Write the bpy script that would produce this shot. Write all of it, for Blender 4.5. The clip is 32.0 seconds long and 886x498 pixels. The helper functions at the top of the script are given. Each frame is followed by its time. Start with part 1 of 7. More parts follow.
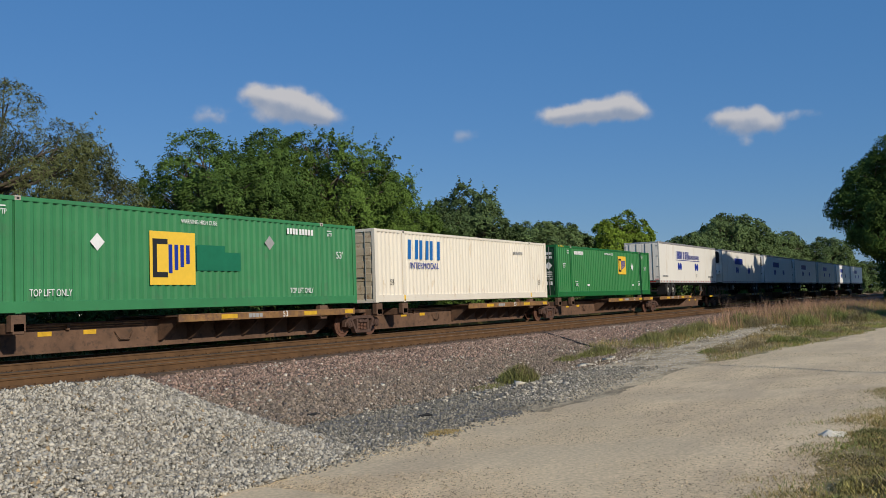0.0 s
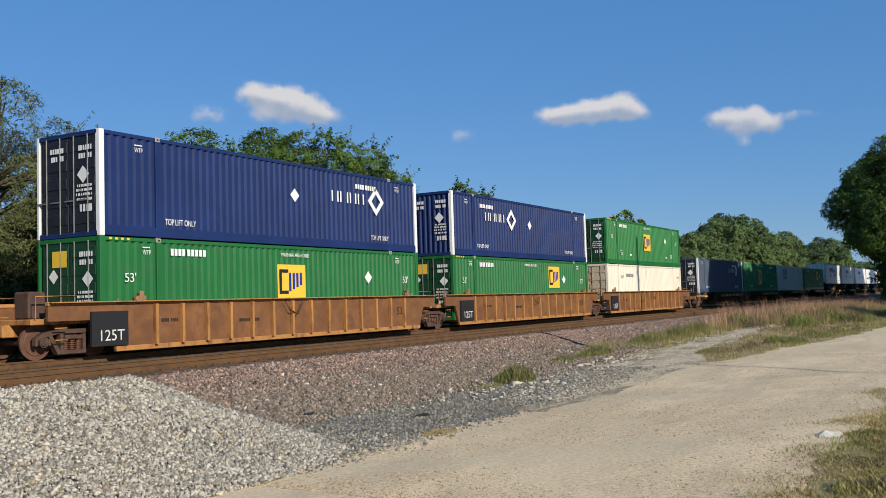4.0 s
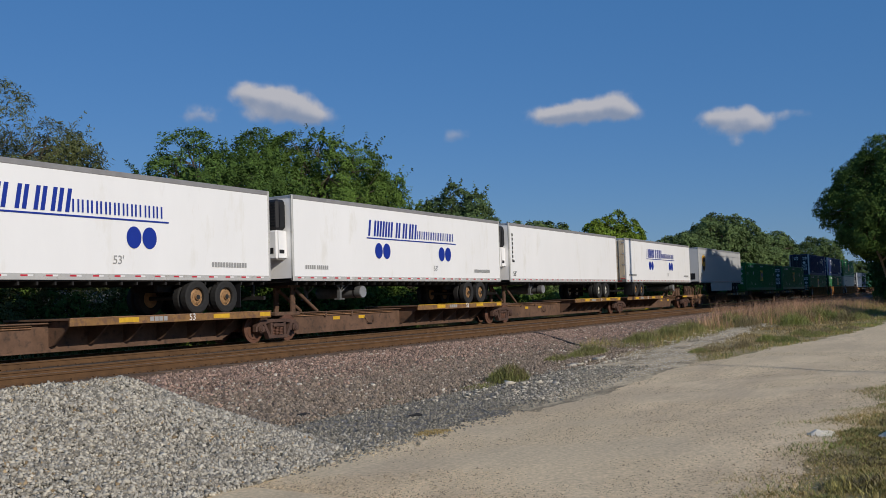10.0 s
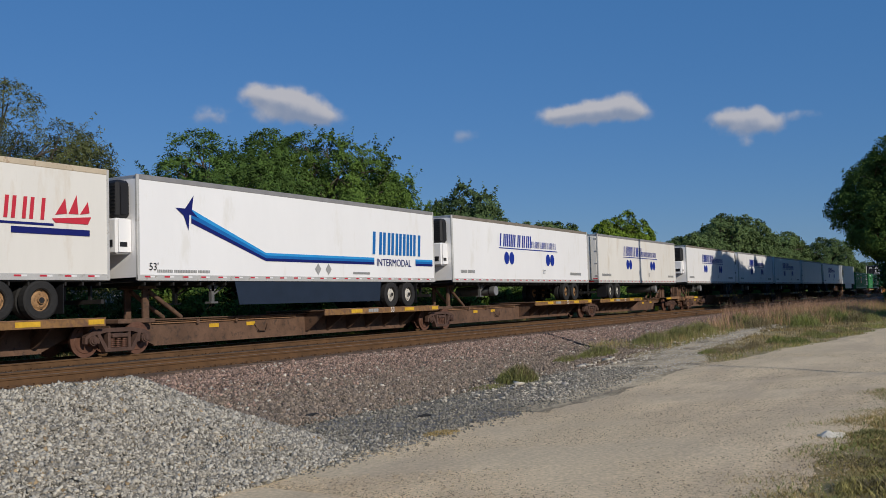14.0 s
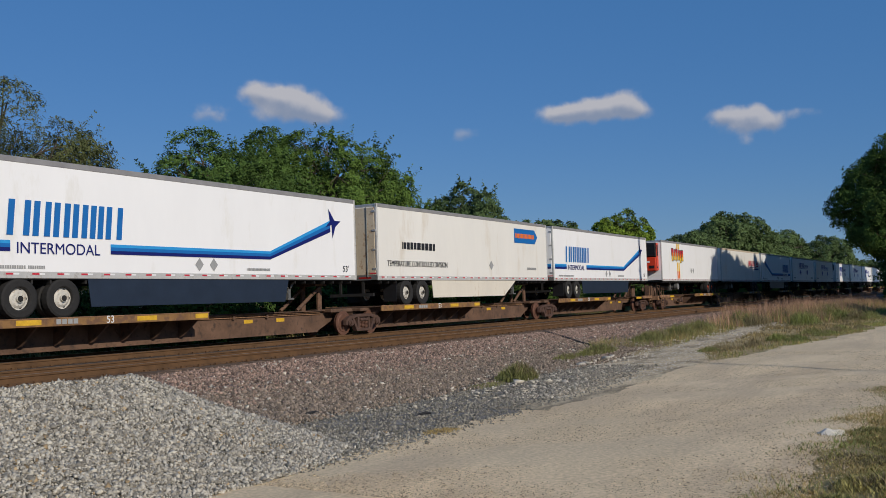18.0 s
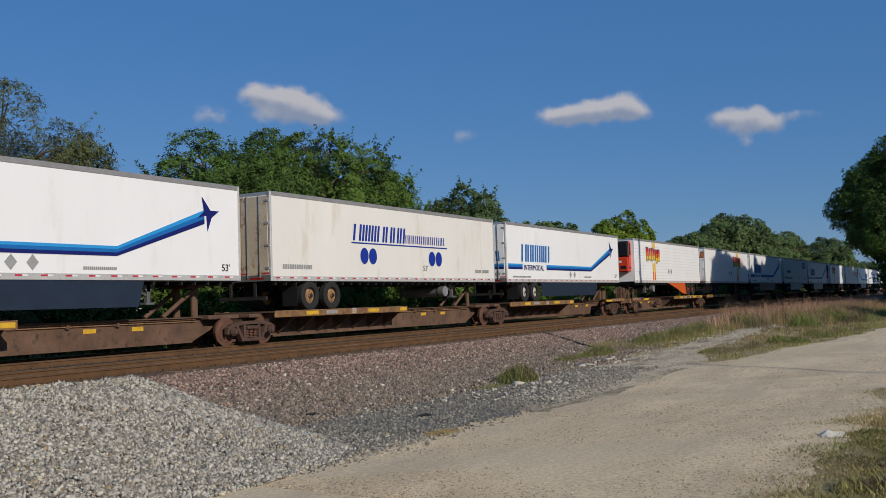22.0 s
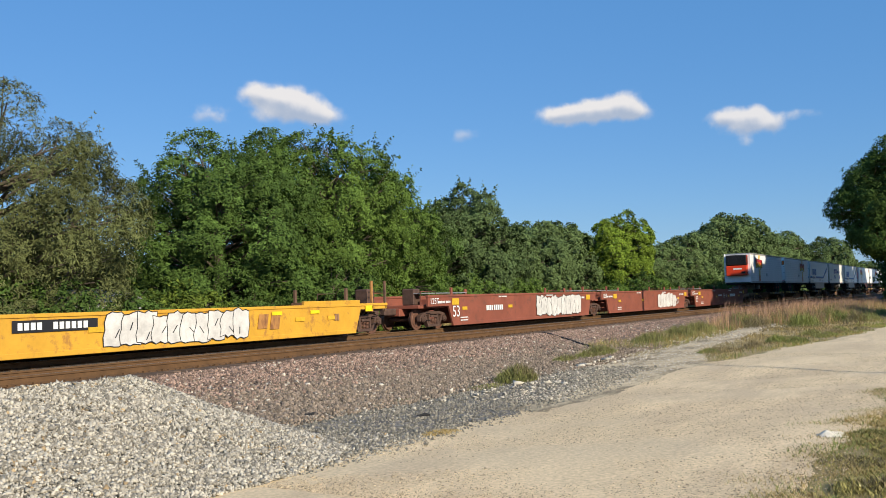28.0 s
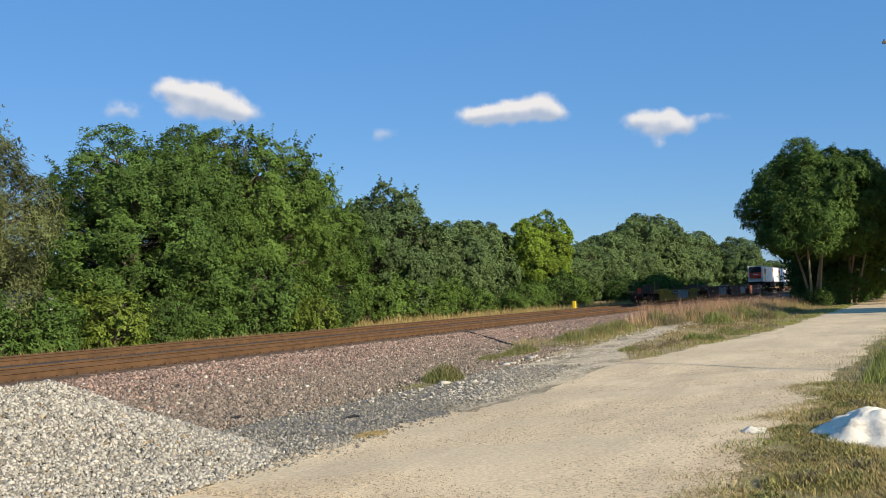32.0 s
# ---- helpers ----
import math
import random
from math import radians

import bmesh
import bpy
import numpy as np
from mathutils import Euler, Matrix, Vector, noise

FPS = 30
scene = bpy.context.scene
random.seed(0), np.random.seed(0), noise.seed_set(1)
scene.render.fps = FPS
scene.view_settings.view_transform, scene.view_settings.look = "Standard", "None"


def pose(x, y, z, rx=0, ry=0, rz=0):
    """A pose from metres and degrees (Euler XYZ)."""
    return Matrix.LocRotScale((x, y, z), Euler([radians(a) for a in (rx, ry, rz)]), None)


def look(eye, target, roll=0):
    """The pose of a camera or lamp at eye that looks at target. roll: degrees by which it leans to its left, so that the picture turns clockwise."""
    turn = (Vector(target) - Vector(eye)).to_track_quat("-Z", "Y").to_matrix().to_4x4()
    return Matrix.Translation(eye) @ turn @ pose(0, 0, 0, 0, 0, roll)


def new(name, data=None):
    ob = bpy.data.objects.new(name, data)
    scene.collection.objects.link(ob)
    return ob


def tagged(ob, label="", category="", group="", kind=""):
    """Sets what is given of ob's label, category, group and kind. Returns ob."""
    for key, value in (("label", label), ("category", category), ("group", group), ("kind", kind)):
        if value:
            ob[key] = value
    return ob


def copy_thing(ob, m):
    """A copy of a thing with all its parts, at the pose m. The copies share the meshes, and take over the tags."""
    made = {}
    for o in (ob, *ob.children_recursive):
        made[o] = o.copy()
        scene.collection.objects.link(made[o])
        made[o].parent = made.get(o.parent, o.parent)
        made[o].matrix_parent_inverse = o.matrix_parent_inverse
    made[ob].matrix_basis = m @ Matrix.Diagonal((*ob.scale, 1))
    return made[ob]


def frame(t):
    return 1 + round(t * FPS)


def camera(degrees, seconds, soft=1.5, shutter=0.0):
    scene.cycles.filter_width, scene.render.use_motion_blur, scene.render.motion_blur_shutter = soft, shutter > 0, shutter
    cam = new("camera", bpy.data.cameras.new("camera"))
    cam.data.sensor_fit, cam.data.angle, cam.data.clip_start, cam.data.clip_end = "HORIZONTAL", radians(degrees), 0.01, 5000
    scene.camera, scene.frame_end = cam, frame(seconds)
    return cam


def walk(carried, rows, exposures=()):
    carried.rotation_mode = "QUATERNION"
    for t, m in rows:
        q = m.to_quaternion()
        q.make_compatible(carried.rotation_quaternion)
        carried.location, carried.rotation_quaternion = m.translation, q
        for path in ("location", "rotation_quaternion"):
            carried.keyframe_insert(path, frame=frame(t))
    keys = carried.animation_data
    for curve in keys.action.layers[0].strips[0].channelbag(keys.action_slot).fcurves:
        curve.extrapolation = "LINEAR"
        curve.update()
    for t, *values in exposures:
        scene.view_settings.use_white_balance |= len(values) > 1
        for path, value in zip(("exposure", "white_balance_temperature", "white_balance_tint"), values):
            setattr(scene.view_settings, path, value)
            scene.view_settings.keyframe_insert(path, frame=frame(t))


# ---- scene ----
HFOV = 50.8
cam = camera(HFOV, 32.0, soft=0.75)
# seconds, place of the lens, then turn to the left of +y, tilt up and lean in degrees
PATH = [
    (0, -0.011, 0.009, 1.190, -59.77, 3.23, -1.86),
    (0.5, -0.012, 0.008, 1.186, -59.79, 3.25, -1.81),
    (1, -0.013, 0.006, 1.186, -59.79, 3.24, -1.80),
    (1.5, -0.013, 0.005, 1.186, -59.78, 3.23, -1.83),
    (2, -0.010, 0.006, 1.188, -59.76, 3.23, -1.84),
    (2.5, -0.008, 0.004, 1.190, -59.77, 3.24, -1.86),
    (3, -0.005, 0.002, 1.191, -59.81, 3.24, -1.87),
    (3.5, 0.002, 0.003, 1.192, -59.84, 3.21, -1.79),
    (5.5, 0.003, 0.004, 1.193, -60.03, 3.20, -1.75),
    (6, 0.002, 0.003, 1.191, -60.06, 3.20, -1.74),
    (6.5, -0.008, 0.003, 1.189, -60.13, 3.18, -1.76),
    (7, -0.011, 0.002, 1.189, -60.16, 3.16, -1.78),
    (7.5, -0.009, -0.000, 1.190, -60.20, 3.14, -1.78),
    (8, -0.010, -0.000, 1.192, -60.27, 3.12, -1.78),
    (8.5, -0.011, 0.002, 1.193, -60.36, 3.13, -1.79),
    (9, -0.010, 0.003, 1.191, -60.40, 3.15, -1.86),
    (9.5, -0.006, -0.000, 1.191, -60.38, 3.16, -1.88),
    (10, 0.001, -0.001, 1.195, -60.32, 3.18, -1.86),
    (10.5, 0.006, -0.000, 1.198, -60.26, 3.20, -1.86),
    (11, 0.007, -0.000, 1.198, -60.20, 3.21, -1.87),
    (11.5, 0.009, -0.000, 1.197, -60.12, 3.24, -1.86),
    (12, 0.009, 0.000, 1.196, -60.02, 3.25, -1.84),
    (12.5, 0.007, -0.000, 1.195, -59.95, 3.25, -1.83),
    (13, 0.006, -0.002, 1.194, -59.91, 3.25, -1.82),
    (13.5, 0.004, -0.003, 1.194, -59.87, 3.25, -1.81),
    (14, 0.004, -0.001, 1.193, -59.76, 3.24, -1.81),
    (14.5, 0.004, 0.000, 1.192, -59.61, 3.22, -1.82),
    (16.5, 0.004, -0.001, 1.194, -59.77, 3.15, -1.81),
    (17, 0.004, -0.001, 1.189, -59.78, 3.14, -1.80),
    (17.5, 0.001, -0.001, 1.189, -59.79, 3.13, -1.81),
    (18, 0.002, -0.002, 1.190, -59.77, 3.13, -1.84),
    (18.5, 0.003, -0.004, 1.189, -59.74, 3.14, -1.83),
    (19, 0.003, -0.005, 1.191, -59.74, 3.14, -1.83),
    (19.5, 0.004, -0.003, 1.192, -59.76, 3.15, -1.81),
    (20, 0.001, -0.001, 1.190, -59.78, 3.17, -1.81),
    (20.5, -0.003, -0.000, 1.188, -59.79, 3.19, -1.83),
    (21, -0.001, -0.000, 1.189, -59.78, 3.21, -1.83),
    (21.5, 0.001, -0.000, 1.189, -59.78, 3.23, -1.81),
    (22, -0.001, -0.000, 1.189, -59.77, 3.23, -1.81),
    (22.5, -0.000, -0.001, 1.190, -59.75, 3.24, -1.85),
    (23, 0.001, -0.003, 1.191, -59.74, 3.24, -1.86),
    (23.5, -0.000, -0.002, 1.191, -59.73, 3.22, -1.85),
    (24, 0.001, -0.001, 1.191, -59.73, 3.20, -1.86),
    (24.5, 0.007, -0.002, 1.193, -59.70, 3.19, -1.86),
    (25, 0.015, -0.005, 1.196, -59.67, 3.18, -1.84),
    (25.5, 0.018, -0.005, 1.198, -59.65, 3.18, -1.83),
    (27.5, 0.016, -0.006, 1.195, -59.76, 3.19, -1.80),
    (28, 0.015, -0.005, 1.195, -59.78, 3.19, -1.80),
    (28.5, 0.015, -0.003, 1.195, -59.83, 3.19, -1.79),
    (29, 0.016, -0.005, 1.196, -59.88, 3.18, -1.78),
    (29.5, 0.018, -0.008, 1.198, -59.97, 3.17, -1.77),
    (30, 0.020, -0.010, 1.199, -60.14, 3.13, -1.76),
    (30.5, 0.058, 0.053, 1.205, -60.51, 3.06, -1.65),
    (31, 0.049, 0.112, 1.202, -61.12, 3.07, -1.62),
    (31.5, -0.004, 0.134, 1.196, -62.23, 3.06, -1.80),
    (32, 0.013, 0.164, 1.213, -64.74, 2.98, -2.00),
]


def held(x, y, z, yaw, tilt, lean):
    turn = Matrix.Rotation(radians(yaw), 4, "Z") @ Matrix.Rotation(radians(90 + tilt), 4, "X") @ Matrix.Rotation(radians(lean), 4, "Z")
    return Matrix.Translation((x, y, z)) @ turn


EXPOSURES = [(0, -0.42, 6550, 11), (0.8, 0.03, 6600, 10), (2, 0.0, 6650, 11), (3.5, -0.06, 6600, 11), (6, -0.08, 6650, 10), (7, -0.15, 6600, 11), (8, -0.37, 6500, 12), (9, -0.57, 6350, 13), (13, -0.62, 6300, 13), (24, -0.62, 6350, 13), (25, -0.24, 6550, 12), (26.5, 0.03, 6750, 10), (28, 0.22, 6850, 10), (32, 0.26, 6900, 10)]
walk(cam, [(t, held(*p)) for t, *p in PATH], EXPOSURES)

# ---- daylight: a low sun behind the camera ----
SUN_UP = 25.5
SUN_FROM = Vector((-0.385, -0.923, 0)).normalized()
world = bpy.data.worlds.new("sky")
scene.world = world
world.use_nodes = True
wn = world.node_tree.nodes
sky = wn.new("ShaderNodeTexSky")
sky.sky_type, sky.sun_disc = "NISHITA", False
sky.sun_elevation = radians(SUN_UP)
sky.sun_rotation = math.atan2(SUN_FROM.x, SUN_FROM.y)
sky.air_density, sky.dust_density, sky.ozone_density = 1.0, 0.3, 4.0
deep = wn.new("ShaderNodeHueSaturation")
deep.inputs["Saturation"].default_value, deep.inputs["Hue"].default_value = 1.12, 0.51
world.node_tree.links.new(sky.outputs[0], deep.inputs["Color"])
even = wn.new("ShaderNodeMix")
even.data_type = "RGBA"
even.inputs[0].default_value, even.inputs[7].default_value = 0.56, (0.66, 2.66, 6.15, 1)
world.node_tree.links.new(deep.outputs[0], even.inputs[6])
world.node_tree.links.new(even.outputs[2], wn["Background"].inputs[0])
wn["Background"].inputs[1].default_value = 0.109
sun = new("sun", bpy.data.lights.new("sun", "SUN"))
sun.data.energy, sun.data.angle, sun.data.color = 5.0, radians(0.6), (1.0, 0.92, 0.775)
sun_dir = SUN_FROM * math.cos(radians(SUN_UP)) + Vector((0, 0, math.sin(radians(SUN_UP))))
sun.matrix_world = look(sun_dir * 100, (0, 0, 0))

# ---- materials ----
def mat(name, col, rough=0.6, metal=0.0, var=0.18, scale=2.0, col2=None, spot=0.0, spot_scale=6.0, bump=0.15, bscale=40.0, per_object=0.0, per_island=0.0, coords="Object", stretch=(1, 1, 1), spec=0.4, grain=0.0, gscale=60.0):
    """A procedural surface: two scales of tone, patches of a second colour, fine relief."""
    m = bpy.data.materials.new(name)
    m.use_nodes = True
    n, l = m.node_tree.nodes, m.node_tree.links
    b = n["Principled BSDF"]
    b.inputs["Roughness"].default_value, b.inputs["Metallic"].default_value = rough, metal
    b.inputs["Specular IOR Level"].default_value = spec
    tc = n.new("ShaderNodeTexCoord")
    mp = n.new("ShaderNodeMapping")
    mp.inputs["Scale"].default_value = stretch
    l.new(tc.outputs[coords], mp.inputs[0])

    def noise_tex(s, detail=5.0, rgh=0.6):
        t = n.new("ShaderNodeTexNoise")
        t.inputs["Scale"].default_value, t.inputs["Detail"].default_value, t.inputs["Roughness"].default_value = s, detail, rgh
        l.new(mp.outputs[0], t.inputs["Vector"])
        return t.outputs[0]

    def mix(f, a, c, kind="MIX"):
        x = n.new("ShaderNodeMix")
        x.data_type, x.blend_type = "RGBA", kind
        for s, v in ((0, f), (6, a), (7, c)):
            if hasattr(v, "is_output"):
                l.new(v, x.inputs[s])
            else:
                x.inputs[s].default_value = v if s == 0 else (*v, 1)
        return x.outputs[2]

    def ramp(v, lo, hi, a=0.0, c=1.0):
        r = n.new("ShaderNodeMapRange")
        r.inputs[1].default_value, r.inputs[2].default_value, r.inputs[3].default_value, r.inputs[4].default_value = lo, hi, a, c
        l.new(v, r.inputs[0])
        return r.outputs[0]

    dark = tuple(c * (1 - var) for c in col)
    light = tuple(min(1, c * (1 + var)) for c in col)
    out = mix(ramp(noise_tex(scale), 0.3, 0.7), dark, light)
    out = mix(ramp(noise_tex(scale * 9, 3), 0.3, 0.7, 0, 0.5), out, mix(1.0, out, (1 - var,) * 3, "MULTIPLY"))
    if col2 and spot:
        out = mix(ramp(noise_tex(spot_scale, 6, 0.7), 0.62 - 0.3 * spot, 0.74 - 0.3 * spot, 0, 0.9), out, col2)
    if grain:
        g0 = n.new("ShaderNodeTexNoise")
        g0.inputs["Scale"].default_value, g0.inputs["Detail"].default_value, g0.inputs["Roughness"].default_value = gscale, 3, 0.7
        l.new(tc.outputs[coords], g0.inputs["Vector"])
        hs = n.new("ShaderNodeHueSaturation")
        l.new(ramp(g0.outputs[0], 0.3, 0.7, 1 - grain, 1 + grain), hs.inputs["Value"])
        l.new(out, hs.inputs["Color"])
        out = hs.outputs[0]
    for amount, socket in ((per_object, ("ShaderNodeObjectInfo", "Random")), (per_island, ("ShaderNodeNewGeometry", "Random Per Island"))):
        if amount:
            g = n.new(socket[0])
            hsv = n.new("ShaderNodeHueSaturation")
            l.new(ramp(g.outputs[socket[1]], 0, 1, 1 - amount, 1 + amount), hsv.inputs["Value"])
            l.new(out, hsv.inputs["Color"])
            out = hsv.outputs[0]
    l.new(out, b.inputs["Base Color"])
    if bump:
        bp = n.new("ShaderNodeBump")
        bp.inputs["Strength"].default_value, bp.inputs["Distance"].default_value = bump, 0.02
        l.new(noise_tex(bscale, 4), bp.inputs["Height"])
        l.new(bp.outputs[0], b.inputs["Normal"])
    return m


# ---- building blocks ----
class Shape:
    """Gathers boxes, prisms and tubes into one mesh."""

    def __init__(self):
        self.v, self.f, self.smooth = [], [], []

    def add(self, verts, faces, smooth=False):
        k = len(self.v)
        self.v += [tuple(p) for p in verts]
        self.f += [tuple(i + k for i in q) for q in faces]
        self.smooth += [smooth] * len(faces)
        return self

    def box(self, x0, x1, y0, y1, z0, z1, c=0.0):
        if not c:
            v = [(x, y, z) for x in (x0, x1) for y in (y0, y1) for z in (z0, z1)]
            return self.add(v, [(0, 1, 3, 2), (4, 6, 7, 5), (0, 4, 5, 1), (2, 3, 7, 6), (0, 2, 6, 4), (1, 5, 7, 3)])
        lo, hi = (x0, y0, z0), (x1, y1, z1)
        verts, idx = [], {}
        for sx in (0, 1):
            for sy in (0, 1):
                for sz in (0, 1):
                    s = (sx, sy, sz)
                    for a in range(3):
                        p = [(hi[k] - c if s[k] else lo[k] + c) if k != a else (hi[k] if s[k] else lo[k]) for k in range(3)]
                        idx[s, a] = len(verts)
                        verts.append(p)
        faces = []
        for a in range(3):
            b, d = (a + 1) % 3, (a + 2) % 3
            for s in (0, 1):
                ring = []
                for u, w in ((0, 0), (1, 0), (1, 1), (0, 1)):
                    k = [0, 0, 0]
                    k[a], k[b], k[d] = s, u, w
                    ring.append(idx[tuple(k), a])
                faces.append(ring if s else ring[::-1])
            for u in (0, 1):
                for w in (0, 1):
                    k0, k1 = [0, 0, 0], [0, 0, 0]
                    k0[b], k0[d], k1[b], k1[d], k1[a] = u, w, u, w, 1
                    q = [idx[tuple(k0), b], idx[tuple(k0), d], idx[tuple(k1), d], idx[tuple(k1), b]]
                    faces.append(q if u != w else q[::-1])
        for s in [(i, j, k) for i in (0, 1) for j in (0, 1) for k in (0, 1)]:
            q = [idx[s, 0], idx[s, 1], idx[s, 2]]
            faces.append(q if sum(s) % 2 else q[::-1])
        return self.add(verts, faces)

    def prism(self, poly, axis, a0, a1):
        """poly: outline in the other two axes, in their order."""
        o = [i for i in range(3) if i != axis]
        n, v = len(poly), []
        for a in (a0, a1):
            for p in poly:
                q = [0, 0, 0]
                q[axis], q[o[0]], q[o[1]] = a, p[0], p[1]
                v.append(q)
        f = [tuple(range(n))[::-1], tuple(range(n, 2 * n))] + [(i, (i + 1) % n, n + (i + 1) % n, n + i) for i in range(n)]
        return self.add(v, f)

    def cyl(self, c, axis, r, h, n=16, r2=None, hole=0.0):
        """A round solid from c along the axis by h."""
        r2 = r if r2 is None else r2
        o = [(axis + 1) % 3, (axis + 2) % 3]
        v = []
        for k, rr in ((0, r), (h, r2)):
            for i in range(n):
                a = 2 * math.pi * i / n
                q = list(c)
                q[axis] += k
                q[o[0]] += rr * math.cos(a)
                q[o[1]] += rr * math.sin(a)
                v.append(q)
        f = [(i, (i + 1) % n, n + (i + 1) % n, n + i) for i in range(n)]
        self.add(v, f, True)
        return self.add(v, [tuple(range(n))[::-1], tuple(range(n, 2 * n))])

    def tube(self, pts, radii, n=7):
        pts = [Vector(p) for p in pts]
        v, f = [], []
        for i, p in enumerate(pts):
            d = (pts[min(i + 1, len(pts) - 1)] - pts[max(i - 1, 0)]).normalized()
            a = d.orthogonal().normalized()
            b = d.cross(a)
            r = radii[i] if hasattr(radii, "__len__") else radii
            v += [p + a * (r * math.cos(2 * math.pi * k / n)) + b * (r * math.sin(2 * math.pi * k / n)) for k in range(n)]
        for i in range(len(pts) - 1):
            f += [(i * n + k, i * n + (k + 1) % n, (i + 1) * n + (k + 1) % n, (i + 1) * n + k) for k in range(n)]
        self.add(v, f, True)
        e = (len(pts) - 1) * n
        return self.add(v[:n] + v[e:], [tuple(range(n))[::-1], tuple(range(n, 2 * n))])

    def mesh(self, name, material):
        me = bpy.data.meshes.new(name)
        me.from_pydata(self.v, [], self.f)
        if any(self.smooth):
            me.polygons.foreach_set("use_smooth", self.smooth)
        if material:
            me.materials.append(material)
        return me


def part(name, shape, material, parent, label="", at=None):
    """One mesh under a thing or under a part. shape: a Shape, or a mesh that is shared."""
    me = shape if isinstance(shape, bpy.types.Mesh) else shape.mesh(name, material)
    ob = new(name, me)
    ob.parent = parent
    if at is not None:
        ob.matrix_basis = at
    if label:
        ob["label"] = label
    return ob


def thing(name, label, category, at=None, group="", kind=""):
    ob = new(name)
    ob.empty_display_size = 0.2
    if at is not None:
        ob.matrix_basis = at
    return tagged(ob, label, category, group, kind)


def lone(name, shape, material, label, category, kind="", group="", at=None):
    ob = new(name, shape if isinstance(shape, bpy.types.Mesh) else shape.mesh(name, material))
    if at is not None:
        ob.matrix_basis = at
    return tagged(ob, label, category, group, kind)


def mesh_np(name, verts, quads, material, smooth=False):
    """A mesh of quads or triangles from arrays."""
    me = bpy.data.meshes.new(name)
    verts, quads = np.asarray(verts, np.float32), np.asarray(quads, np.int32)
    k = quads.shape[1]
    me.vertices.add(len(verts))
    me.vertices.foreach_set("co", verts.ravel())
    me.loops.add(quads.size)
    me.loops.foreach_set("vertex_index", quads.ravel())
    me.polygons.add(len(quads))
    me.polygons.foreach_set("loop_start", np.arange(0, quads.size, k, dtype=np.int32))
    me.polygons.foreach_set("loop_total", np.full(len(quads), k, np.int32))
    if smooth:
        me.polygons.foreach_set("use_smooth", np.ones(len(quads), bool))
    me.materials.append(material)
    me.update(calc_edges=True)
    me.validate()
    return me


LETTERS = {}


def letters(text, height, material, wide=1.0):
    """A flat mesh of text, baseline at its origin, in the x-z plane facing -y."""
    key = (text, height, material.name, wide)
    if key not in LETTERS:
        cu = bpy.data.curves.new("lettering", "FONT")
        cu.body, cu.size, cu.extrude = text, height * 1.38, 0.002
        tmp = new("lettering", cu)
        me = bpy.data.meshes.new_from_object(tmp.evaluated_get(bpy.context.evaluated_depsgraph_get()))
        bpy.data.objects.remove(tmp)
        me.transform(Matrix.Rotation(radians(90), 4, "X") @ Matrix.Diagonal((wide, 1, 1, 1)))
        me.materials.clear()
        me.materials.append(material)
        LETTERS[key] = me
    return LETTERS[key]

# ---- ground, road and track bed ----
EYE_Z = 1.19
NEAR_TRACK, FAR_TRACK, FACE_Y = 17.05, 21.7, 20.41
ROAD_Y0, ROAD_Y1 = 1.7, 5.75
PILE_Y = 8.3


def smooth01(a, b, v):
    u = np.clip((v - a) / (b - a), 0, 1)
    return u * u * (3 - 2 * u)


def wave(x, y, s, seed=0.0):
    """Cheap rolling unevenness from crossed sines."""
    return (np.sin(x * s + 1.3 * seed) * np.cos(y * s * 1.17 + seed) + 0.5 * np.sin(x * s * 2.3 + y * s * 1.9 + seed * 2.1)) / 1.5


def ground_z(x, y):
    """Height of the land: the flat by the road, the raised bed of the two tracks, the ditch and the rise behind."""
    x, y = np.asarray(x, float), np.asarray(y, float)
    z = -0.47 + 0.02 * wave(x, y, 0.9, 1.0)
    bed = smooth01(9.0, 14.6, y) * (1 - smooth01(24.3, 26.6, y))
    z = z + 0.24 * bed
    z = z + 0.35 * smooth01(27, 40, y)
    z = z + 0.03 * smooth01(1.6, 0.2, y) + 0.05 * smooth01(6.0, 7.5, y) * smooth01(24, 30, x) * (1 - smooth01(9.5, 11.5, y))
    return z


def sheet(name, xs, ys, zfun, material, lift=0.0):
    X, Y = np.meshgrid(xs, ys, indexing="ij")
    Z = zfun(X, Y) + lift
    nx, ny = X.shape
    i = np.arange(nx * ny).reshape(nx, ny)
    q = np.stack([i[:-1, :-1], i[1:, :-1], i[1:, 1:], i[:-1, 1:]], -1).reshape(-1, 4)
    return mesh_np(name, np.stack([X, Y, Z], -1).reshape(-1, 3), q, material, True)


M_SOIL = mat("soil_and_grass", (0.36, 0.27, 0.13), 0.95, var=0.25, scale=1.1, col2=(0.22, 0.19, 0.075), spot=0.45, spot_scale=1.6, bump=0.8, bscale=40, grain=0.35, gscale=45)
M_ROAD = mat("limestone_gravel_road", (0.69, 0.53, 0.325), 0.95, var=0.13, scale=0.7, col2=(0.56, 0.425, 0.265), spot=0.42, spot_scale=0.8, bump=0.35, bscale=60, stretch=(0.3, 1, 1), grain=0.24, gscale=22)
M_PATH = mat("patchy_pale_gravel", (0.54, 0.435, 0.28), 0.95, var=0.25, scale=1.6, col2=(0.2, 0.155, 0.095), spot=0.5, spot_scale=1.7, bump=0.8, bscale=40, stretch=(0.35, 1, 1), grain=0.35, gscale=30)
# Sheet below the loose stones; shade of their gaps put into its colour.
M_BALLAST = mat("weathered_red_ballast", (0.13, 0.09, 0.075), 0.95, var=0.35, scale=2, col2=(0.11, 0.1, 0.09), spot=0.4, spot_scale=3, bump=1.0, bscale=28, grain=0.6, gscale=22)
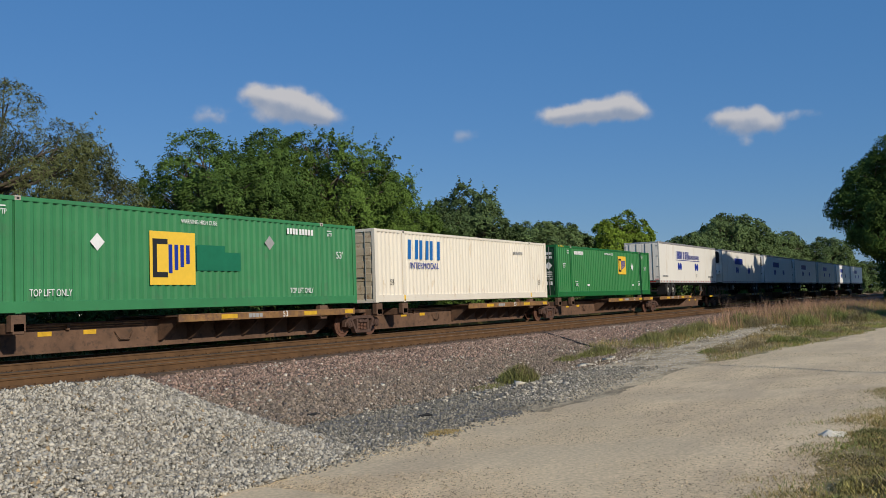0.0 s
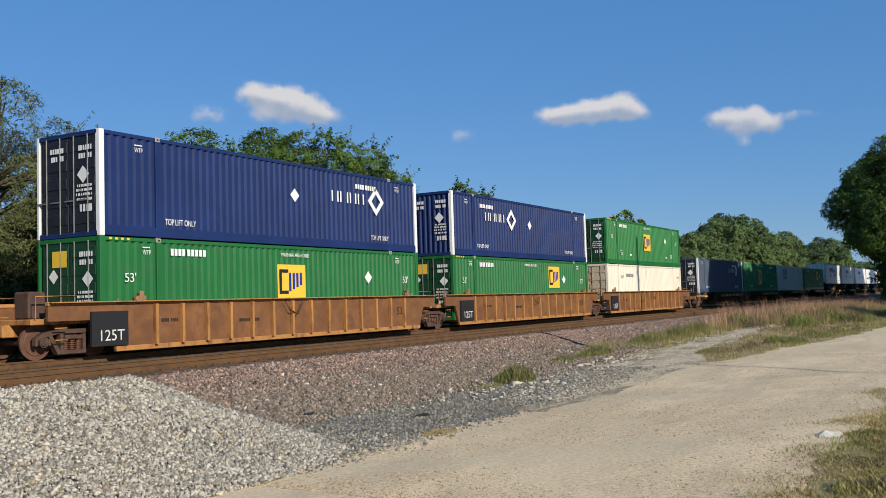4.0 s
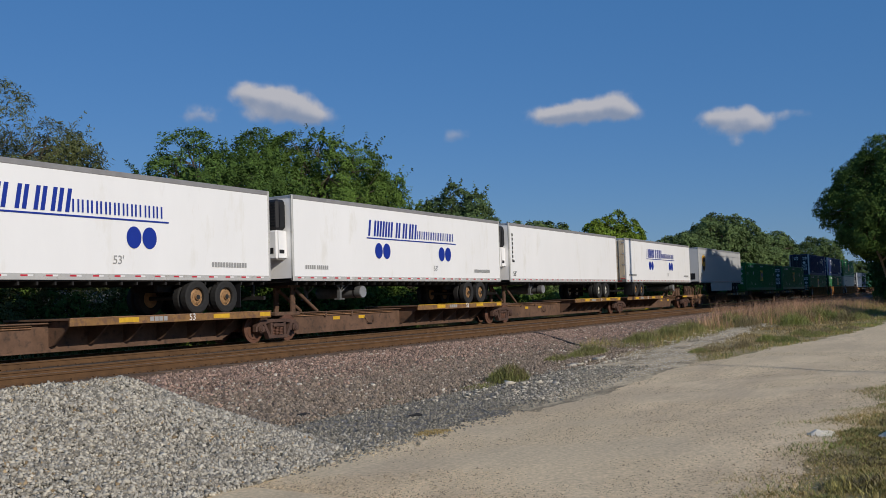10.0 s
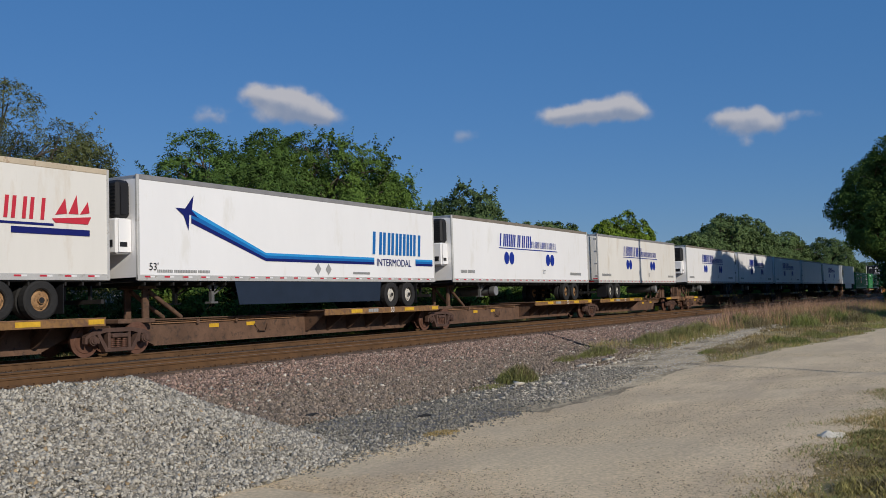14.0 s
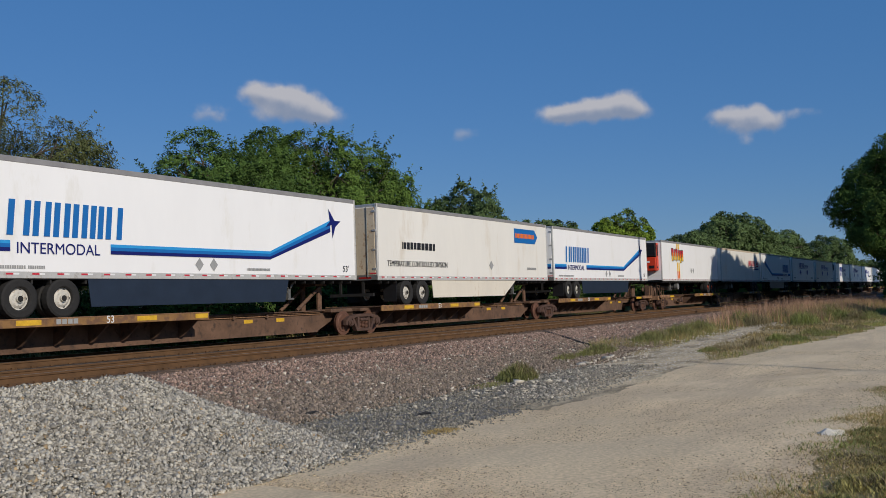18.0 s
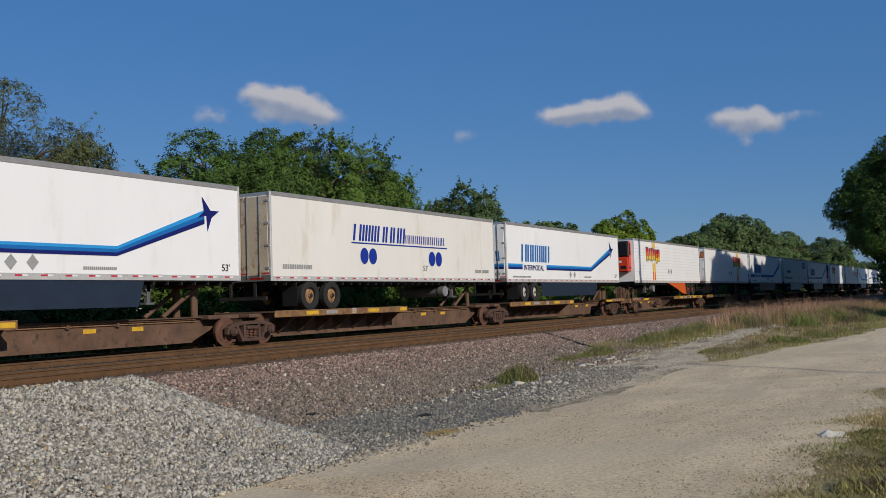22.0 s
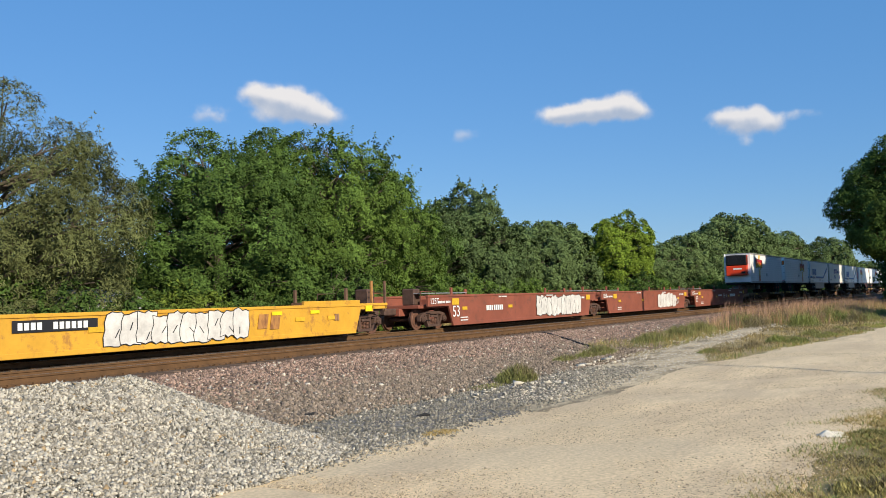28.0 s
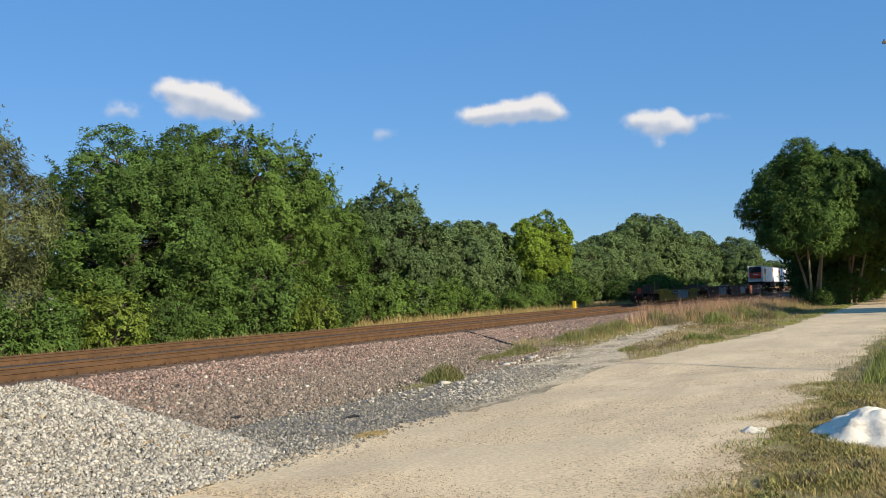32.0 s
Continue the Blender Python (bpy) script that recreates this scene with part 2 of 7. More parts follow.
M_GREY = mat("dark_grey_gravel", (0.155, 0.142, 0.125), 0.95, var=0.35, scale=2, col2=(0.26, 0.25, 0.22), spot=0.25, spot_scale=4, bump=0.9, bscale=35, grain=0.5, gscale=34)
M_TRACKBED = mat("rust_stained_ballast", (0.115, 0.066, 0.034), 0.95, var=0.35, scale=9, bump=1.0, bscale=28)
xs = np.concatenate([[-900, -300, -120, -60], np.arange(-30, 130, 0.5), np.arange(130, 300, 5), [350, 500, 900, 2000, 3500]])
ys = np.concatenate([[-2500, -900, -300, -120, -60, -30], np.arange(-16, 44, 0.4), np.arange(44, 120, 6), [160, 300, 700, 1500, 3500]])
lone("ground", sheet("ground", xs, ys, ground_z, M_SOIL), None, "dry summer grass and bare soil along the railway", "ground", "structure")


def ragged(x, seed, a=0.35):
    return a * (np.sin(x * 0.7 + seed) + 0.6 * np.sin(x * 1.9 + 2 * seed) + 0.4 * np.sin(x * 4.3 + 3 * seed) + 0.3 * np.sin(x * 9.7 + 4 * seed) + 0.2 * np.sin(x * 17.1 + seed)) / 2


def strip(name, x0, x1, step, lo, hi, rows, material, lift, seed, rag=0.35):
    """A surface along the track between two uneven edges."""
    xs = np.arange(x0, x1 + step, step)
    u = np.linspace(0, 1, rows)
    X = np.repeat(xs[:, None], rows, 1)
    a, b = lo(xs) + ragged(xs, seed, rag), hi(xs) + ragged(xs, seed + 5, rag)
    Y = a[:, None] * (1 - u) + b[:, None] * u
    Z = ground_z(X, Y) + lift * np.minimum(1, np.minimum(u, 1 - u) * 12) - 0.01 * (np.minimum(u, 1 - u) == 0)
    i = np.arange(X.size).reshape(X.shape)
    q = np.stack([i[:-1, :-1], i[1:, :-1], i[1:, 1:], i[:-1, 1:]], -1).reshape(-1, 4)
    return mesh_np(name, np.stack([X, Y, Z], -1).reshape(-1, 3), q, material, True)


def road_left(x):
    return np.interp(x, [9, 14, 22, 26, 31, 38, 47, 57, 70, 100, 200, 320], [6.5, 5.75, 5.8, 5.25, 4.65, 3.9, 3.6, 3.25, 2.6, 1.5, -2.5, -7])


def road_right(x):
    return np.interp(x, [11, 17, 25, 39, 55, 70, 100, 200, 320], [1.75, 1.5, 1.1, 0.2, -0.3, -0.9, -2.2, -6.5, -11])


lone("road", strip("road", -20, 152, 0.2, lambda x: road_right(x) - 0.55, lambda x: road_left(x) + 0.35, 20, M_ROAD, 0.012, 1.0, 0.22), None, "pale crushed limestone track beside the railway", "gravel road", "structure")
def path_lo(x):
    return 5.55 + 1.75 * smooth01(20.5, 28, x) + 1.3 * smooth01(29, 46, x)


def path_hi(x):
    return 6.5 + 1.9 * smooth01(14, 21, x) + 0.9 * smooth01(28, 46, x)


lone("side_path", strip("side_path", 12.5, 47, 0.2, path_lo, path_hi, 10, M_PATH, 0.016, 7.0, 0.2), None, "patchy pale gravel path spreading from the road", "gravel", "structure")
lone("grey_gravel", strip("grey_gravel", -14, 20.5, 0.2, lambda x: 5.9 + 1.2 * smooth01(15, 24, x), lambda x: 9.9 - 0.2 * smooth01(14, 22, x), 10, M_GREY, 0.016, 3.0), None, "fine dark grey gravel at the foot of the ballast", "gravel", "structure")
lone("ballast", strip("ballast", -30, 320, 0.25, lambda x: 9.4 - 0.1 * smooth01(16, 20, x) + 0.9 * smooth01(30, 44, x), lambda x: 15.3 + 0 * x, 14, M_BALLAST, 0.03, 4.0), None, "purplish red crushed stone ballast shoulder", "ballast", "structure")
lone("track_bed", strip("track_bed", -60, 400, 0.8, lambda x: 15.2 + 0 * x, lambda x: 24.9 + 0 * x, 12, M_TRACKBED, 0.045, 6.0, 0.1), None, "rust-stained ballast between and around the rails", "ballast", "structure")
# Far bed is darker grey-brown; shade under the train is painted in too.
M_FARBED = mat("oil_blackened_ballast", (0.07, 0.052, 0.04), 0.9, var=0.35, scale=3, bump=1.0, bscale=28, grain=0.4, gscale=20)
lone("oily_ballast", strip("oily_ballast", -60, 400, 0.8, lambda x: 20.1 + 0 * x, lambda x: 23.6 + 0 * x, 8, M_FARBED, 0.06, 8.0, 0.12), None, "darker grey-brown ballast under the train with shade painted in", "ballast", "structure")

# ---- rails and ties ----
M_RAIL = mat("rusty_rail_steel", (0.128, 0.067, 0.028), 0.8, 0.1, var=0.25, scale=3, bump=0.15)
M_RAILHEAD = mat("worn_rail_head", (0.32, 0.25, 0.2), 0.4, 0.8, var=0.15, scale=5, bump=0.05)
M_DARKMETAL_RAIL = mat("dark_anchor_steel", (0.06, 0.035, 0.022), 0.8, var=0.3, scale=5)
M_TIE = mat("weathered_brown_tie", (0.13, 0.085, 0.055), 0.9, var=0.3, scale=4, bump=0.5, bscale=25, per_object=0.25)
RAIL = [(-0.07, -0.185), (0.07, -0.185), (0.07, -0.165), (0.012, -0.14), (0.012, -0.05), (0.036, -0.04), (0.036, -0.004), (0.028, 0), (-0.028, 0), (-0.036, -0.004), (-0.036, -0.04), (-0.012, -0.05), (-0.012, -0.14), (-0.07, -0.165)]
tie_mesh = Shape().box(-0.115, 0.115, -1.3, 1.3, -0.36, -0.187, 0.012).mesh("tie", M_TIE)
plate_mesh = Shape().box(-0.09, 0.09, -0.19, 0.19, -0.19, -0.176).mesh("tie_plate", M_RAIL)
for name, yc in (("near_track", NEAR_TRACK), ("far_track", FAR_TRACK)):
    track = thing("railway_track", "straight rusty railway track on ties", "railway track", pose(0, yc, 0), "parallel tracks", "structure")
    for side in (-0.755, 0.755):
        r = part("rail", Shape().prism([(side + a, b) for a, b in RAIL], 0, -60, 420), M_RAIL, track)
        part("rail_head", Shape().box(-60, 420, side - 0.027, side + 0.027, 0.0005, 0.003), M_RAILHEAD, r, "brighter worn running surface")
    for i in range(150):
        part("tie", tie_mesh, None, track, at=pose(3.0 + i * 0.55 + random.uniform(-0.03, 0.03), random.uniform(-0.05, 0.05), random.uniform(-0.008, 0.004), 0, 0, random.uniform(-1, 1)))
    anchors = Shape()
    for i in range(150):
        for side in (-0.755, 0.755):
            for dx in (-0.17, 0.15):
                x = 3.0 + i * 0.55 + dx
                anchors.box(x, x + 0.025, side - 0.09, side + 0.09, -0.215, -0.16)
    tagged(part("rail_anchors", anchors, M_DARKMETAL_RAIL, track), kind="stuff")
    rest = Shape()
    for i in range(420):
        x = 85.5 + i * 0.55
        rest.box(x - 0.115, x + 0.115, -1.3, 1.3, -0.36, -0.187)
    tagged(part("far_ties", rest, M_TIE, track), kind="stuff")
    plates = Shape()
    for i in range(150):
        for side in (-0.755, 0.755):
            x = 3.0 + i * 0.55
            plates.box(x - 0.09, x + 0.09, side - 0.18, side + 0.18, -0.19, -0.172)
            plates.box(x - 0.03, x + 0.03, side - 0.13, side - 0.07, -0.18, -0.14)
    tagged(part("tie_plates", plates, M_RAIL, track), kind="stuff")

# ---- train ----
SPEED, GAIN = 20.374, 0.011
L53, W53, H53 = 16.154, 2.59, 2.896
MOVERS = []


def ride(ob, u, y, z):
    """Marks a thing that rides with the train: u is its left end when the clip starts."""
    MOVERS.append((ob, u, y, z))
    ob.matrix_basis = pose(u, y, z)
    return ob


M_GREEN = mat("green_container_paint", (0.014, 0.142, 0.037), 0.45, var=0.12, scale=0.8, col2=(0.03, 0.13, 0.05), spot=0.25, spot_scale=1.3, bump=0.04)
M_BRIGHT_GREEN = mat("bright_green_paint", (0.012, 0.168, 0.036), 0.42, var=0.08, scale=0.8, bump=0.04)
M_FADEDGREEN = mat("sun_faded_green_paint", (0.04, 0.21, 0.08), 0.55, var=0.1, scale=0.8, col2=(0.05, 0.17, 0.075), spot=0.2, spot_scale=1.3, bump=0.04)
M_DARKGREEN = mat("dark_green_door_paint", (0.008, 0.05, 0.022), 0.5, var=0.15, scale=1, bump=0.05)
M_NAVY = mat("navy_container_paint", (0.013, 0.03, 0.115), 0.5, var=0.15, scale=0.8, bump=0.04, spec=0.25)
M_SLATE = mat("slate_blue_paint", (0.05, 0.075, 0.125), 0.5, var=0.12, scale=0.8, bump=0.04)
M_BLACKDOOR = mat("dark_door_paint", (0.014, 0.016, 0.024), 0.5, var=0.2, scale=1, bump=0.05)
M_CREAM = mat("cream_container_paint", (0.72, 0.66, 0.55), 0.5, var=0.05, scale=0.7, col2=(0.5, 0.38, 0.24), spot=0.1, spot_scale=3, bump=0.04, stretch=(1, 1, 0.25))
M_CREAMDOOR = mat("stained_cream_doors", (0.55, 0.46, 0.33), 0.6, var=0.15, scale=1.5, col2=(0.25, 0.13, 0.06), spot=0.3, spot_scale=3)
M_WHITE = mat("white_trailer_skin", (0.86, 0.85, 0.83), 0.38, var=0.025, scale=0.5, col2=(0.78, 0.76, 0.71), spot=0.16, spot_scale=0.9, bump=0.02, stretch=(1, 1, 0.3))
M_WARMWHITE = mat("aged_white_trailer_skin", (0.78, 0.75, 0.68), 0.45, var=0.04, scale=0.5, col2=(0.68, 0.62, 0.52), spot=0.2, spot_scale=0.9, bump=0.03, stretch=(1, 1, 0.25))
M_LOCKROD = mat("dull_lock_rod_steel", (0.2, 0.205, 0.19), 0.55, 0.2, var=0.25, scale=4, bump=0.1)
M_CASTING = mat("worn_pale_casting", (0.45, 0.42, 0.36), 0.6, var=0.3, scale=9, col2=(0.2, 0.1, 0.05), spot=0.4, spot_scale=12)
M_TAUPE = mat("weathered_taupe_trim", (0.24, 0.205, 0.16), 0.6, 0.1, var=0.2, scale=2, bump=0.05)
M_LOWRAIL = mat("scuffed_pale_rail", (0.55, 0.54, 0.51), 0.5, 0.15, var=0.12, scale=2.5, col2=(0.36, 0.33, 0.28), spot=0.25, spot_scale=5, bump=0.05)
M_BRIGHTYELLOW = mat("bright_yellow_reflector", (0.88, 0.6, 0.02), 0.45, var=0.08, scale=6)
M_LEG = mat("grey_leg_steel", (0.17, 0.17, 0.165), 0.6, 0.3, var=0.2, scale=4, bump=0.1)
M_RIBWHITE = mat("dusty_white_rib", (0.7, 0.69, 0.66), 0.5, var=0.08, scale=2, bump=0)
M_RUSTEDGE = mat("rust_orange_edge_steel", (0.3, 0.165, 0.085), 0.75, 0.05, var=0.25, scale=2.5, col2=(0.14, 0.075, 0.045), spot=0.35, spot_scale=4, bump=0.1)
M_PALEGREY = mat("pale_grey_trailer_skin", (0.5, 0.505, 0.5), 0.4, var=0.04, scale=0.5, bump=0.02)
M_ALU = mat("dull_aluminium_trim", (0.5, 0.5, 0.5), 0.45, 0.6, var=0.15, scale=2, bump=0.05)
M_ROOFTRIM = mat("grey_roof_trim", (0.30, 0.29, 0.28), 0.5, 0.2, var=0.15, scale=2, bump=0.05)
M_DARKMETAL = mat("dark_greasy_metal", (0.03, 0.028, 0.026), 0.6, 0.2, var=0.3, scale=4, bump=0.2)
M_TYRE = mat("black_tyre_rubber", (0.022, 0.021, 0.02), 0.85, var=0.2, scale=8, bump=0.3)
M_RIMWHITE = mat("dusty_white_rim", (0.6, 0.57, 0.5), 0.5, var=0.15, scale=6, col2=(0.3, 0.2, 0.1), spot=0.25, spot_scale=8)
M_RIMRUST = mat("rusty_rim", (0.35, 0.2, 0.09), 0.7, var=0.3, scale=8)
M_RIMORANGE = mat("orange_red_rim", (0.62, 0.09, 0.02), 0.5, var=0.1, scale=6)
M_CARBROWN = mat("weathered_brown_car_steel", (0.15, 0.086, 0.054), 0.8, 0.1, var=0.28, scale=1.6, col2=(0.06, 0.04, 0.03), spot=0.3, spot_scale=4, bump=0.15)
M_YELLOWBAR = mat("rusty_ochre_deck_edge", (0.26, 0.14, 0.05), 0.7, var=0.25, scale=3, col2=(0.14, 0.075, 0.045), spot=0.5, spot_scale=5, bump=0.1)
M_REFLECT = mat("yellow_reflector", (0.66, 0.39, 0.03), 0.5, var=0.2, scale=6)
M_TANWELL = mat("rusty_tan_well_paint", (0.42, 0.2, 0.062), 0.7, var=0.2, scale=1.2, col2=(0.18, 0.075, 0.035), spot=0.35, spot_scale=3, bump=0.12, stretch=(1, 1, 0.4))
# Panel colour holds rust plus painted recess shade, so the ribs stand out.
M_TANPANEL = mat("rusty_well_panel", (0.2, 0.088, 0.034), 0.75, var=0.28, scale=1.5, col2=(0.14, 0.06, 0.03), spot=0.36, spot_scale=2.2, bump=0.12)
M_REDWELL = mat("oxide_red_well_paint", (0.25, 0.075, 0.045), 0.7, var=0.15, scale=1.0, col2=(0.15, 0.06, 0.04), spot=0.25, spot_scale=2.5, bump=0.08)
M_YELWELL = mat("weathered_yellow_well_paint", (0.62, 0.33, 0.035), 0.6, var=0.12, scale=1.2, col2=(0.36, 0.17, 0.04), spot=0.3, spot_scale=3, bump=0.08)
M_TRUCK = mat("rusty_bogie_steel", (0.105, 0.06, 0.044), 0.75, 0.2, var=0.3, scale=5, bump=0.25)
M_WHEEL = mat("rusty_wheel_steel", (0.165, 0.08, 0.052), 0.65, 0.3, var=0.25, scale=5, bump=0.1)
M_RED = mat("red_reefer_plastic", (0.66, 0.055, 0.018), 0.35, var=0.06, scale=2, bump=0.02)
M_DARKRED = mat("dark_red_plastic", (0.3, 0.015, 0.012), 0.4, var=0.1, scale=2)
M_BLACK = mat("matt_black", (0.012, 0.012, 0.014), 0.6, var=0.2, scale=5)
M_SKIRT = mat("dark_blue_side_skirt", (0.02, 0.03, 0.05), 0.4, var=0.15, scale=1.5)
M_ORANGE = mat("orange_side_skirt", (0.62, 0.11, 0.02), 0.5, var=0.1, scale=2)
M_INKWHITE = mat("white_marking", (0.78, 0.78, 0.76), 0.5, var=0.06, scale=5, bump=0)
M_INKBLACK = mat("black_marking", (0.02, 0.02, 0.022), 0.5, var=0.1, scale=5, bump=0)
M_INKBLUE = mat("royal_blue_marking", (0.012, 0.035, 0.29), 0.45, var=0.06, scale=5, bump=0)
M_INKCYAN = mat("process_blue_marking", (0.012, 0.14, 0.42), 0.45, var=0.06, scale=5, bump=0)
M_INKLIGHT = mat("light_blue_marking", (0.03, 0.30, 0.66), 0.45, var=0.06, scale=5, bump=0)
M_INKNAVY = mat("dark_blue_marking", (0.008, 0.012, 0.13), 0.45, var=0.06, scale=5, bump=0)
M_INKYELLOW = mat("yellow_marking", (0.82, 0.52, 0.05), 0.5, var=0.05, scale=5, bump=0)
M_INKORANGE = mat("orange_marking", (0.78, 0.17, 0.015), 0.5, var=0.06, scale=5, bump=0)
M_INKRED = mat("red_marking", (0.55, 0.03, 0.05), 0.5, var=0.06, scale=5, bump=0)
M_INKGREY = mat("grey_placard", (0.33, 0.33, 0.32), 0.6, var=0.1, scale=5, bump=0)
M_INKTEAL = mat("patched_teal_paint", (0.01, 0.15, 0.075), 0.5, var=0.1, scale=3, bump=0)
M_SHIELDBROWN = mat("brown_shield", (0.07, 0.028, 0.008), 0.5, var=0.1, scale=5, bump=0)
M_SHIELDGOLD = mat("gold_shield", (0.7, 0.38, 0.03), 0.5, var=0.1, scale=5, bump=0)
M_FADEDWHITE = mat("chalky_spray_paint", (0.62, 0.60, 0.56), 0.6, var=0.2, scale=3, bump=0)


def flat(poly, y=-0.006, d=0.004):
    """A thin plate of the outline (x, z), its face at y."""
    return Shape().prism(poly, 1, y, y + d)


def rect(x0, x1, z0, z1):
    return [(x0, z0), (x1, z0), (x1, z1), (x0, z1)]


def rhomb(x, z, r, k=1.0):
    return [(x - r * k, z), (x, z - r), (x + r * k, z), (x, z + r)]


def disc(x, z, r, n=24, k=1.0):
    return [(x + r * k * math.cos(2 * math.pi * i / n), z + r * math.sin(2 * math.pi * i / n)) for i in range(n)]


def mark(ob, name, polys, material, label="", y=-0.006, d=0.004):
    if name in ("placard", "sticker", "reflector", "hazard_tape", "yellow_mark", "ship_sketch", "logo_edge", "logo_line") and len(polys) > 1:
        return [mark(ob, name, [p], material, label, y, d) for p in polys][0]
    s = Shape()
    for p in polys:
        s.prism(p, 1, y, y + d)
    return part(name, s, material, ob, label)


def blocks(x, z, h, widths, gap, slant=0.0, cut=0.0, seed=1):
    """A word mark drawn as a row of plain slanted blocks of uneven height; no letters."""
    rnd = random.Random(seed)
    out = []
    for w in widths:
        a, b = (rnd.uniform(0.0, 0.08) * h, h * rnd.uniform(0.94, 1.0)) if cut else (0.0, h)
        k = w * (0.9 if cut else 0.96)
        out.append([(x + slant * a, z + a), (x + k + slant * a, z + a), (x + k + slant * b, z + b), (x + slant * b, z + b)])
        x += w + gap
    return out


def strokes(x, z, h, widths, gap, slant=0.0, thick=0.3):
    """A word mark drawn as pairs of plain slanted bars; no letters."""
    out = []
    for w in widths:
        t = min(w, thick * h * 0.55)
        for q in ([0.0, w - t] if w > 2.2 * t else [0.0]):
            out.append([(x + q, z), (x + q + t, z), (x + q + t + slant * h, z + h), (x + q + slant * h, z + h)])
        x += w + gap
    return out


def text(ob, words, x, z, h, material, y=-0.008, wide=1.0, rot=None):
    m = pose(x, y, z)
    if rot is not None:
        m = m @ pose(0, 0, 0, 0, rot, 0)
    return part("lettering", letters(words, h, material, wide), None, ob, at=m)


def bars(ob, x, z, h, widths, material, y=-0.006, gap=0.05):
    """Unreadable or private writing as plain bars."""
    out, k = [], x
    for w in widths:
        n = max(1, round(w / (0.8 * h)))
        p = w / n
        out += [rect(k + i * p, k + i * p + p * (0.72 if n > 1 else 1), z, z + h) for i in range(n)]
        k += w + gap
    return tagged(mark(ob, "marking", out, material, y=y), kind="stuff")


def corrugated(x0, x1, z0, z1, y, depth, pitch, flip=1):
    """A pressed wall in the x-z plane; the outer face at y."""
    v, f = [], []
    n = max(1, round((x1 - x0) / pitch))
    p = (x1 - x0) / n
    prof = []
    for i in range(n):
        a = x0 + i * p
        prof += [(a, 0), (a + 0.3 * p, 0), (a + 0.5 * p, depth), (a + 0.8 * p, depth)]
    prof.append((x1, 0))
    for a, d in prof:
        v += [(a, y + d * flip, z0), (a, y + d * flip, z1)]
    f = [(2 * i, 2 * i + 2, 2 * i + 3, 2 * i + 1) for i in range(len(prof) - 1)]
    return Shape().add(v, f if flip > 0 else [q[::-1] for q in f])


def turned(shape, about="end", x=0.0):
    """Turns a wall in the x-z plane into the y-z plane at x."""
    shape.v = [(x + b, a, c) for a, b, c in shape.v]
    shape.f = [q[::-1] for q in shape.f]
    return shape


CONTAINER = {}


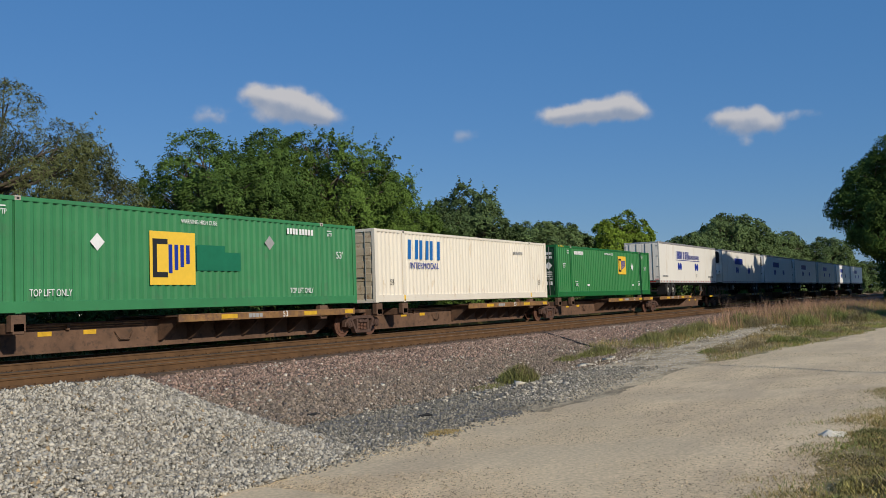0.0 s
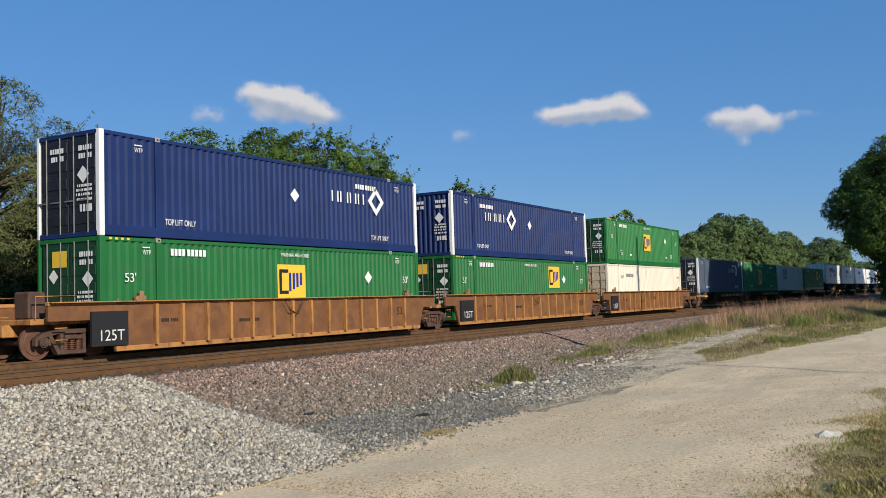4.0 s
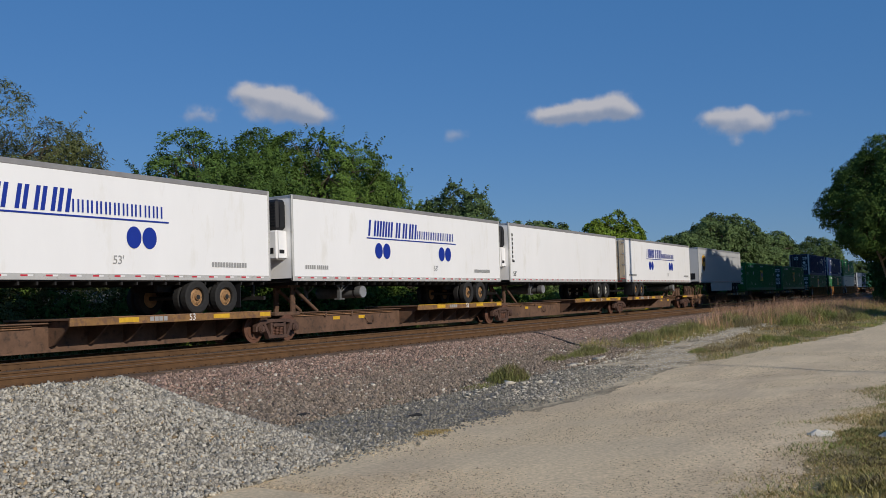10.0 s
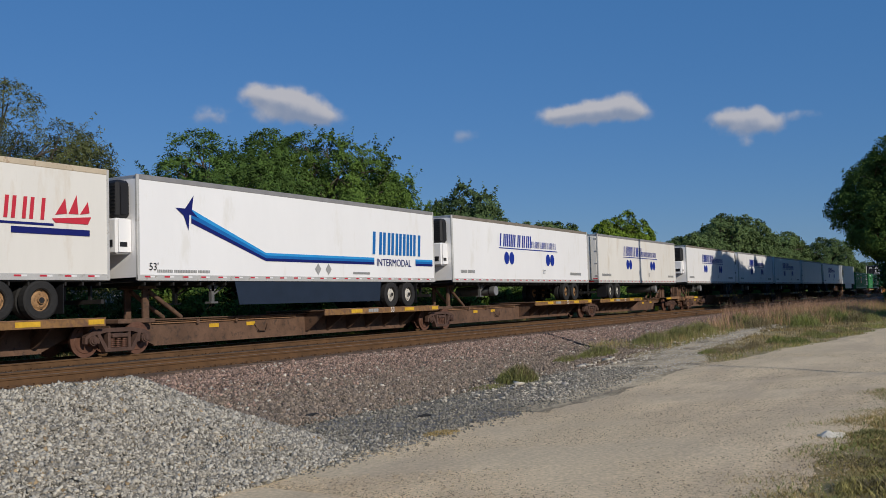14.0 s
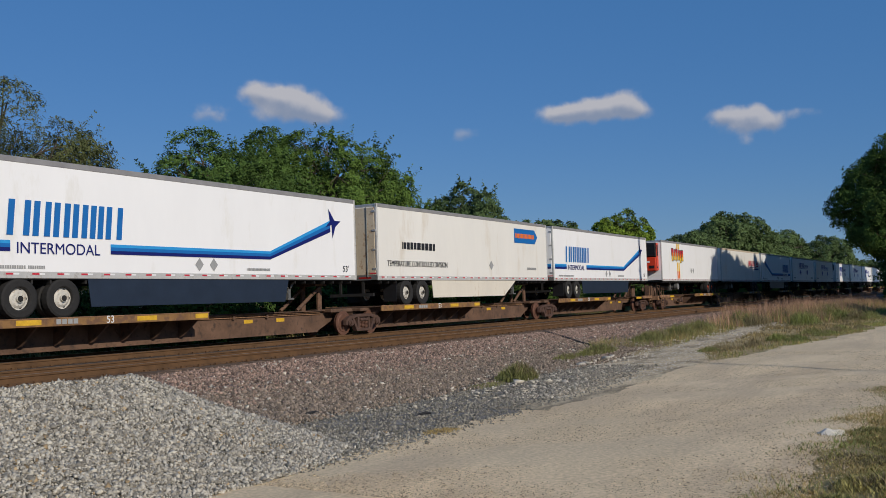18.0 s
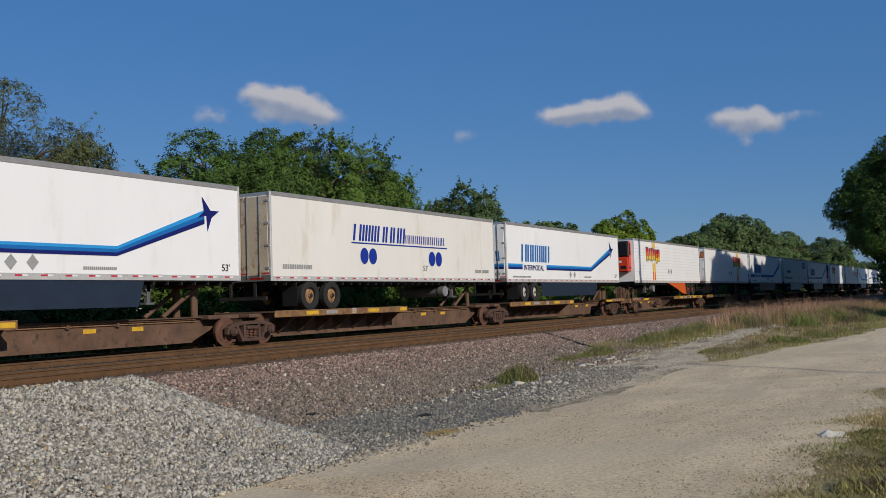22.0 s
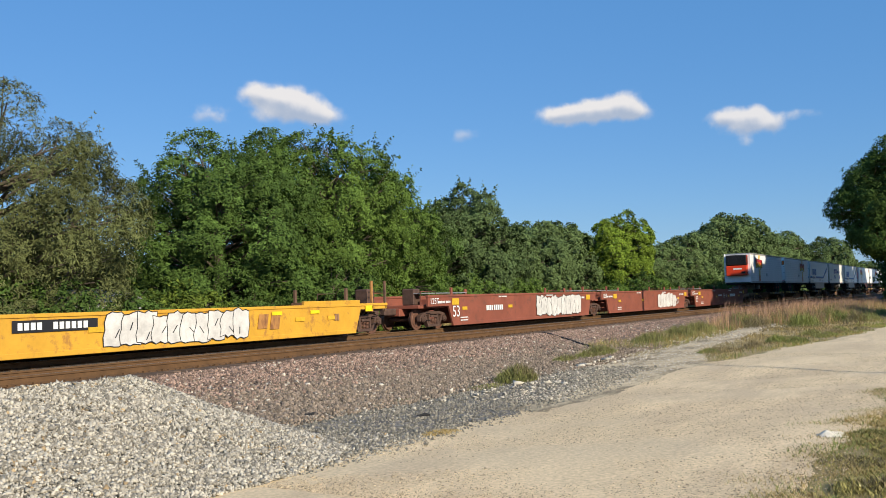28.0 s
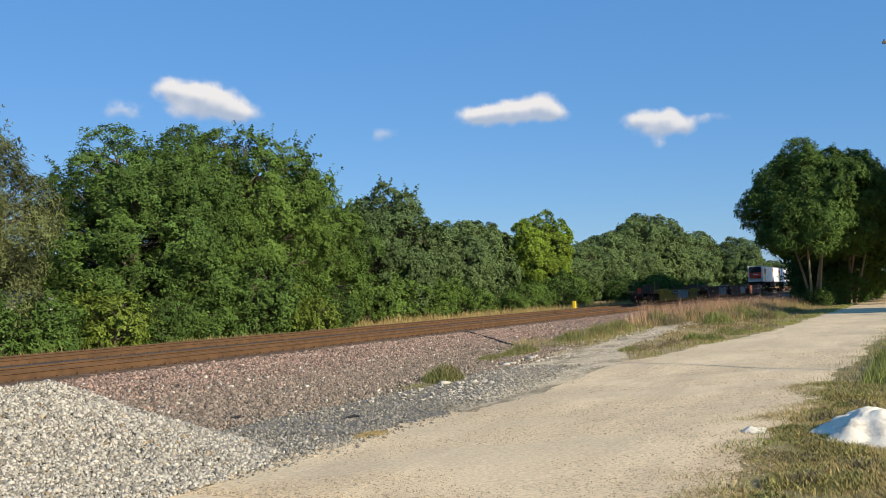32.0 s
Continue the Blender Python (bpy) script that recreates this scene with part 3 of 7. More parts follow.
def container_kit(paint, rim_paint, doors, door_left, post=None):
    key = (paint.name, rim_paint.name, door_left, post.name if post else "")
    if key in CONTAINER:
        return CONTAINER[key]
    o = thing("shipping_container", "container", "shipping container")
    part("side_wall", corrugated(0.12, L53 - 0.12, 0.30, H53 - 0.11, 0.012, 0.058, 0.283), paint, o)
    part("side_wall", corrugated(0.12, L53 - 0.12, 0.30, H53 - 0.11, W53 - 0.012, 0.045, 0.283, -1), paint, o)
    for y in (0.0, W53 - 0.09):
        part("bottom_rail", Shape().box(0.1, L53 - 0.1, y, y + 0.09, 0.02, 0.30, 0.012), rim_paint, o)
        part("top_rail", Shape().box(0.1, L53 - 0.1, y + 0.004, y + 0.086, H53 - 0.12, H53 - 0.015, 0.01), rim_paint, o)
        for x in (0.0, L53 - 0.17):
            part("corner_post", Shape().box(x, x + 0.17, y - 0.004, y + 0.16 if y == 0 else y + 0.094, 0.0, H53, 0.012), post or rim_paint, o)
        for x in (1.98, L53 - 2.12):
            p = part("lifting_post", Shape().box(x, x + 0.14, y - 0.002, y + 0.092, 0.02, H53 - 0.01, 0.01), rim_paint, o)
            part("corner_casting", Shape().box(x - 0.01, x + 0.16, y - 0.006, y + 0.096, H53 - 0.12, H53 + 0.004, 0.01), M_CASTING, p, "worn pale lifting casting")
            part("casting_slot", Shape().box(x + 0.04, x + 0.11, y - 0.008, y - 0.004, H53 - 0.09, H53 - 0.04), M_BLACK, p)
            part("corner_casting", Shape().box(x - 0.01, x + 0.16, y - 0.006, y + 0.096, 0.0, 0.12, 0.01), rim_paint, p)
    part("roof", Shape().box(0.05, L53 - 0.05, 0.03, W53 - 0.03, H53 - 0.05, H53 - 0.01), rim_paint, o)
    part("floor", Shape().box(0.05, L53 - 0.05, 0.05, W53 - 0.05, 0.06, 0.16), M_DARKMETAL, o)
    for x, is_door in ((0.0, door_left), (L53, not door_left)):
        s = 1 if x == 0 else -1
        if is_door:
            for k in (0, 1):
                y0 = 0.16 + k * (W53 - 0.32) / 2
                d = part("door", Shape().box(min(x + s * 0.03, x + s * 0.08), max(x + s * 0.03, x + s * 0.08), y0 + 0.01, y0 + (W53 - 0.32) / 2 - 0.01, 0.14, H53 - 0.12, 0.012), doors, o, "container door with lock rods")
                for j in (0.28, 0.78):
                    r = part("lock_rod", Shape().cyl((x + s * 0.005, y0 + j * (W53 - 0.32) / 2, 0.1), 2, 0.02, H53 - 0.2, 8), M_LOCKROD, d, "dull steel lock rod")
                    part("rod_handle", Shape().box(min(x - s * 0.02, x + s * 0.02), max(x - s * 0.02, x + s * 0.02), y0 + j * (W53 - 0.32) / 2 - 0.02, y0 + j * (W53 - 0.32) / 2 + 0.38, 0.98, 1.02), M_LOCKROD, d)
                for j in range(5):
                    z = 0.35 + j * 0.5
                    part("door_panel", Shape().box(min(x + s * 0.012, x + s * 0.035), max(x + s * 0.012, x + s * 0.035), y0 + 0.05, y0 + 1.08, z, z + 0.3, 0.01), doors, d)
            part("door_sill", Shape().box(min(x, x + s * 0.1), max(x, x + s * 0.1), 0.1, W53 - 0.1, 0.0, 0.14, 0.01), rim_paint, o)
            part("door_header", Shape().box(min(x, x + s * 0.1), max(x, x + s * 0.1), 0.1, W53 - 0.1, H53 - 0.13, H53 - 0.005, 0.01), rim_paint, o)
        else:
            wall = turned(corrugated(0.15, W53 - 0.15, 0.12, H53 - 0.1, 0.0, 0.045, 0.26), x=0.0)
            wall.v = [(x + s * (a + 0.03), b, c) for a, b, c in wall.v]
            if s < 0:
                wall.f = [q[::-1] for q in wall.f]
            part("end_wall", wall, paint, o)
            part("end_sill", Shape().box(min(x, x + s * 0.09), max(x, x + s * 0.09), 0.1, W53 - 0.1, 0.0, 0.13, 0.01), rim_paint, o)
            part("end_header", Shape().box(min(x, x + s * 0.09), max(x, x + s * 0.09), 0.1, W53 - 0.1, H53 - 0.13, H53 - 0.005, 0.01), rim_paint, o)
    CONTAINER[key] = o
    return o


USED = set()


def container(u, z, paint, rim_paint, doors, door_left, label, post=None):
    kit = container_kit(paint, rim_paint, doors, door_left, post)
    if kit.name in USED:
        ob = copy_thing(kit, pose(0, 0, 0))
        for c in list(ob.children):
            if c.get("decal"):
                for g in list(c.children):
                    bpy.data.objects.remove(g)
                bpy.data.objects.remove(c)
    else:
        ob = kit
        USED.add(kit.name)
    tagged(ob, label, "shipping container", "containers on the train")
    return ride(ob, u, FACE_Y, z)


def decals(fn):
    """Marks the parts that a livery adds, so that a copy of the bare box leaves them behind."""
    def wrapped(ob, *a, **k):
        had = set(ob.children)
        fn(ob, *a, **k)
        for c in ob.children:
            if c not in had:
                c["decal"] = 1
    return wrapped


def on_end(ob, name, polys, material, x=-0.008):
    """Marks on the left end, outlines in (y, z)."""
    if name == "placard" and len(polys) > 1:
        return [on_end(ob, name, [q], material, x) for q in polys][0]
    s = Shape()
    for p in polys:
        s.prism(p, 0, x, x + 0.004)
    return tagged(part(name, s, material, ob), kind="stuff" if name == "marking" else "")


def end_lines(ob, y, material, rows=7):
    """Lines of small writing on a container's end, as plain bars."""
    rnd = random.Random(rows)
    out = []
    for z, h in ((2.36, 0.14), (2.14, 0.14), (1.36, 0.07), (1.24, 0.07), (1.12, 0.07), (0.98, 0.07), (0.68, 0.2))[:rows]:
        q, k = y, 0.62 * h
        while q < y + (0.62 if h < 0.1 else 0.5):
            out.append(rect(q, q + k * rnd.uniform(0.6, 0.9), z, z + h))
            q += k * rnd.choice([1.1, 1.1, 1.1, 1.9])
    return on_end(ob, "marking", out, material)


@decals
def green_livery(ob, logo_x=8.3, logo_z=1.05, patch=False, door=True, rhomb_x=5.3, words=True, a=1.48):
    """Yellow square badge with a dark and a blue block, size figures, lift marks."""
    k = a * (0.78 if a < 1.6 else 0.88)
    mark(ob, "logo_panel", [rect(logo_x, logo_x + a, logo_z, logo_z + k)], M_INKYELLOW, "square yellow logo panel")
    z = logo_z + 0.14 * k
    mark(ob, "logo_shape", [rect(logo_x + 0.06 * a, logo_x + 0.15 * a, z, z + 0.72 * k), rect(logo_x + 0.15 * a, logo_x + 0.38 * a, z, z + 0.1 * k), rect(logo_x + 0.15 * a, logo_x + 0.38 * a, z + 0.62 * k, z + 0.72 * k)], M_INKBLACK, "dark brown logo bracket", y=-0.011)
    mark(ob, "logo_shape", [rect(logo_x + (0.4 + 0.13 * i) * a, logo_x + (0.48 + 0.13 * i) * a, z + (0.08 + 0.06 * i) * k, z + 0.62 * k) for i in range(4)], M_INKBLUE, "blue logo bars", y=-0.011)
    mark(ob, "placard", [rhomb(rhomb_x, 1.85, 0.24)], M_INKWHITE, "white diamond placard")
    for x in (0.8, L53 - 1.25):
        text(ob, "53'", x, 1.65, 0.26, M_INKWHITE)
    for x in (1.45, 14.4):
        text(ob, "WTP", x, 2.42, 0.14, M_INKWHITE, wide=0.7)
        mark(ob, "marking_bar", [rect(x, x + 0.27, 2.61, 2.64)], M_INKWHITE)
    text(ob, "WARNING HIGH CUBE", 7.4, 2.52, 0.13, M_INKWHITE, wide=0.8)
    bars(ob, 2.5 if logo_x > 7 else 12.2, 2.42, 0.2, (0.6, 0.8), M_INKWHITE)
    if words:
        for x in (2.35, 12.0):
            text(ob, "TOP LIFT ONLY", x + (0.3 if x > 9 else 0.0), 0.42, 0.185, M_INKWHITE, wide=0.7)
    else:
        for x in (2.6, 13.6):
            text(ob, "D/L", x, 0.6, 0.2, M_INKWHITE)
            mark(ob, "marking_bar", [rect(x - 0.05, x + 0.35, 0.86, 0.89)], M_INKWHITE)
        mark(ob, "sticker", [rect(4.4, 4.75, 0.6, 0.72), rect(12.4, 12.65, 0.6, 0.72)], M_INKWHITE)
    mark(ob, "hazard_tape", [rect(0.3 + 0.2 * i, 0.4 + 0.2 * i, H53 - 0.09, H53 - 0.03) for i in range(4)], M_INKYELLOW)
    on_end(ob, "placard", [rhomb(1.9, 1.85, 0.2), rhomb(0.5, 1.75, 0.22)], M_INKWHITE)
    on_end(ob, "logo_panel", [rect(1.35, 1.95, 2.1, 2.55)], M_INKYELLOW)
    end_lines(ob, 0.3, M_INKWHITE)
    if patch:
        mark(ob, "paint_patch", [rect(8.0, 9.9, 1.13, 1.7), rect(8.0, 9.2, 1.7, 1.9)], M_INKTEAL, "darker teal green paint patch")


@decals
def navy_livery(ob, logo_x=3.2, logo_z=1.5, words=True, rhomb_x=8.2):
    """White word block with an open diamond."""
    mark(ob, "logo_shape", strokes(logo_x, logo_z, 0.4, (0.42, 0.5, 0.42, 0.4), 0.1, 0, 0.36), M_INKWHITE, "white logo block")
    x, z = logo_x + 2.85, logo_z + 0.18
    ring = []
    for i in range(4):
        a, b = i * math.pi / 2, (i + 1) * math.pi / 2
        ring.append([(x + 0.55 * math.cos(a), z + 0.55 * math.sin(a)), (x + 0.55 * math.cos(b), z + 0.55 * math.sin(b)), (x + 0.3 * math.cos(b), z + 0.3 * math.sin(b)), (x + 0.3 * math.cos(a), z + 0.3 * math.sin(a))])
    mark(ob, "logo_shape", ring, M_INKWHITE, "white open diamond emblem")
    if rhomb_x:
        mark(ob, "placard", [rhomb(rhomb_x, 1.75, 0.24)], M_INKWHITE, "white diamond placard")
    if words:
        for x in (2.3, 12.0):
            text(ob, "TOP LIFT ONLY", x + (0.75 if x > 9 else 0.0), 0.4, 0.185, M_INKWHITE, wide=0.68)
    for x in (1.2, 14.5):
        text(ob, "WTP", x, 2.38, 0.14, M_INKWHITE, wide=0.7)
        mark(ob, "marking_bar", [rect(x, x + 0.27, 2.57, 2.6)], M_INKWHITE)
    bars(ob, 2.7 if logo_x < 8 else 11.8, 2.3, 0.18, (0.6, 0.75), M_INKWHITE)
    on_end(ob, "placard", [rhomb(0.65, 1.7, 0.24)], M_INKWHITE)
    end_lines(ob, 0.3, M_INKWHITE)
    end_lines(ob, 1.45, M_INKWHITE, 2)


@decals
def cream_livery(ob, logo=True):
    if logo:
        mark(ob, "logo_shape", strokes(2.36, 1.75, 0.8, (0.78, 0.72, 0.82), 0.12, 0.05, 0.5), M_INKCYAN, "blue logo block")
        text(ob, "INTERMODAL", 2.5, 1.36, 0.27, M_INKBLUE)
        bars(ob, 12.2, 2.2, 0.14, (0.5, 0.5), M_INKGREY)
        for x in (1.0, 15.0):
            text(ob, "53", x, 0.7, 0.22, M_INKBLACK)
        mark(ob, "yellow_mark", [rect(2.0, 2.12, 0.05, 0.28), rect(14.05, 14.17, 0.05, 0.28)], M_INKYELLOW)
    else:
        text(ob, "WTP", 2.4, 2.0, 0.2, M_INKGREY)
        text(ob, "WTP", 15.1, 2.0, 0.2, M_INKGREY)
        bars(ob, 3.5, 2.1, 0.2, (0.45, 0.75, 0.12), M_INKGREY)


# ---- trailers ----
WHEELS = {}


def road_wheel(parent, x, y, z, rim, near=True):
    r = 0.5
    if "tyre" not in WHEELS:
        s = Shape()
        prof = [(-0.13, r - 0.05), (-0.1, r), (0.1, r), (0.13, r - 0.05), (0.13, r * 0.62), (0.1, r * 0.56), (-0.1, r * 0.56), (-0.13, r * 0.62)]
        n = 24
        v, f = [], []
        for i in range(n):
            a = 2 * math.pi * i / n
            v += [(q * math.cos(a), p, q * math.sin(a)) for p, q in prof]
        k = len(prof)
        f = [(i * k + j, i * k + (j + 1) % k, ((i + 1) % n) * k + (j + 1) % k, ((i + 1) % n) * k + j) for i in range(n) for j in range(k)]
        WHEELS["tyre"] = s.add(v, f, False).mesh("tyre", M_TYRE)
    if rim.name not in WHEELS:
        s = Shape().cyl((0, -0.02, 0), 1, r * 0.57, 0.1, 20).cyl((0, -0.06, 0), 1, r * 0.36, 0.05, 16, r * 0.5).cyl((0, -0.13, 0), 1, 0.09, 0.12, 12)
        for i in range(8):
            a = 2 * math.pi * i / 8
            s.cyl((0.15 * math.cos(a), -0.075, 0.15 * math.sin(a)), 1, 0.018, 0.03, 6)
        WHEELS[rim.name] = s.mesh("rim", rim)
    w = part("wheel", WHEELS["tyre"], None, parent, at=pose(x, y, z, 0, 0, 0 if near else 180))
    part("rim", WHEELS[rim.name], None, w)
    if near and y < 0.3:
        if "hub" not in WHEELS:
            s = Shape().cyl((0, -0.145, 0), 1, 0.075, 0.03, 12)
            for i in range(5):
                a = 2 * math.pi * i / 5
                s.cyl((0.215 * math.cos(a), -0.024, 0.215 * math.sin(a)), 1, 0.042, 0.006, 8)
            WHEELS["hub"] = s.mesh("hub", M_TYRE)
        tagged(part("hub", WHEELS["hub"], None, w, "dark hub and hand holes"), kind="stuff")
    return w


def trailer(u, label, skin=None, nose_left=True, rim=None, reefer="white", skirt=None, ribs=0, trim=None, tank=True, doors=None, z=2.05):
    """A semi-trailer on its own wheels and hitch; its floor is at z, its wheels 1 m below."""
    skin, rim, trim = skin or M_WHITE, rim or M_RIMWHITE, trim or M_ROOFTRIM
    H, W, L = 3.0, W53, L53
    o = thing("semi_trailer", label, "semi-trailer", group="trailers on the train")
    fx = (lambda x: x) if nose_left else (lambda x: L - x)

    def bx(s, x0, x1, *r, c=0.0):
        a, b = sorted((fx(x0), fx(x1)))
        return s.box(a, b, *r, c)

    part("body", Shape().box(0.03, L - 0.03, 0.012, W - 0.012, 0.16, H - 0.13, 0.004), skin, o)
    part("roof", Shape().box(0.06, L - 0.06, 0.05, W - 0.05, H - 0.12, H - 0.01, 0.02), M_ALU, o)
    for y in (0.0, W - 0.05):
        part("top_rail", Shape().box(0.0, L, y, y + 0.05, H - 0.15, H, 0.012), trim, o)
        part("bottom_rail", Shape().box(0.0, L, y, y + 0.05, 0.0, 0.17, 0.008), M_LOWRAIL, o)
    tape_r, tape_w = Shape(), Shape()
    for i in range(22):
        x = 0.25 + i * (L - 0.6) / 21.5
        tape_r.box(x, x + 0.2, -0.005, 0.0, 0.09, 0.135)
        tape_w.box(x + 0.2, x + 0.36, -0.005, 0.0, 0.09, 0.135)
    tagged(part("reflective_tape", tape_r, M_INKRED, o, "red reflective dashes"), kind="stuff")
    tagged(part("reflective_tape", tape_w, M_INKWHITE, o, "white reflective dashes"), kind="stuff")
    for x in (0.0, L - 0.09):
        for y in (-0.004, W - 0.086):
            part("corner_post", Shape().box(x, x + 0.09, y, y + 0.09, 0.02, H - 0.004, 0.014), M_LOWRAIL if not ribs else M_WHITE, o)
    for k in range(ribs):
        zz = 0.3 + k * (H - 0.55) / ribs
        part("side_rib", Shape().box(0.12, L - 0.12, 0.004, 0.014, zz, zz + 0.02), M_RIBWHITE, o)
    # nose
    bx(n := Shape(), 0.005, 0.03, 0.08, W - 0.08, 0.1, H - 0.14)
    part("nose_wall", n, skin, o)
    if reefer:
        low, high = (M_WHITE, M_BLACK) if reefer == "white" else (M_RED, M_BLACK)
        r = part("refrigeration_unit", bx(Shape(), -0.5, 0.0, 0.28, W - 0.28, 0.75, 1.75, c=0.05), low, o, "cooling unit on the trailer's nose")
        part("upper_housing", bx(Shape(), -0.46, 0.0, 0.26, W - 0.26, 1.76, 2.82, c=0.08), high, r, "dark grille housing")
        for k in range(9):
            zz = 1.85 + k * 0.1
            part("grille_slat", bx(Shape(), -0.485, -0.455, 0.36, W - 0.36, zz, zz + 0.035), M_DARKMETAL if reefer == "white" else M_BLACK, r)
        side = part("side_cover", bx(Shape(), -0.44, -0.01, 0.245, 0.262, 0.8, 1.72 if reefer == "white" else 2.78), M_WHITE if reefer == "white" else M_RED, r)
        part("vent_grille", bx(Shape(), -0.36, -0.08, 0.235, 0.246, 1.85, 2.65), M_BLACK, r)
        part("control_box", bx(Shape(), -0.52, -0.49, 0.42, 0.8, 0.95, 1.15), M_BLACK, r)
        part("vent_slot", bx(Shape(), -0.4, -0.15, 0.235, 0.246, 0.95, 1.08), M_BLACK, r)
        if reefer == "red":
            part("emblem_bar", bx(Shape(), -0.51, -0.495, 0.75, 1.6, 1.36, 1.5), M_INKWHITE, r, "pale emblem shapes")
    else:
        part("air_box", bx(Shape(), -0.06, 0.01, 0.35, 0.75, 0.3, 0.8, c=0.01), M_BLACK, o)
        part("air_box", bx(Shape(), -0.06, 0.01, W - 0.75, W - 0.45, 0.3, 0.8, c=0.01), M_ALU, o)
    # tail doors
    for k in (0, 1):
        y0 = 0.1 + k * (W - 0.2) / 2
        d = part("door", bx(Shape(), L - 0.03, L + 0.012, y0 + 0.01, y0 + (W - 0.2) / 2 - 0.01, 0.2, H - 0.16, c=0.01), doors or skin, o, "tail door with lock rods")
        for j in (0.3, 0.75):
            yy = y0 + j * (W - 0.2) / 2
            part("lock_rod", Shape().cyl((fx(L + 0.03), yy, 0.12), 2, 0.022, H - 0.25, 8), M_LOCKROD, d, "grey steel lock rod")
        for j in range(4):
            zz = 0.4 + j * 0.75
            yy = 0.06 if k == 0 else W - 0.14
            part("hinge", bx(Shape(), L + 0.0, L + 0.03, yy, yy + 0.16, zz, zz + 0.07), M_ALU, d)
    part("tail_frame", bx(Shape(), L - 0.02, L + 0.015, 0.02, W - 0.02, 0.0, 0.2, c=0.008), M_LEG, o)
    for y in (0.06, 1.0, 1.75, W - 0.36):
        part("reflective_strip", bx(Shape(), L + 0.013, L + 0.018, y, y + 0.3, 0.24, 0.29), M_INKRED, o)
    part("tail_lamp_strip", bx(Shape(), L + 0.012, L + 0.02, 0.3, 0.9, 0.06, 0.13), M_DARKRED, o)
    part("underride_guard", bx(Shape(), L - 0.1, L + 0.0, 0.25, W - 0.25, -0.62, -0.5), M_DARKMETAL, o)
    for y in (0.7, W - 0.8):
        part("guard_post", bx(Shape(), L - 0.08, L - 0.02, y, y + 0.1, -0.55, 0.02), M_DARKMETAL, o)
    # underside
    part("floor_frame", Shape().box(0.1, L - 0.1, 0.06, W - 0.06, -0.03, 0.05), M_DARKMETAL, o)
    cross = Shape()
    for k in range(30):
        x = 0.3 + k * (L - 0.6) / 29
        cross.box(x, x + 0.05, 0.08, W - 0.08, -0.13, -0.03)
    tagged(part("crossmember_rack", cross, M_DARKMETAL, o), kind="stuff")
    part("slider_frame", bx(Shape(), L - 4.3, L - 1.4, 0.75, 0.87, -0.32, -0.1), M_DARKMETAL, o)
    part("slider_frame", bx(Shape(), L - 4.3, L - 1.4, W - 0.87, W - 0.75, -0.32, -0.1), M_DARKMETAL, o)
    for ax in (L - 3.35, L - 2.1):
        part("axle", Shape().cyl((fx(ax), 0.3, -0.5), 1, 0.07, W - 0.6, 10), M_DARKMETAL, o)
        for y, near in ((0.15, True), (0.47, True), (W - 0.47, False), (W - 0.15, False)):
            road_wheel(o, fx(ax), y, -0.5, rim, near)
        part("air_spring", Shape().cyl((fx(ax) + 0.1, 0.85, -0.45), 2, 0.13, 0.3, 10), M_BLACK, o)
    for y in (0.08, W - 0.72):
        part("mud_flap", bx(Shape(), L - 1.42, L - 1.4, y, y + 0.64, -0.85, -0.1), M_BLACK, o)
    for y in (0.45, W - 0.55):
        g = part("landing_leg", bx(Shape(), 3.3, 3.42, y, y + 0.12, -0.62, 0.0), M_LEG, o)
        part("leg_foot", bx(Shape(), 3.2, 3.52, y - 0.06, y + 0.18, -0.68, -0.62), M_LEG, g)
        part("leg_brace", Shape().tube([(fx(3.36), y + 0.06, -0.45), (fx(4.1), y + 0.06, -0.04)], 0.03, 6), M_LEG, g)
        part("gusset", flat([(fx(3.0), -0.02), (fx(3.8), -0.02), (fx(3.42), -0.3), (fx(3.3), -0.3)], y, 0.05), M_LEG, g)
    if tank:
        t = part("fuel_tank", Shape().cyl((fx(4.45), 0.2, -0.4), 1, 0.235, 2.1, 20), M_LEG, o, "round fuel tank under the floor")
        part("tank_cap", Shape().cyl((fx(4.45), 0.17, -0.4), 1, 0.22, 0.035, 20), M_ALU, t, "bright aluminium tank end")
        part("tank_strap", Shape().cyl((fx(4.45), 0.45, -0.4), 1, 0.245, 0.06, 20), M_DARKMETAL, t)
    if skirt:
        part("side_skirt", flat([(fx(3.9), 0.0), (fx(L - 4.1), 0.0), (fx(L - 4.2), -0.74), (fx(4.1 if skirt is not M_CREAM else 5.2), -0.74)] if skirt is not M_ORANGE else [(fx(7.4), 0.0), (fx(L - 4.3), 0.0), (fx(L - 3.95), -0.86), (fx(L - 5.0), -0.8), (fx(L - 6.6), -0.4)], 0.03, 0.02), skirt, o, "aerodynamic side skirt")
    part("coupler_plate", bx(Shape(), 0.4, 2.2, 0.6, W - 0.6, -0.06, 0.0), M_DARKMETAL, o)
    return ride(o, u, FACE_Y, z)


def two_dots(ob, x0, x1, z, r=0.3, k=0.85):
    mark(ob, "logo_dot", [disc(x0, z, r, k=k)], M_INKBLUE, "solid blue dot")
    mark(ob, "logo_dot", [disc(x0 + 2.15 * r * k, z, r, k=k)], M_INKBLUE, "solid blue dot")
    mark(ob, "logo_dot", [disc(x1, z, r, k=k)], M_INKBLUE, "solid blue dot")
    mark(ob, "logo_dot", [disc(x1 + 2.15 * r * k, z, r, k=k)], M_INKBLUE, "solid blue dot")


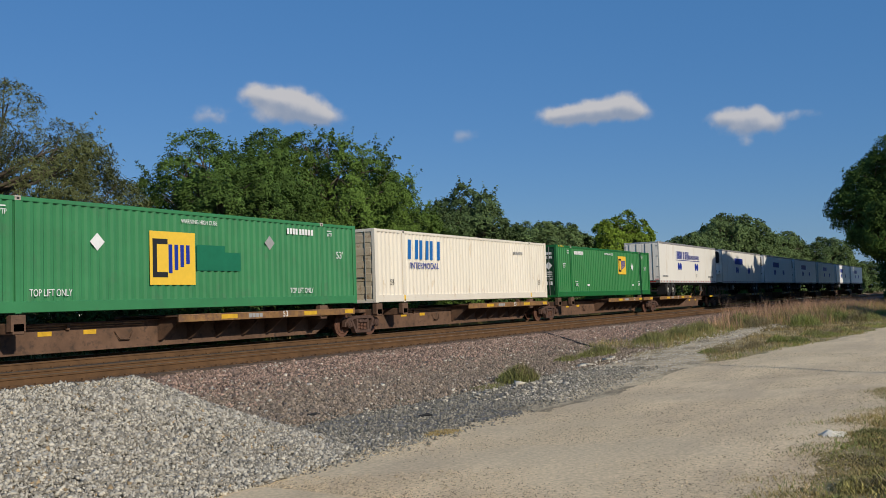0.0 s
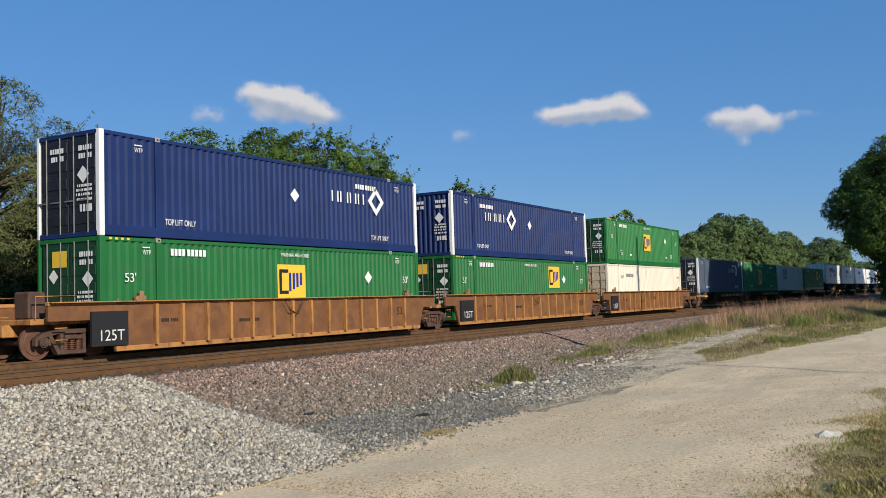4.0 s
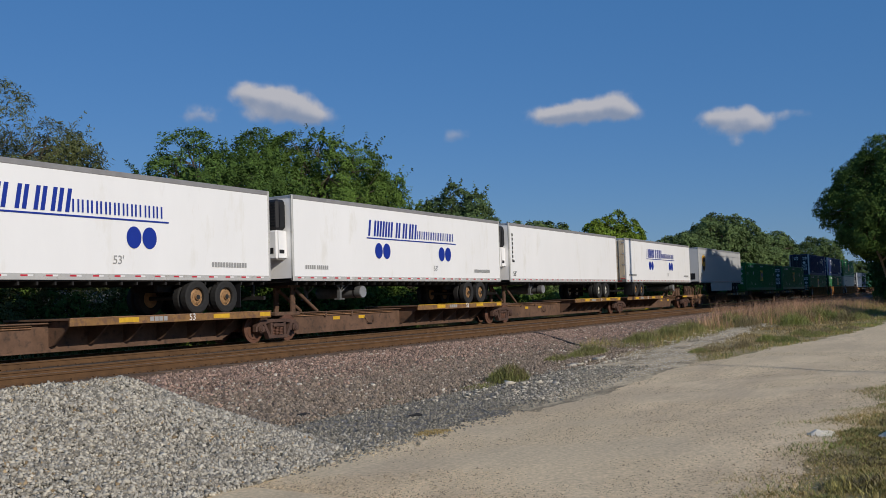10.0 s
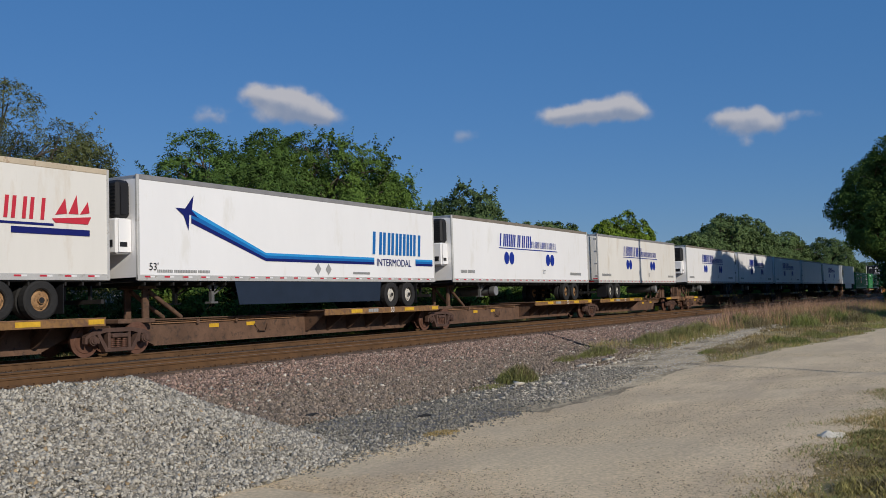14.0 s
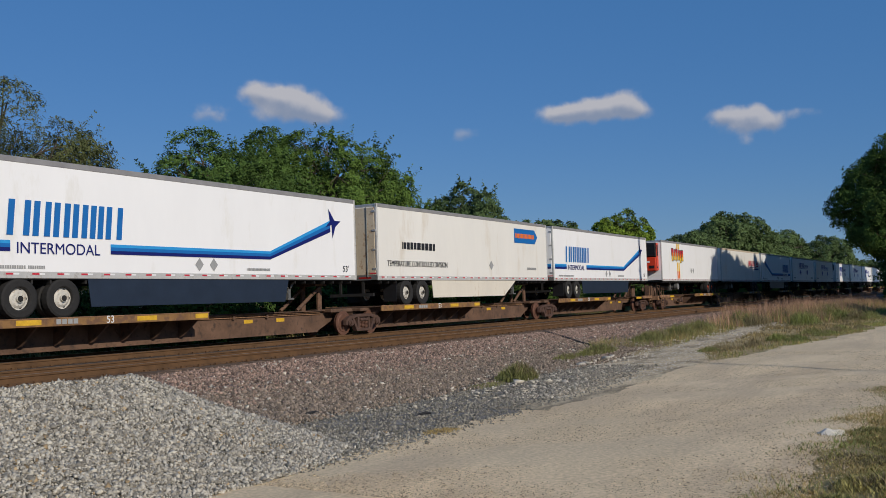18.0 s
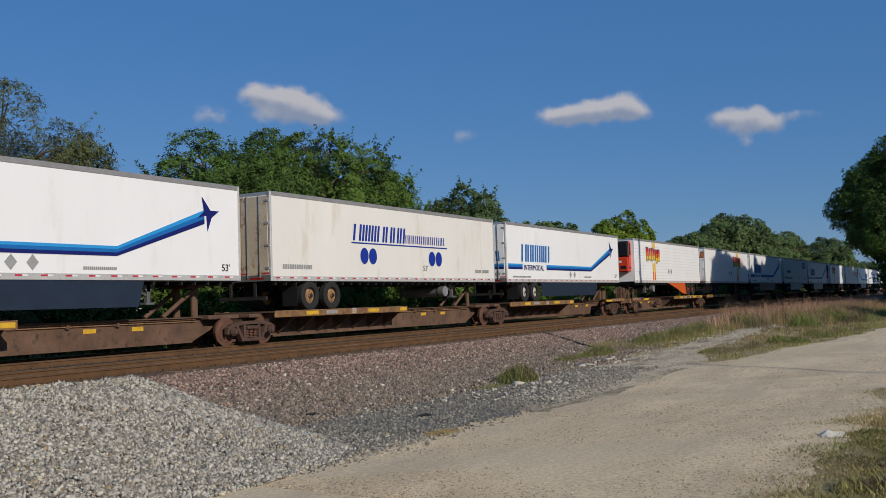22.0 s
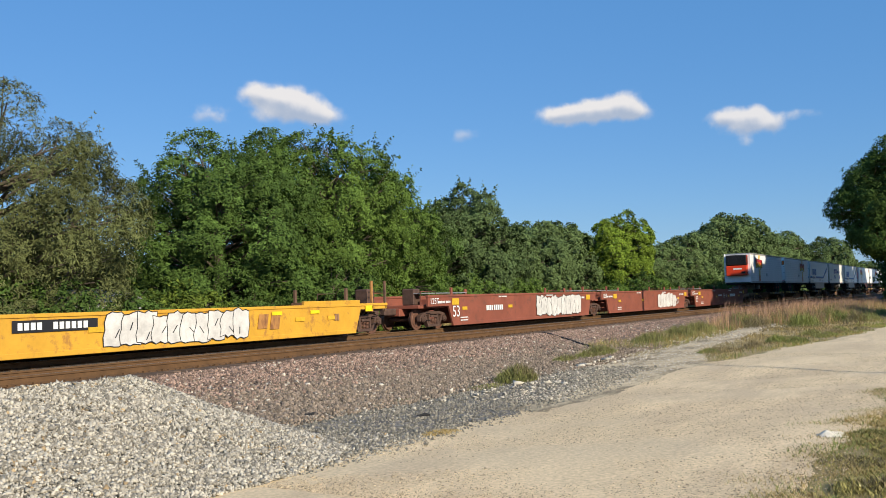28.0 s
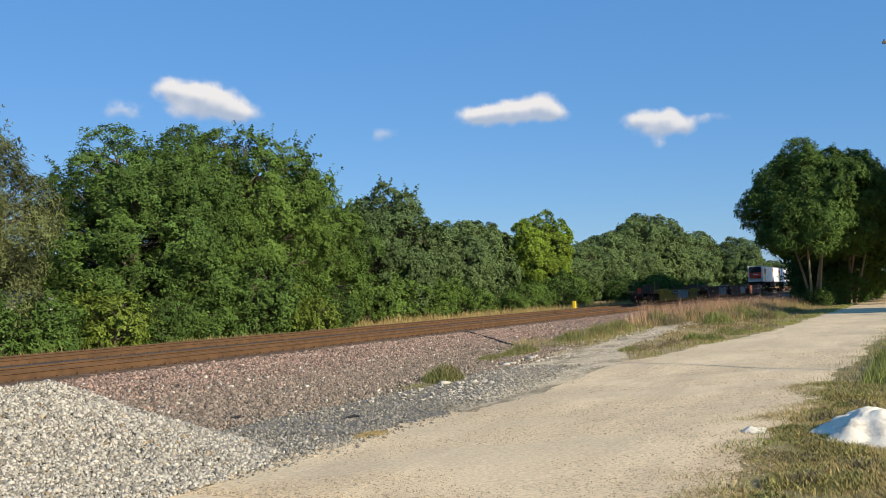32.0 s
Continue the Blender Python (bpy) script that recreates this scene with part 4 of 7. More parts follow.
def dots_livery(ob, x=4.65, z=1.65, s=1.0, site_left=False, ink=None):
    """Slanted blue word blocks over a thin line, two pairs of dots."""
    ink = ink or M_INKBLUE
    mark(ob, "logo_shape", strokes(x, z + 0.12, 0.62 * s, (0.5 * s, 0.32 * s, 0.32 * s, 0.12 * s, 0.5 * s, 0.45 * s, 0.42 * s, 0.36 * s), 0.08, 0.16, 0.36), ink, "slanted blue word block")
    mark(ob, "logo_shape", strokes(x + 3.65 * s, z + 0.14, 0.34 * s, (0.22 * s,) * 8, 0.08, 0, 0.3) + strokes(x + 6.1 * s, z + 0.14, 0.34 * s, (0.06 * s, 0.22 * s, 0.22 * s), 0.08, 0, 0.3), ink, "thin blue word block")
    mark(ob, "logo_line", [rect(x - 0.1, x + 7.0 * s, z + 0.01, z + 0.055)], ink, "thin blue line")
    two_dots(ob, x + 0.72 * s, x + 5.7 * s, z - 0.45, 0.31 * s)
    bars(ob, 0.6 if site_left else 13.4, 0.42, 0.15, (1.6,), M_INKGREY)
    bars(ob, 0.7 if not site_left else 14.2, 0.42, 0.14, (0.6, 0.7), M_INKGREY)
    text(ob, "53'", 9.6, 0.45, 0.24, M_INKGREY)


def arrow_livery(ob, word_x, bird_x, flip=False):
    """Blue word blocks and a blue band that bends up to a bird."""
    s = -1 if flip else 1
    mark(ob, "logo_shape", strokes(word_x, 1.06, 0.88, (0.62, 0.5, 0.48, 0.46, 0.42, 0.54), 0.09, 0.08, 0.36), M_INKCYAN, "slanted blue word block")
    text(ob, "INTERMODAL", word_x + 0.25, 0.62, 0.29, M_INKNAVY)
    lo, h = 0.66, 0.27
    end = 0.2 if s > 0 else L53 - 0.2
    knee = bird_x - s * 3.3
    for ink, a, b in ((M_INKLIGHT, 0.7, 1.0), (M_INKCYAN, 0.35, 0.7), (M_INKNAVY, 0.0, 0.35)):
        spans = [(end, word_x + 0.1), (word_x + 3.1, knee)] if s > 0 else [(end, word_x + 3.1), (word_x + 0.1, knee)]
        polys = [rect(min(p, q), max(p, q), lo + a * h, lo + b * h) for p, q in spans]
        top, w = 1.72, 0.42
        rise = [(knee, lo + a * h), (bird_x, top + a * w), (bird_x, top + b * w), (knee, lo + b * h)]
        polys.append(rise if s > 0 else rise[::-1])
        mark(ob, "stripe", polys, ink, "blue band that bends upward")
    if not flip:
        for ink, a, b in ((M_INKLIGHT, 0.7, 1.0), (M_INKCYAN, 0.35, 0.7), (M_INKNAVY, 0.0, 0.35)):
            on_end(ob, "stripe", [rect(0.14, W53 - 0.14, lo + a * h, lo + b * h)], ink, x=-0.019)
        on_end(ob, "logo_shape", strokes(0.35, 1.06, 0.5, (0.2, 0.2, 0.2, 0.2, 0.2, 0.2), 0.1, 0.08, 0.3), M_INKCYAN, x=-0.019)
        on_end(ob, "placard", [rhomb(0.5, 0.42, 0.18), rhomb(0.95, 0.42, 0.18)], M_INKGREY, x=-0.019)
    x, z = bird_x, 2.0
    bird = [(x - s * 0.3, z - 0.12), (x + s * 0.08, z - 0.02), (x + s * 0.12, z - 0.5), (x + s * 0.3, z - 0.08), (x + s * 0.62, z + 0.14), (x + s * 0.25, z + 0.14), (x - s * 0.1, z + 0.55), (x - s * 0.02, z + 0.1)]
    mark(ob, "bird_emblem", [bird if s > 0 else bird[::-1]], M_INKNAVY, "dark blue swallow shape", y=-0.011)
    mark(ob, "placard", [rhomb(8.1, 0.44, 0.2, 0.85), rhomb(8.7, 0.44, 0.2, 0.85)], M_INKGREY, "grey diamond placard")
    bars(ob, 0.7, 0.24, 0.08, (0.6, 0.9, 0.5), M_INKGREY)
    bars(ob, 10.2, 0.28, 0.08, (1.1,), M_INKGREY)
    text(ob, "53'", 15.3 if s > 0 else 0.4, 0.3, 0.22, M_INKBLACK)


def sunset_livery(ob, x, big=1.0):
    """Orange-yellow blocks edged in black over a pair of upright yellow bars."""
    w = (0.5 * big, 0.48 * big, 0.46 * big, 0.5 * big, 0.46 * big, 0.48 * big)
    z = 1.52
    c = x + 1.38 * big
    for dx in (0.0, 0.4 * big):
        mark(ob, "stripe", [rect(c + dx, c + dx + 0.27 * big, 2.45, 2.86)], M_INKYELLOW, "upright yellow bar")
        mark(ob, "stripe", [rect(c + dx, c + dx + 0.26 * big, 0.75, 1.42)], M_INKYELLOW, "upright yellow bar")
        mark(ob, "stripe", [rect(c + dx, c + dx + 0.26 * big, 0.2, 0.75)], M_INKORANGE, "upright orange bar")
    px = x
    for i, ww in enumerate(w):
        lo, hi = z + (0.02, 0.1, 0.04, 0.12, -0.08, 0.06)[i], z + (0.92, 0.86, 0.9, 0.86, 0.82, 0.84)[i]
        a, b = ((0.02, 0.1), (0.14, 0.02), (0.02, 0.14), (0.14, 0.02), (0.03, 0.06), (0.05, 0.05))[i]

        def band(f0, f1, g=0.0):
            l, r = lambda f: px + a * f + b * (1 - f) - g, lambda f: px + ww - a * f - b * (1 - f) + g
            z0, z1 = lo + (hi - lo) * f0 - g, lo + (hi - lo) * f1 + g
            return [(l(f0), z0), (r(f0), z0), (r(f1), z1), (l(f1), z1)]

        mark(ob, "logo_edge", [band(0, 1, 0.045)], M_INKBLACK, "black block edge", y=-0.009)
        for f0, f1, ink, name in ((0, 0.36, M_INKYELLOW, "yellow"), (0.36, 0.68, M_INKORANGE, "orange"), (0.68, 1, M_INKRED, "red")):
            mark(ob, "logo_shape", [band(f0, f1)], ink, name + " band of a word block", y=-0.013)
        px += ww + 0.045
    if x > 8:
        for i in range(6):
            y0, tilt_ = 2.2 - i * 0.37, 0.03 * (-1) ** i
            on_end(ob, "logo_edge", [[(y0 - 0.29 - tilt_, 2.12), (y0 + 0.02, 2.12), (y0 + 0.02 + tilt_, 2.62), (y0 - 0.29, 2.62)]], M_INKBLACK, x=-0.019)
            on_end(ob, "logo_shape", [[(y0 - 0.25 - tilt_, 2.16), (y0 - 0.02, 2.16), (y0 - 0.02 + tilt_, 2.58), (y0 - 0.25, 2.58)]], M_INKORANGE, x=-0.023)
        on_end(ob, "placard", [rhomb(0.9, 0.85, 0.2)], M_INKGREY, x=-0.019)
    mark(ob, "placard", [rhomb(x + 5.2, 0.85, 0.24, 0.8), rhomb(x + 5.8, 0.85, 0.24, 0.8)] if x < 8 else [rhomb(x - 1.4, 0.9, 0.24, 0.8), rhomb(x - 0.8, 0.9, 0.24, 0.8)], M_INKGREY, "grey diamond placard")


# ---- cars ----
def shared(store, key, make):
    if key not in store:
        store[key] = make()
    return store[key]


TRUCK = {}


def truck(car, x, z=0.0, y0=None):
    """A two-axle bogie, centred at x."""
    yc = W53 / 2 if y0 is None else y0
    wheel = shared(TRUCK, "wheel", lambda: Shape().cyl((0, 0, 0), 1, 0.455, 0.03, 28).cyl((0, 0.03, 0), 1, 0.42, 0.1, 28).cyl((0, -0.02, 0), 1, 0.33, 0.03, 24, 0.36).cyl((0, -0.09, 0), 1, 0.12, 0.1, 14).mesh("wheel", M_WHEEL))

    def side():
        s = Shape().prism([(-1.1, 0.58), (-0.9, 0.69), (-0.45, 0.77), (0.45, 0.77), (0.9, 0.69), (1.1, 0.58), (1.08, 0.5), (0.85, 0.58), (0.42, 0.66), (-0.42, 0.66), (-0.85, 0.58), (-1.08, 0.5)], 1, -0.1, 0.08)
        s.box(-0.46, 0.46, -0.12, 0.08, 0.12, 0.23, 0.015)
        for k in (-1, 1):
            d = [(k * 0.76, 0.62), (k * 0.64, 0.62), (k * 0.36, 0.16), (k * 0.47, 0.12)]
            s.prism(d if k < 0 else d[::-1], 1, -0.11, 0.07)
            s.box(*sorted((k * 0.3, k * 0.39)), -0.11, 0.07, 0.2, 0.65, 0.01)
            s.box(*sorted((k * 1.04, k * 1.11)), -0.1, 0.07, 0.36, 0.56, 0.015)
            s.box(*sorted((k * 0.65, k * 0.72)), -0.1, 0.07, 0.36, 0.6, 0.015)
        return s.mesh("side_frame", M_TRUCK)

    def coils():
        s = Shape()
        for x_ in (-0.2, 0.0, 0.2):
            s.cyl((x_, -0.02, 0.23), 2, 0.05, 0.27, 8)
            for j in range(5):
                s.cyl((x_, -0.02, 0.245 + j * 0.052), 2, 0.09, 0.026, 10)
        return s.mesh("spring_pack", M_WHEEL)

    frame_mesh = shared(TRUCK, "side", side)
    spring = shared(TRUCK, "spring", coils)
    cap = shared(TRUCK, "cap", lambda: Shape().cyl((0, -0.13, 0), 1, 0.135, 0.1, 16).cyl((0, -0.17, 0), 1, 0.1, 0.06, 14, 0.12).cyl((0, -0.19, 0), 1, 0.06, 0.04, 10).mesh("axle_cap", M_TRUCK))
    axle = shared(TRUCK, "axle", lambda: Shape().cyl((0, -0.8, 0), 1, 0.08, 1.6, 12).mesh("axle", M_WHEEL))
    shoe = shared(TRUCK, "shoe", lambda: Shape().box(-0.27, 0.27, -0.16, -0.06, 0.5, 0.61, 0.02).mesh("bolster_end", M_TRUCK))
    b = part("truck", Shape().box(x - 0.22, x + 0.22, yc - 1.0, yc + 1.0, 0.42, 0.68, 0.03), M_TRUCK, car, "two-axle rusty bogie")
    for s in (-1, 1):
        flip = pose(0, 0, 0, 0, 0, 0 if s < 0 else 180)
        at = pose(x, yc + s * 0.98, 0) @ flip
        part("side_frame", frame_mesh, None, b, at=at)
        tagged(part("spring_pack", spring, None, b, at=at), kind="stuff")
        part("bolster_end", shoe, None, b, at=at)
        for dx in (-0.88, 0.88):
            part("wheel", wheel, None, b, at=pose(x + dx, yc + s * 0.755, 0.455) @ flip)
            part("axle_cap", cap, None, b, at=pose(x + dx, yc + s * 0.98, 0.455) @ flip)
    for dx in (-0.88, 0.88):
        part("axle", axle, None, b, at=pose(x + dx, yc, 0.455))
    return b


def spine_car(u0, u1, deck, left_end, right_end, hitch=None, stakes=(), inset=1.35):
    """One platform of an articulated spine car from joint to joint. deck: (from, to) of the wheel deck in metres from its left joint. left_end, right_end: a coupler end with a bogie of its own."""
    n = u1 - u0
    o = thing("spine_car", "weathered brown spine flat car platform with yellow-edged deck", "flat car", group="cars of the train")
    yc = W53 / 2
    l0, l1 = (3.3, 3.6) if left_end else (0.9, 1.9)
    r0, r1 = (3.3, 3.6) if right_end else (0.9, 1.9)
    sill = [(0.3, 0.62), (l0, 0.62), (l1, 0.2), (n - r1, 0.2), (n - r0, 0.62), (n - 0.3, 0.62), (n - 0.3, 0.92), (0.3, 0.92)]
    part("center_sill", Shape().prism(sill, 1, yc - 0.32, yc + 0.32), M_CARBROWN, o)
    part("sill_flange", Shape().box(l1, n - r1, yc - 0.345, yc + 0.345, 0.165, 0.205, 0.008), M_CARBROWN, o)
    part("sill_flange", Shape().box(0.35, n - 0.35, yc - 0.46, yc + 0.46, 0.92, 0.955, 0.008), M_CARBROWN, o)
    # side outrigger beams
    d0, d1 = deck
    deck_ob = part("wheel_deck", Shape().box(d0, d1, -0.06, W53 + 0.06, 0.99, 1.04, 0.008), M_CARBROWN, o)
    for y in (-0.075, W53 + 0.015):
        part("deck_edge", Shape().box(d0, d1, y, y + 0.06, 0.84, 1.055, 0.008), M_YELLOWBAR, deck_ob, "faded yellow deck edge")
    w = d1 - d0
    part("deck_lip", Shape().box(d0, d1, -0.085, -0.06, 1.04, 1.062), M_REFLECT if int(u0) % 3 == 0 else M_RUSTEDGE, deck_ob)
    for f, k in ((0.2, 0.7), (0.66, 0.7), (0.93, 0.5)):
        x = d0 + f * w
        part("reflector", Shape().box(x, min(x + k, d1), -0.082, -0.074, 0.89, 1.02), M_REFLECT, deck_ob)
    text(deck_ob, "53", d0 + 0.53 * w, 0.87, 0.2, M_INKWHITE, y=-0.084)
    bars(deck_ob, d0 + 0.34 * w, 0.89, 0.13, (0.14, 0.14, 0.14, 0.14), M_INKGREY, y=-0.08, gap=0.03)
    steps = max(3, int((d1 - d0) / 1.15))
    for k in range(steps + 1):
        x = d0 + 0.15 + k * (d1 - d0 - 0.4) / steps
        for s in (-1, 1):
            e = -0.02 if s < 0 else W53 + 0.02
            part("bracket", Shape().prism([(e, 0.98), (yc + s * 0.32, 0.98), (yc + s * 0.32, 0.3), (yc + s * 0.5, 0.35)], 0, x, x + 0.06), M_CARBROWN, o)
    for x in stakes:
        for s in (-1, 1):
            e0, e1 = (-0.02, yc - 0.32) if s < 0 else (yc + 0.32, W53 + 0.02)
            p = part("pedestal", Shape().box(x - 0.16, x + 0.16, e0, e1, 0.72, 1.0, 0.02), M_CARBROWN, o)
            ee = e0 if s < 0 else e1
            part("pedestal_post", Shape().box(x - 0.2, x + 0.2, min(ee, ee - s * 0.22), max(ee, ee - s * 0.22), 0.78, 1.2, 0.02), M_CARBROWN, p)
    for x, end in ((inset, left_end), (n - inset, right_end)):
        if end:
            truck(o, x)
            s = -1 if x < n / 2 else 1
            e = 0 if s < 0 else n
            part("end_sill", Shape().box(e - 0.15, e + 0.15, 0.1, W53 - 0.1, 0.7, 1.0, 0.02), M_RUSTEDGE, o)
            for y in (-0.03, W53 - 0.05):
                part("side_sill", Shape().box(min(e, e - s * 2.3), max(e, e - s * 2.3), y, y + 0.08, 0.86, 1.04, 0.01), M_RUSTEDGE, o, "rust-orange side sill")
            part("reflector", Shape().box(min(e - s * 2.3, e - s * 3.3), max(e - s * 2.3, e - s * 3.3), -0.04, 0.02, 0.86, 0.99), M_REFLECT, o)
            part("end_deck", Shape().box(min(e, e - s * 2.3), max(e, e - s * 2.3), 0.05, W53 - 0.05, 0.97, 1.0), M_CARBROWN, o)
            for zz in (0.3, 0.55, 0.78):
                part("ladder_rung", Shape().tube([(e - s * 0.15, -0.04, zz), (e - s * 0.62, -0.04, zz)], 0.016, 5), M_RUSTEDGE, o)
            for k in (0.15, 0.62):
                part("ladder_stile", Shape().tube([(e - s * k, -0.04, 0.28), (e - s * k, -0.04, 1.6)], 0.016, 5), M_RUSTEDGE, o)
            part("brake_stand", Shape().box(min(e - s * 0.9, e - s * 1.4), max(e - s * 0.9, e - s * 1.4), 0.9, 1.4, 1.0, 1.75, 0.03), M_CARBROWN, o)
            part("coupler", Shape().box(min(e, e + s * 0.75), max(e, e + s * 0.75), yc - 0.14, yc + 0.14, 0.66, 0.94, 0.04), M_TRUCK, o)
            for y in (0.25, W53 - 0.25):
                part("grab_iron", Shape().tube([(e - s * 0.1, y, 0.95), (e - s * 0.1, y, 1.75), (e - s * 0.7, y, 1.75), (e - s * 0.7, y, 0.95)], 0.02, 6), M_CARBROWN, o)
            part("step", Shape().box(min(e - s * 0.1, e - s * 0.6), max(e - s * 0.1, e - s * 0.6), -0.03, 0.05, 0.42, 0.46), M_CARBROWN, o)
            part("hand_brake", Shape().cyl((e - s * 0.35, 0.5, 1.5), 1, 0.16, 0.05, 16), M_CARBROWN, o, "rusty hand brake wheel")
        else:
            part("end_platform", Shape().box(min(0.25, 1.6) if x < n / 2 else n - 1.6, 1.6 if x < n / 2 else n - 0.25, 0.55, W53 - 0.55, 0.86, 0.99, 0.02), M_CARBROWN, o)
    if not left_end:
        truck(o, 0.0)
    if hitch:
        s = 1 if hitch < n / 2 else -1
        h = part("trailer_hitch", Shape().prism([(hitch - 0.35, 1.85), (hitch + 0.35, 1.85), (hitch + 0.3, 2.0), (hitch - 0.3, 2.0)], 1, yc - 0.45, yc + 0.45), M_CARBROWN, o, "rusty hitch stand under the trailer's nose")
        for y in (yc - 0.4, yc + 0.36):
            part("hitch_leg", Shape().box(hitch - 0.12, hitch + 0.1, y, y + 0.07, 0.94, 1.86), M_CARBROWN, h)
            part("hitch_strut", Shape().tube([(hitch + s * 0.05, y, 1.8), (hitch + s * 1.35, y, 0.98)], 0.07, 6), M_CARBROWN, h)
    free = (1.8, d0 - 0.4) if d0 > n - d1 else (d1 + 0.4, n - 1.8)
    for z_, r_ in ((0.89, 0.03), (0.82, 0.018)):
        part("conduit", Shape().tube([(free[0], yc - 0.36, z_), (free[1], yc - 0.36, z_)], r_, 6), M_RUSTEDGE, o, "rusty pipe along the sill")
    for f in (0.36, 0.62):
        x = free[0] + f * (free[1] - free[0])
        part("reflector", Shape().box(x, x + 0.42, yc - 0.328, yc - 0.318, 0.62, 0.74), M_REFLECT, o)
        part("pipe_clamp", Shape().box(x - 0.6, x - 0.5, yc - 0.42, yc - 0.31, 0.76, 0.95, 0.01), M_CARBROWN, o)
    if left_end:
        v = part("brake_valve", Shape().box(n * 0.42, n * 0.42 + 0.32, yc - 0.75, yc - 0.4, 0.5, 0.72, 0.05), M_TRUCK, o, "brake valve with pipes")
        part("valve_body", Shape().cyl((n * 0.42 - 0.35, yc - 0.6, 0.55), 0, 0.1, 0.9, 12).cyl((n * 0.42 + 0.5, yc - 0.58, 0.42), 2, 0.09, 0.4, 12), M_TRUCK, v)
        part("valve_pipe", Shape().tube([(n * 0.42 - 0.9, yc - 0.36, 0.7), (n * 0.42 - 0.5, yc - 0.55, 0.45), (n * 0.42 + 0.4, yc - 0.6, 0.4), (n * 0.42 + 0.9, yc - 0.36, 0.62)], 0.025, 6), M_RUSTEDGE, v)
    part("loop_handle", Shape().tube([(n * 0.36, yc - 0.34, 0.66), (n * 0.36 + 0.15, yc - 0.4, 0.42), (n * 0.36 + 0.5, yc - 0.4, 0.42), (n * 0.36 + 0.65, yc - 0.34, 0.66)], 0.02, 6), M_CARBROWN, o)
    return ride(o, u0, FACE_Y, 0)


def well_car(u0, u1, paint, style, left_end, right_end, label):
    """A well car platform: two deep side walls, end platforms over the bogies."""
    n = u1 - u0
    yc = W53 / 2
    o = thing("well_car", label, "well car", group="cars of the train")
    al, ar = 3.0 if left_end else 2.1, 3.0 if right_end else 2.1
    low = 0.13
    top = 1.47 if style != "yellow" else 1.2
    for y in (-0.12, W53 + 0.04):
        side = [(0.5, 0.98), (al - 0.75, 0.98), (al - 0.4, low), (n - ar + 0.4, low), (n - ar + 0.75, 0.98), (n - 0.5, 0.98), (n - 0.5, top), (0.5, top)]
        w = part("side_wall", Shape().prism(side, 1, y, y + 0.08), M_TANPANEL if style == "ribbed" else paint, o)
        part("top_chord", Shape().box(0.48, n - 0.48, y - 0.03, y + 0.11, top - 0.1, top, 0.012), paint, w)
        part("bottom_chord", Shape().box(al - 0.4, n - ar + 0.4, y - 0.03, y + 0.11, low - 0.02, low + 0.12, 0.012), paint, w)
        if style == "ribbed":
            for k in range(14):
                x = al + 0.9 + k * (n - al - ar - 1.8) / 13
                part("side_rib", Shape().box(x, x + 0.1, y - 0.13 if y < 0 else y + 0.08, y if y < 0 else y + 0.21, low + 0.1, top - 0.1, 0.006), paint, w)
            for x in (al + 0.3, n - ar - 0.65):
                g = part("stacking_guide", Shape().box(x, x + 0.35, y - 0.02, y + 0.1, top, top + 0.13, 0.01).box(x + 0.1, x + 0.24, y - 0.05, y + 0.02, top - 0.06, top + 0.26, 0.01), M_RUSTEDGE, w, "rusty guide on the top chord")
            part("chord_lip", Shape().box(0.5, n - 0.5, y - 0.16 if y < 0 else y + 0.11, y - 0.03 if y < 0 else y + 0.24, top - 0.035, top - 0.004, 0.006), paint, w)
            part("hanging_strap", Shape().tube([(n * 0.5 - 0.5, y - 0.16, top - 0.1), (n * 0.5 - 0.25, y - 0.18, top - 0.42), (n * 0.5 + 0.15, y - 0.18, top - 0.55), (n * 0.5 + 0.45, y - 0.16, top - 0.15)] if y < 0 else [(n * 0.5, y + 0.2, top - 0.1), (n * 0.5 + 0.3, y + 0.2, top - 0.5)], 0.02, 6), M_DARKMETAL, w, "slack dark strap")
    part("well_floor", Shape().box(al, n - ar, 0.0, W53, 0.24, 0.3), M_CARBROWN, o)
    end_paint = M_CARBROWN if style == "yellow" else paint
    for s, e, a in ((1, 0.0, al), (-1, n, ar)):
        q = lambda p: e + s * p
        pl = part("end_platform", Shape().box(min(q(0.2), q(a)), max(q(0.2), q(a)), 0.15, W53 - 0.15, 0.9, 1.05, 0.02), end_paint, o)
        part("bulkhead", Shape().box(min(q(a - 0.1), q(a)), max(q(a - 0.1), q(a)), 0.0, W53, 0.25, 1.3, 0.01), end_paint, o)
        part("center_sill", Shape().box(min(q(0), q(a)), max(q(0), q(a)), yc - 0.3, yc + 0.3, 0.6, 0.92, 0.02), end_paint, o)
        for y in (0.1, W53 - 0.1):
            for zz in (0.5, 0.8, 1.1):
                part("ladder_rung", Shape().tube([(q(0.78), y - 0.1, zz), (q(1.15), y - 0.1, zz)], 0.018, 5), end_paint, o)
            part("guide_post", Shape().box(min(q(a - 0.2), q(a - 0.08)), max(q(a - 0.2), q(a - 0.08)), y - 0.05, y + 0.05, 1.0, 1.78 if style != "ribbed" else 1.55, 0.01), end_paint, o)
            part("hand_rail", Shape().tube([(q(0.3), y, 1.05), (q(0.3), y, 1.62), (q(1.5), y, 1.62), (q(1.5), y, 1.05)], 0.02, 6), end_paint, o)
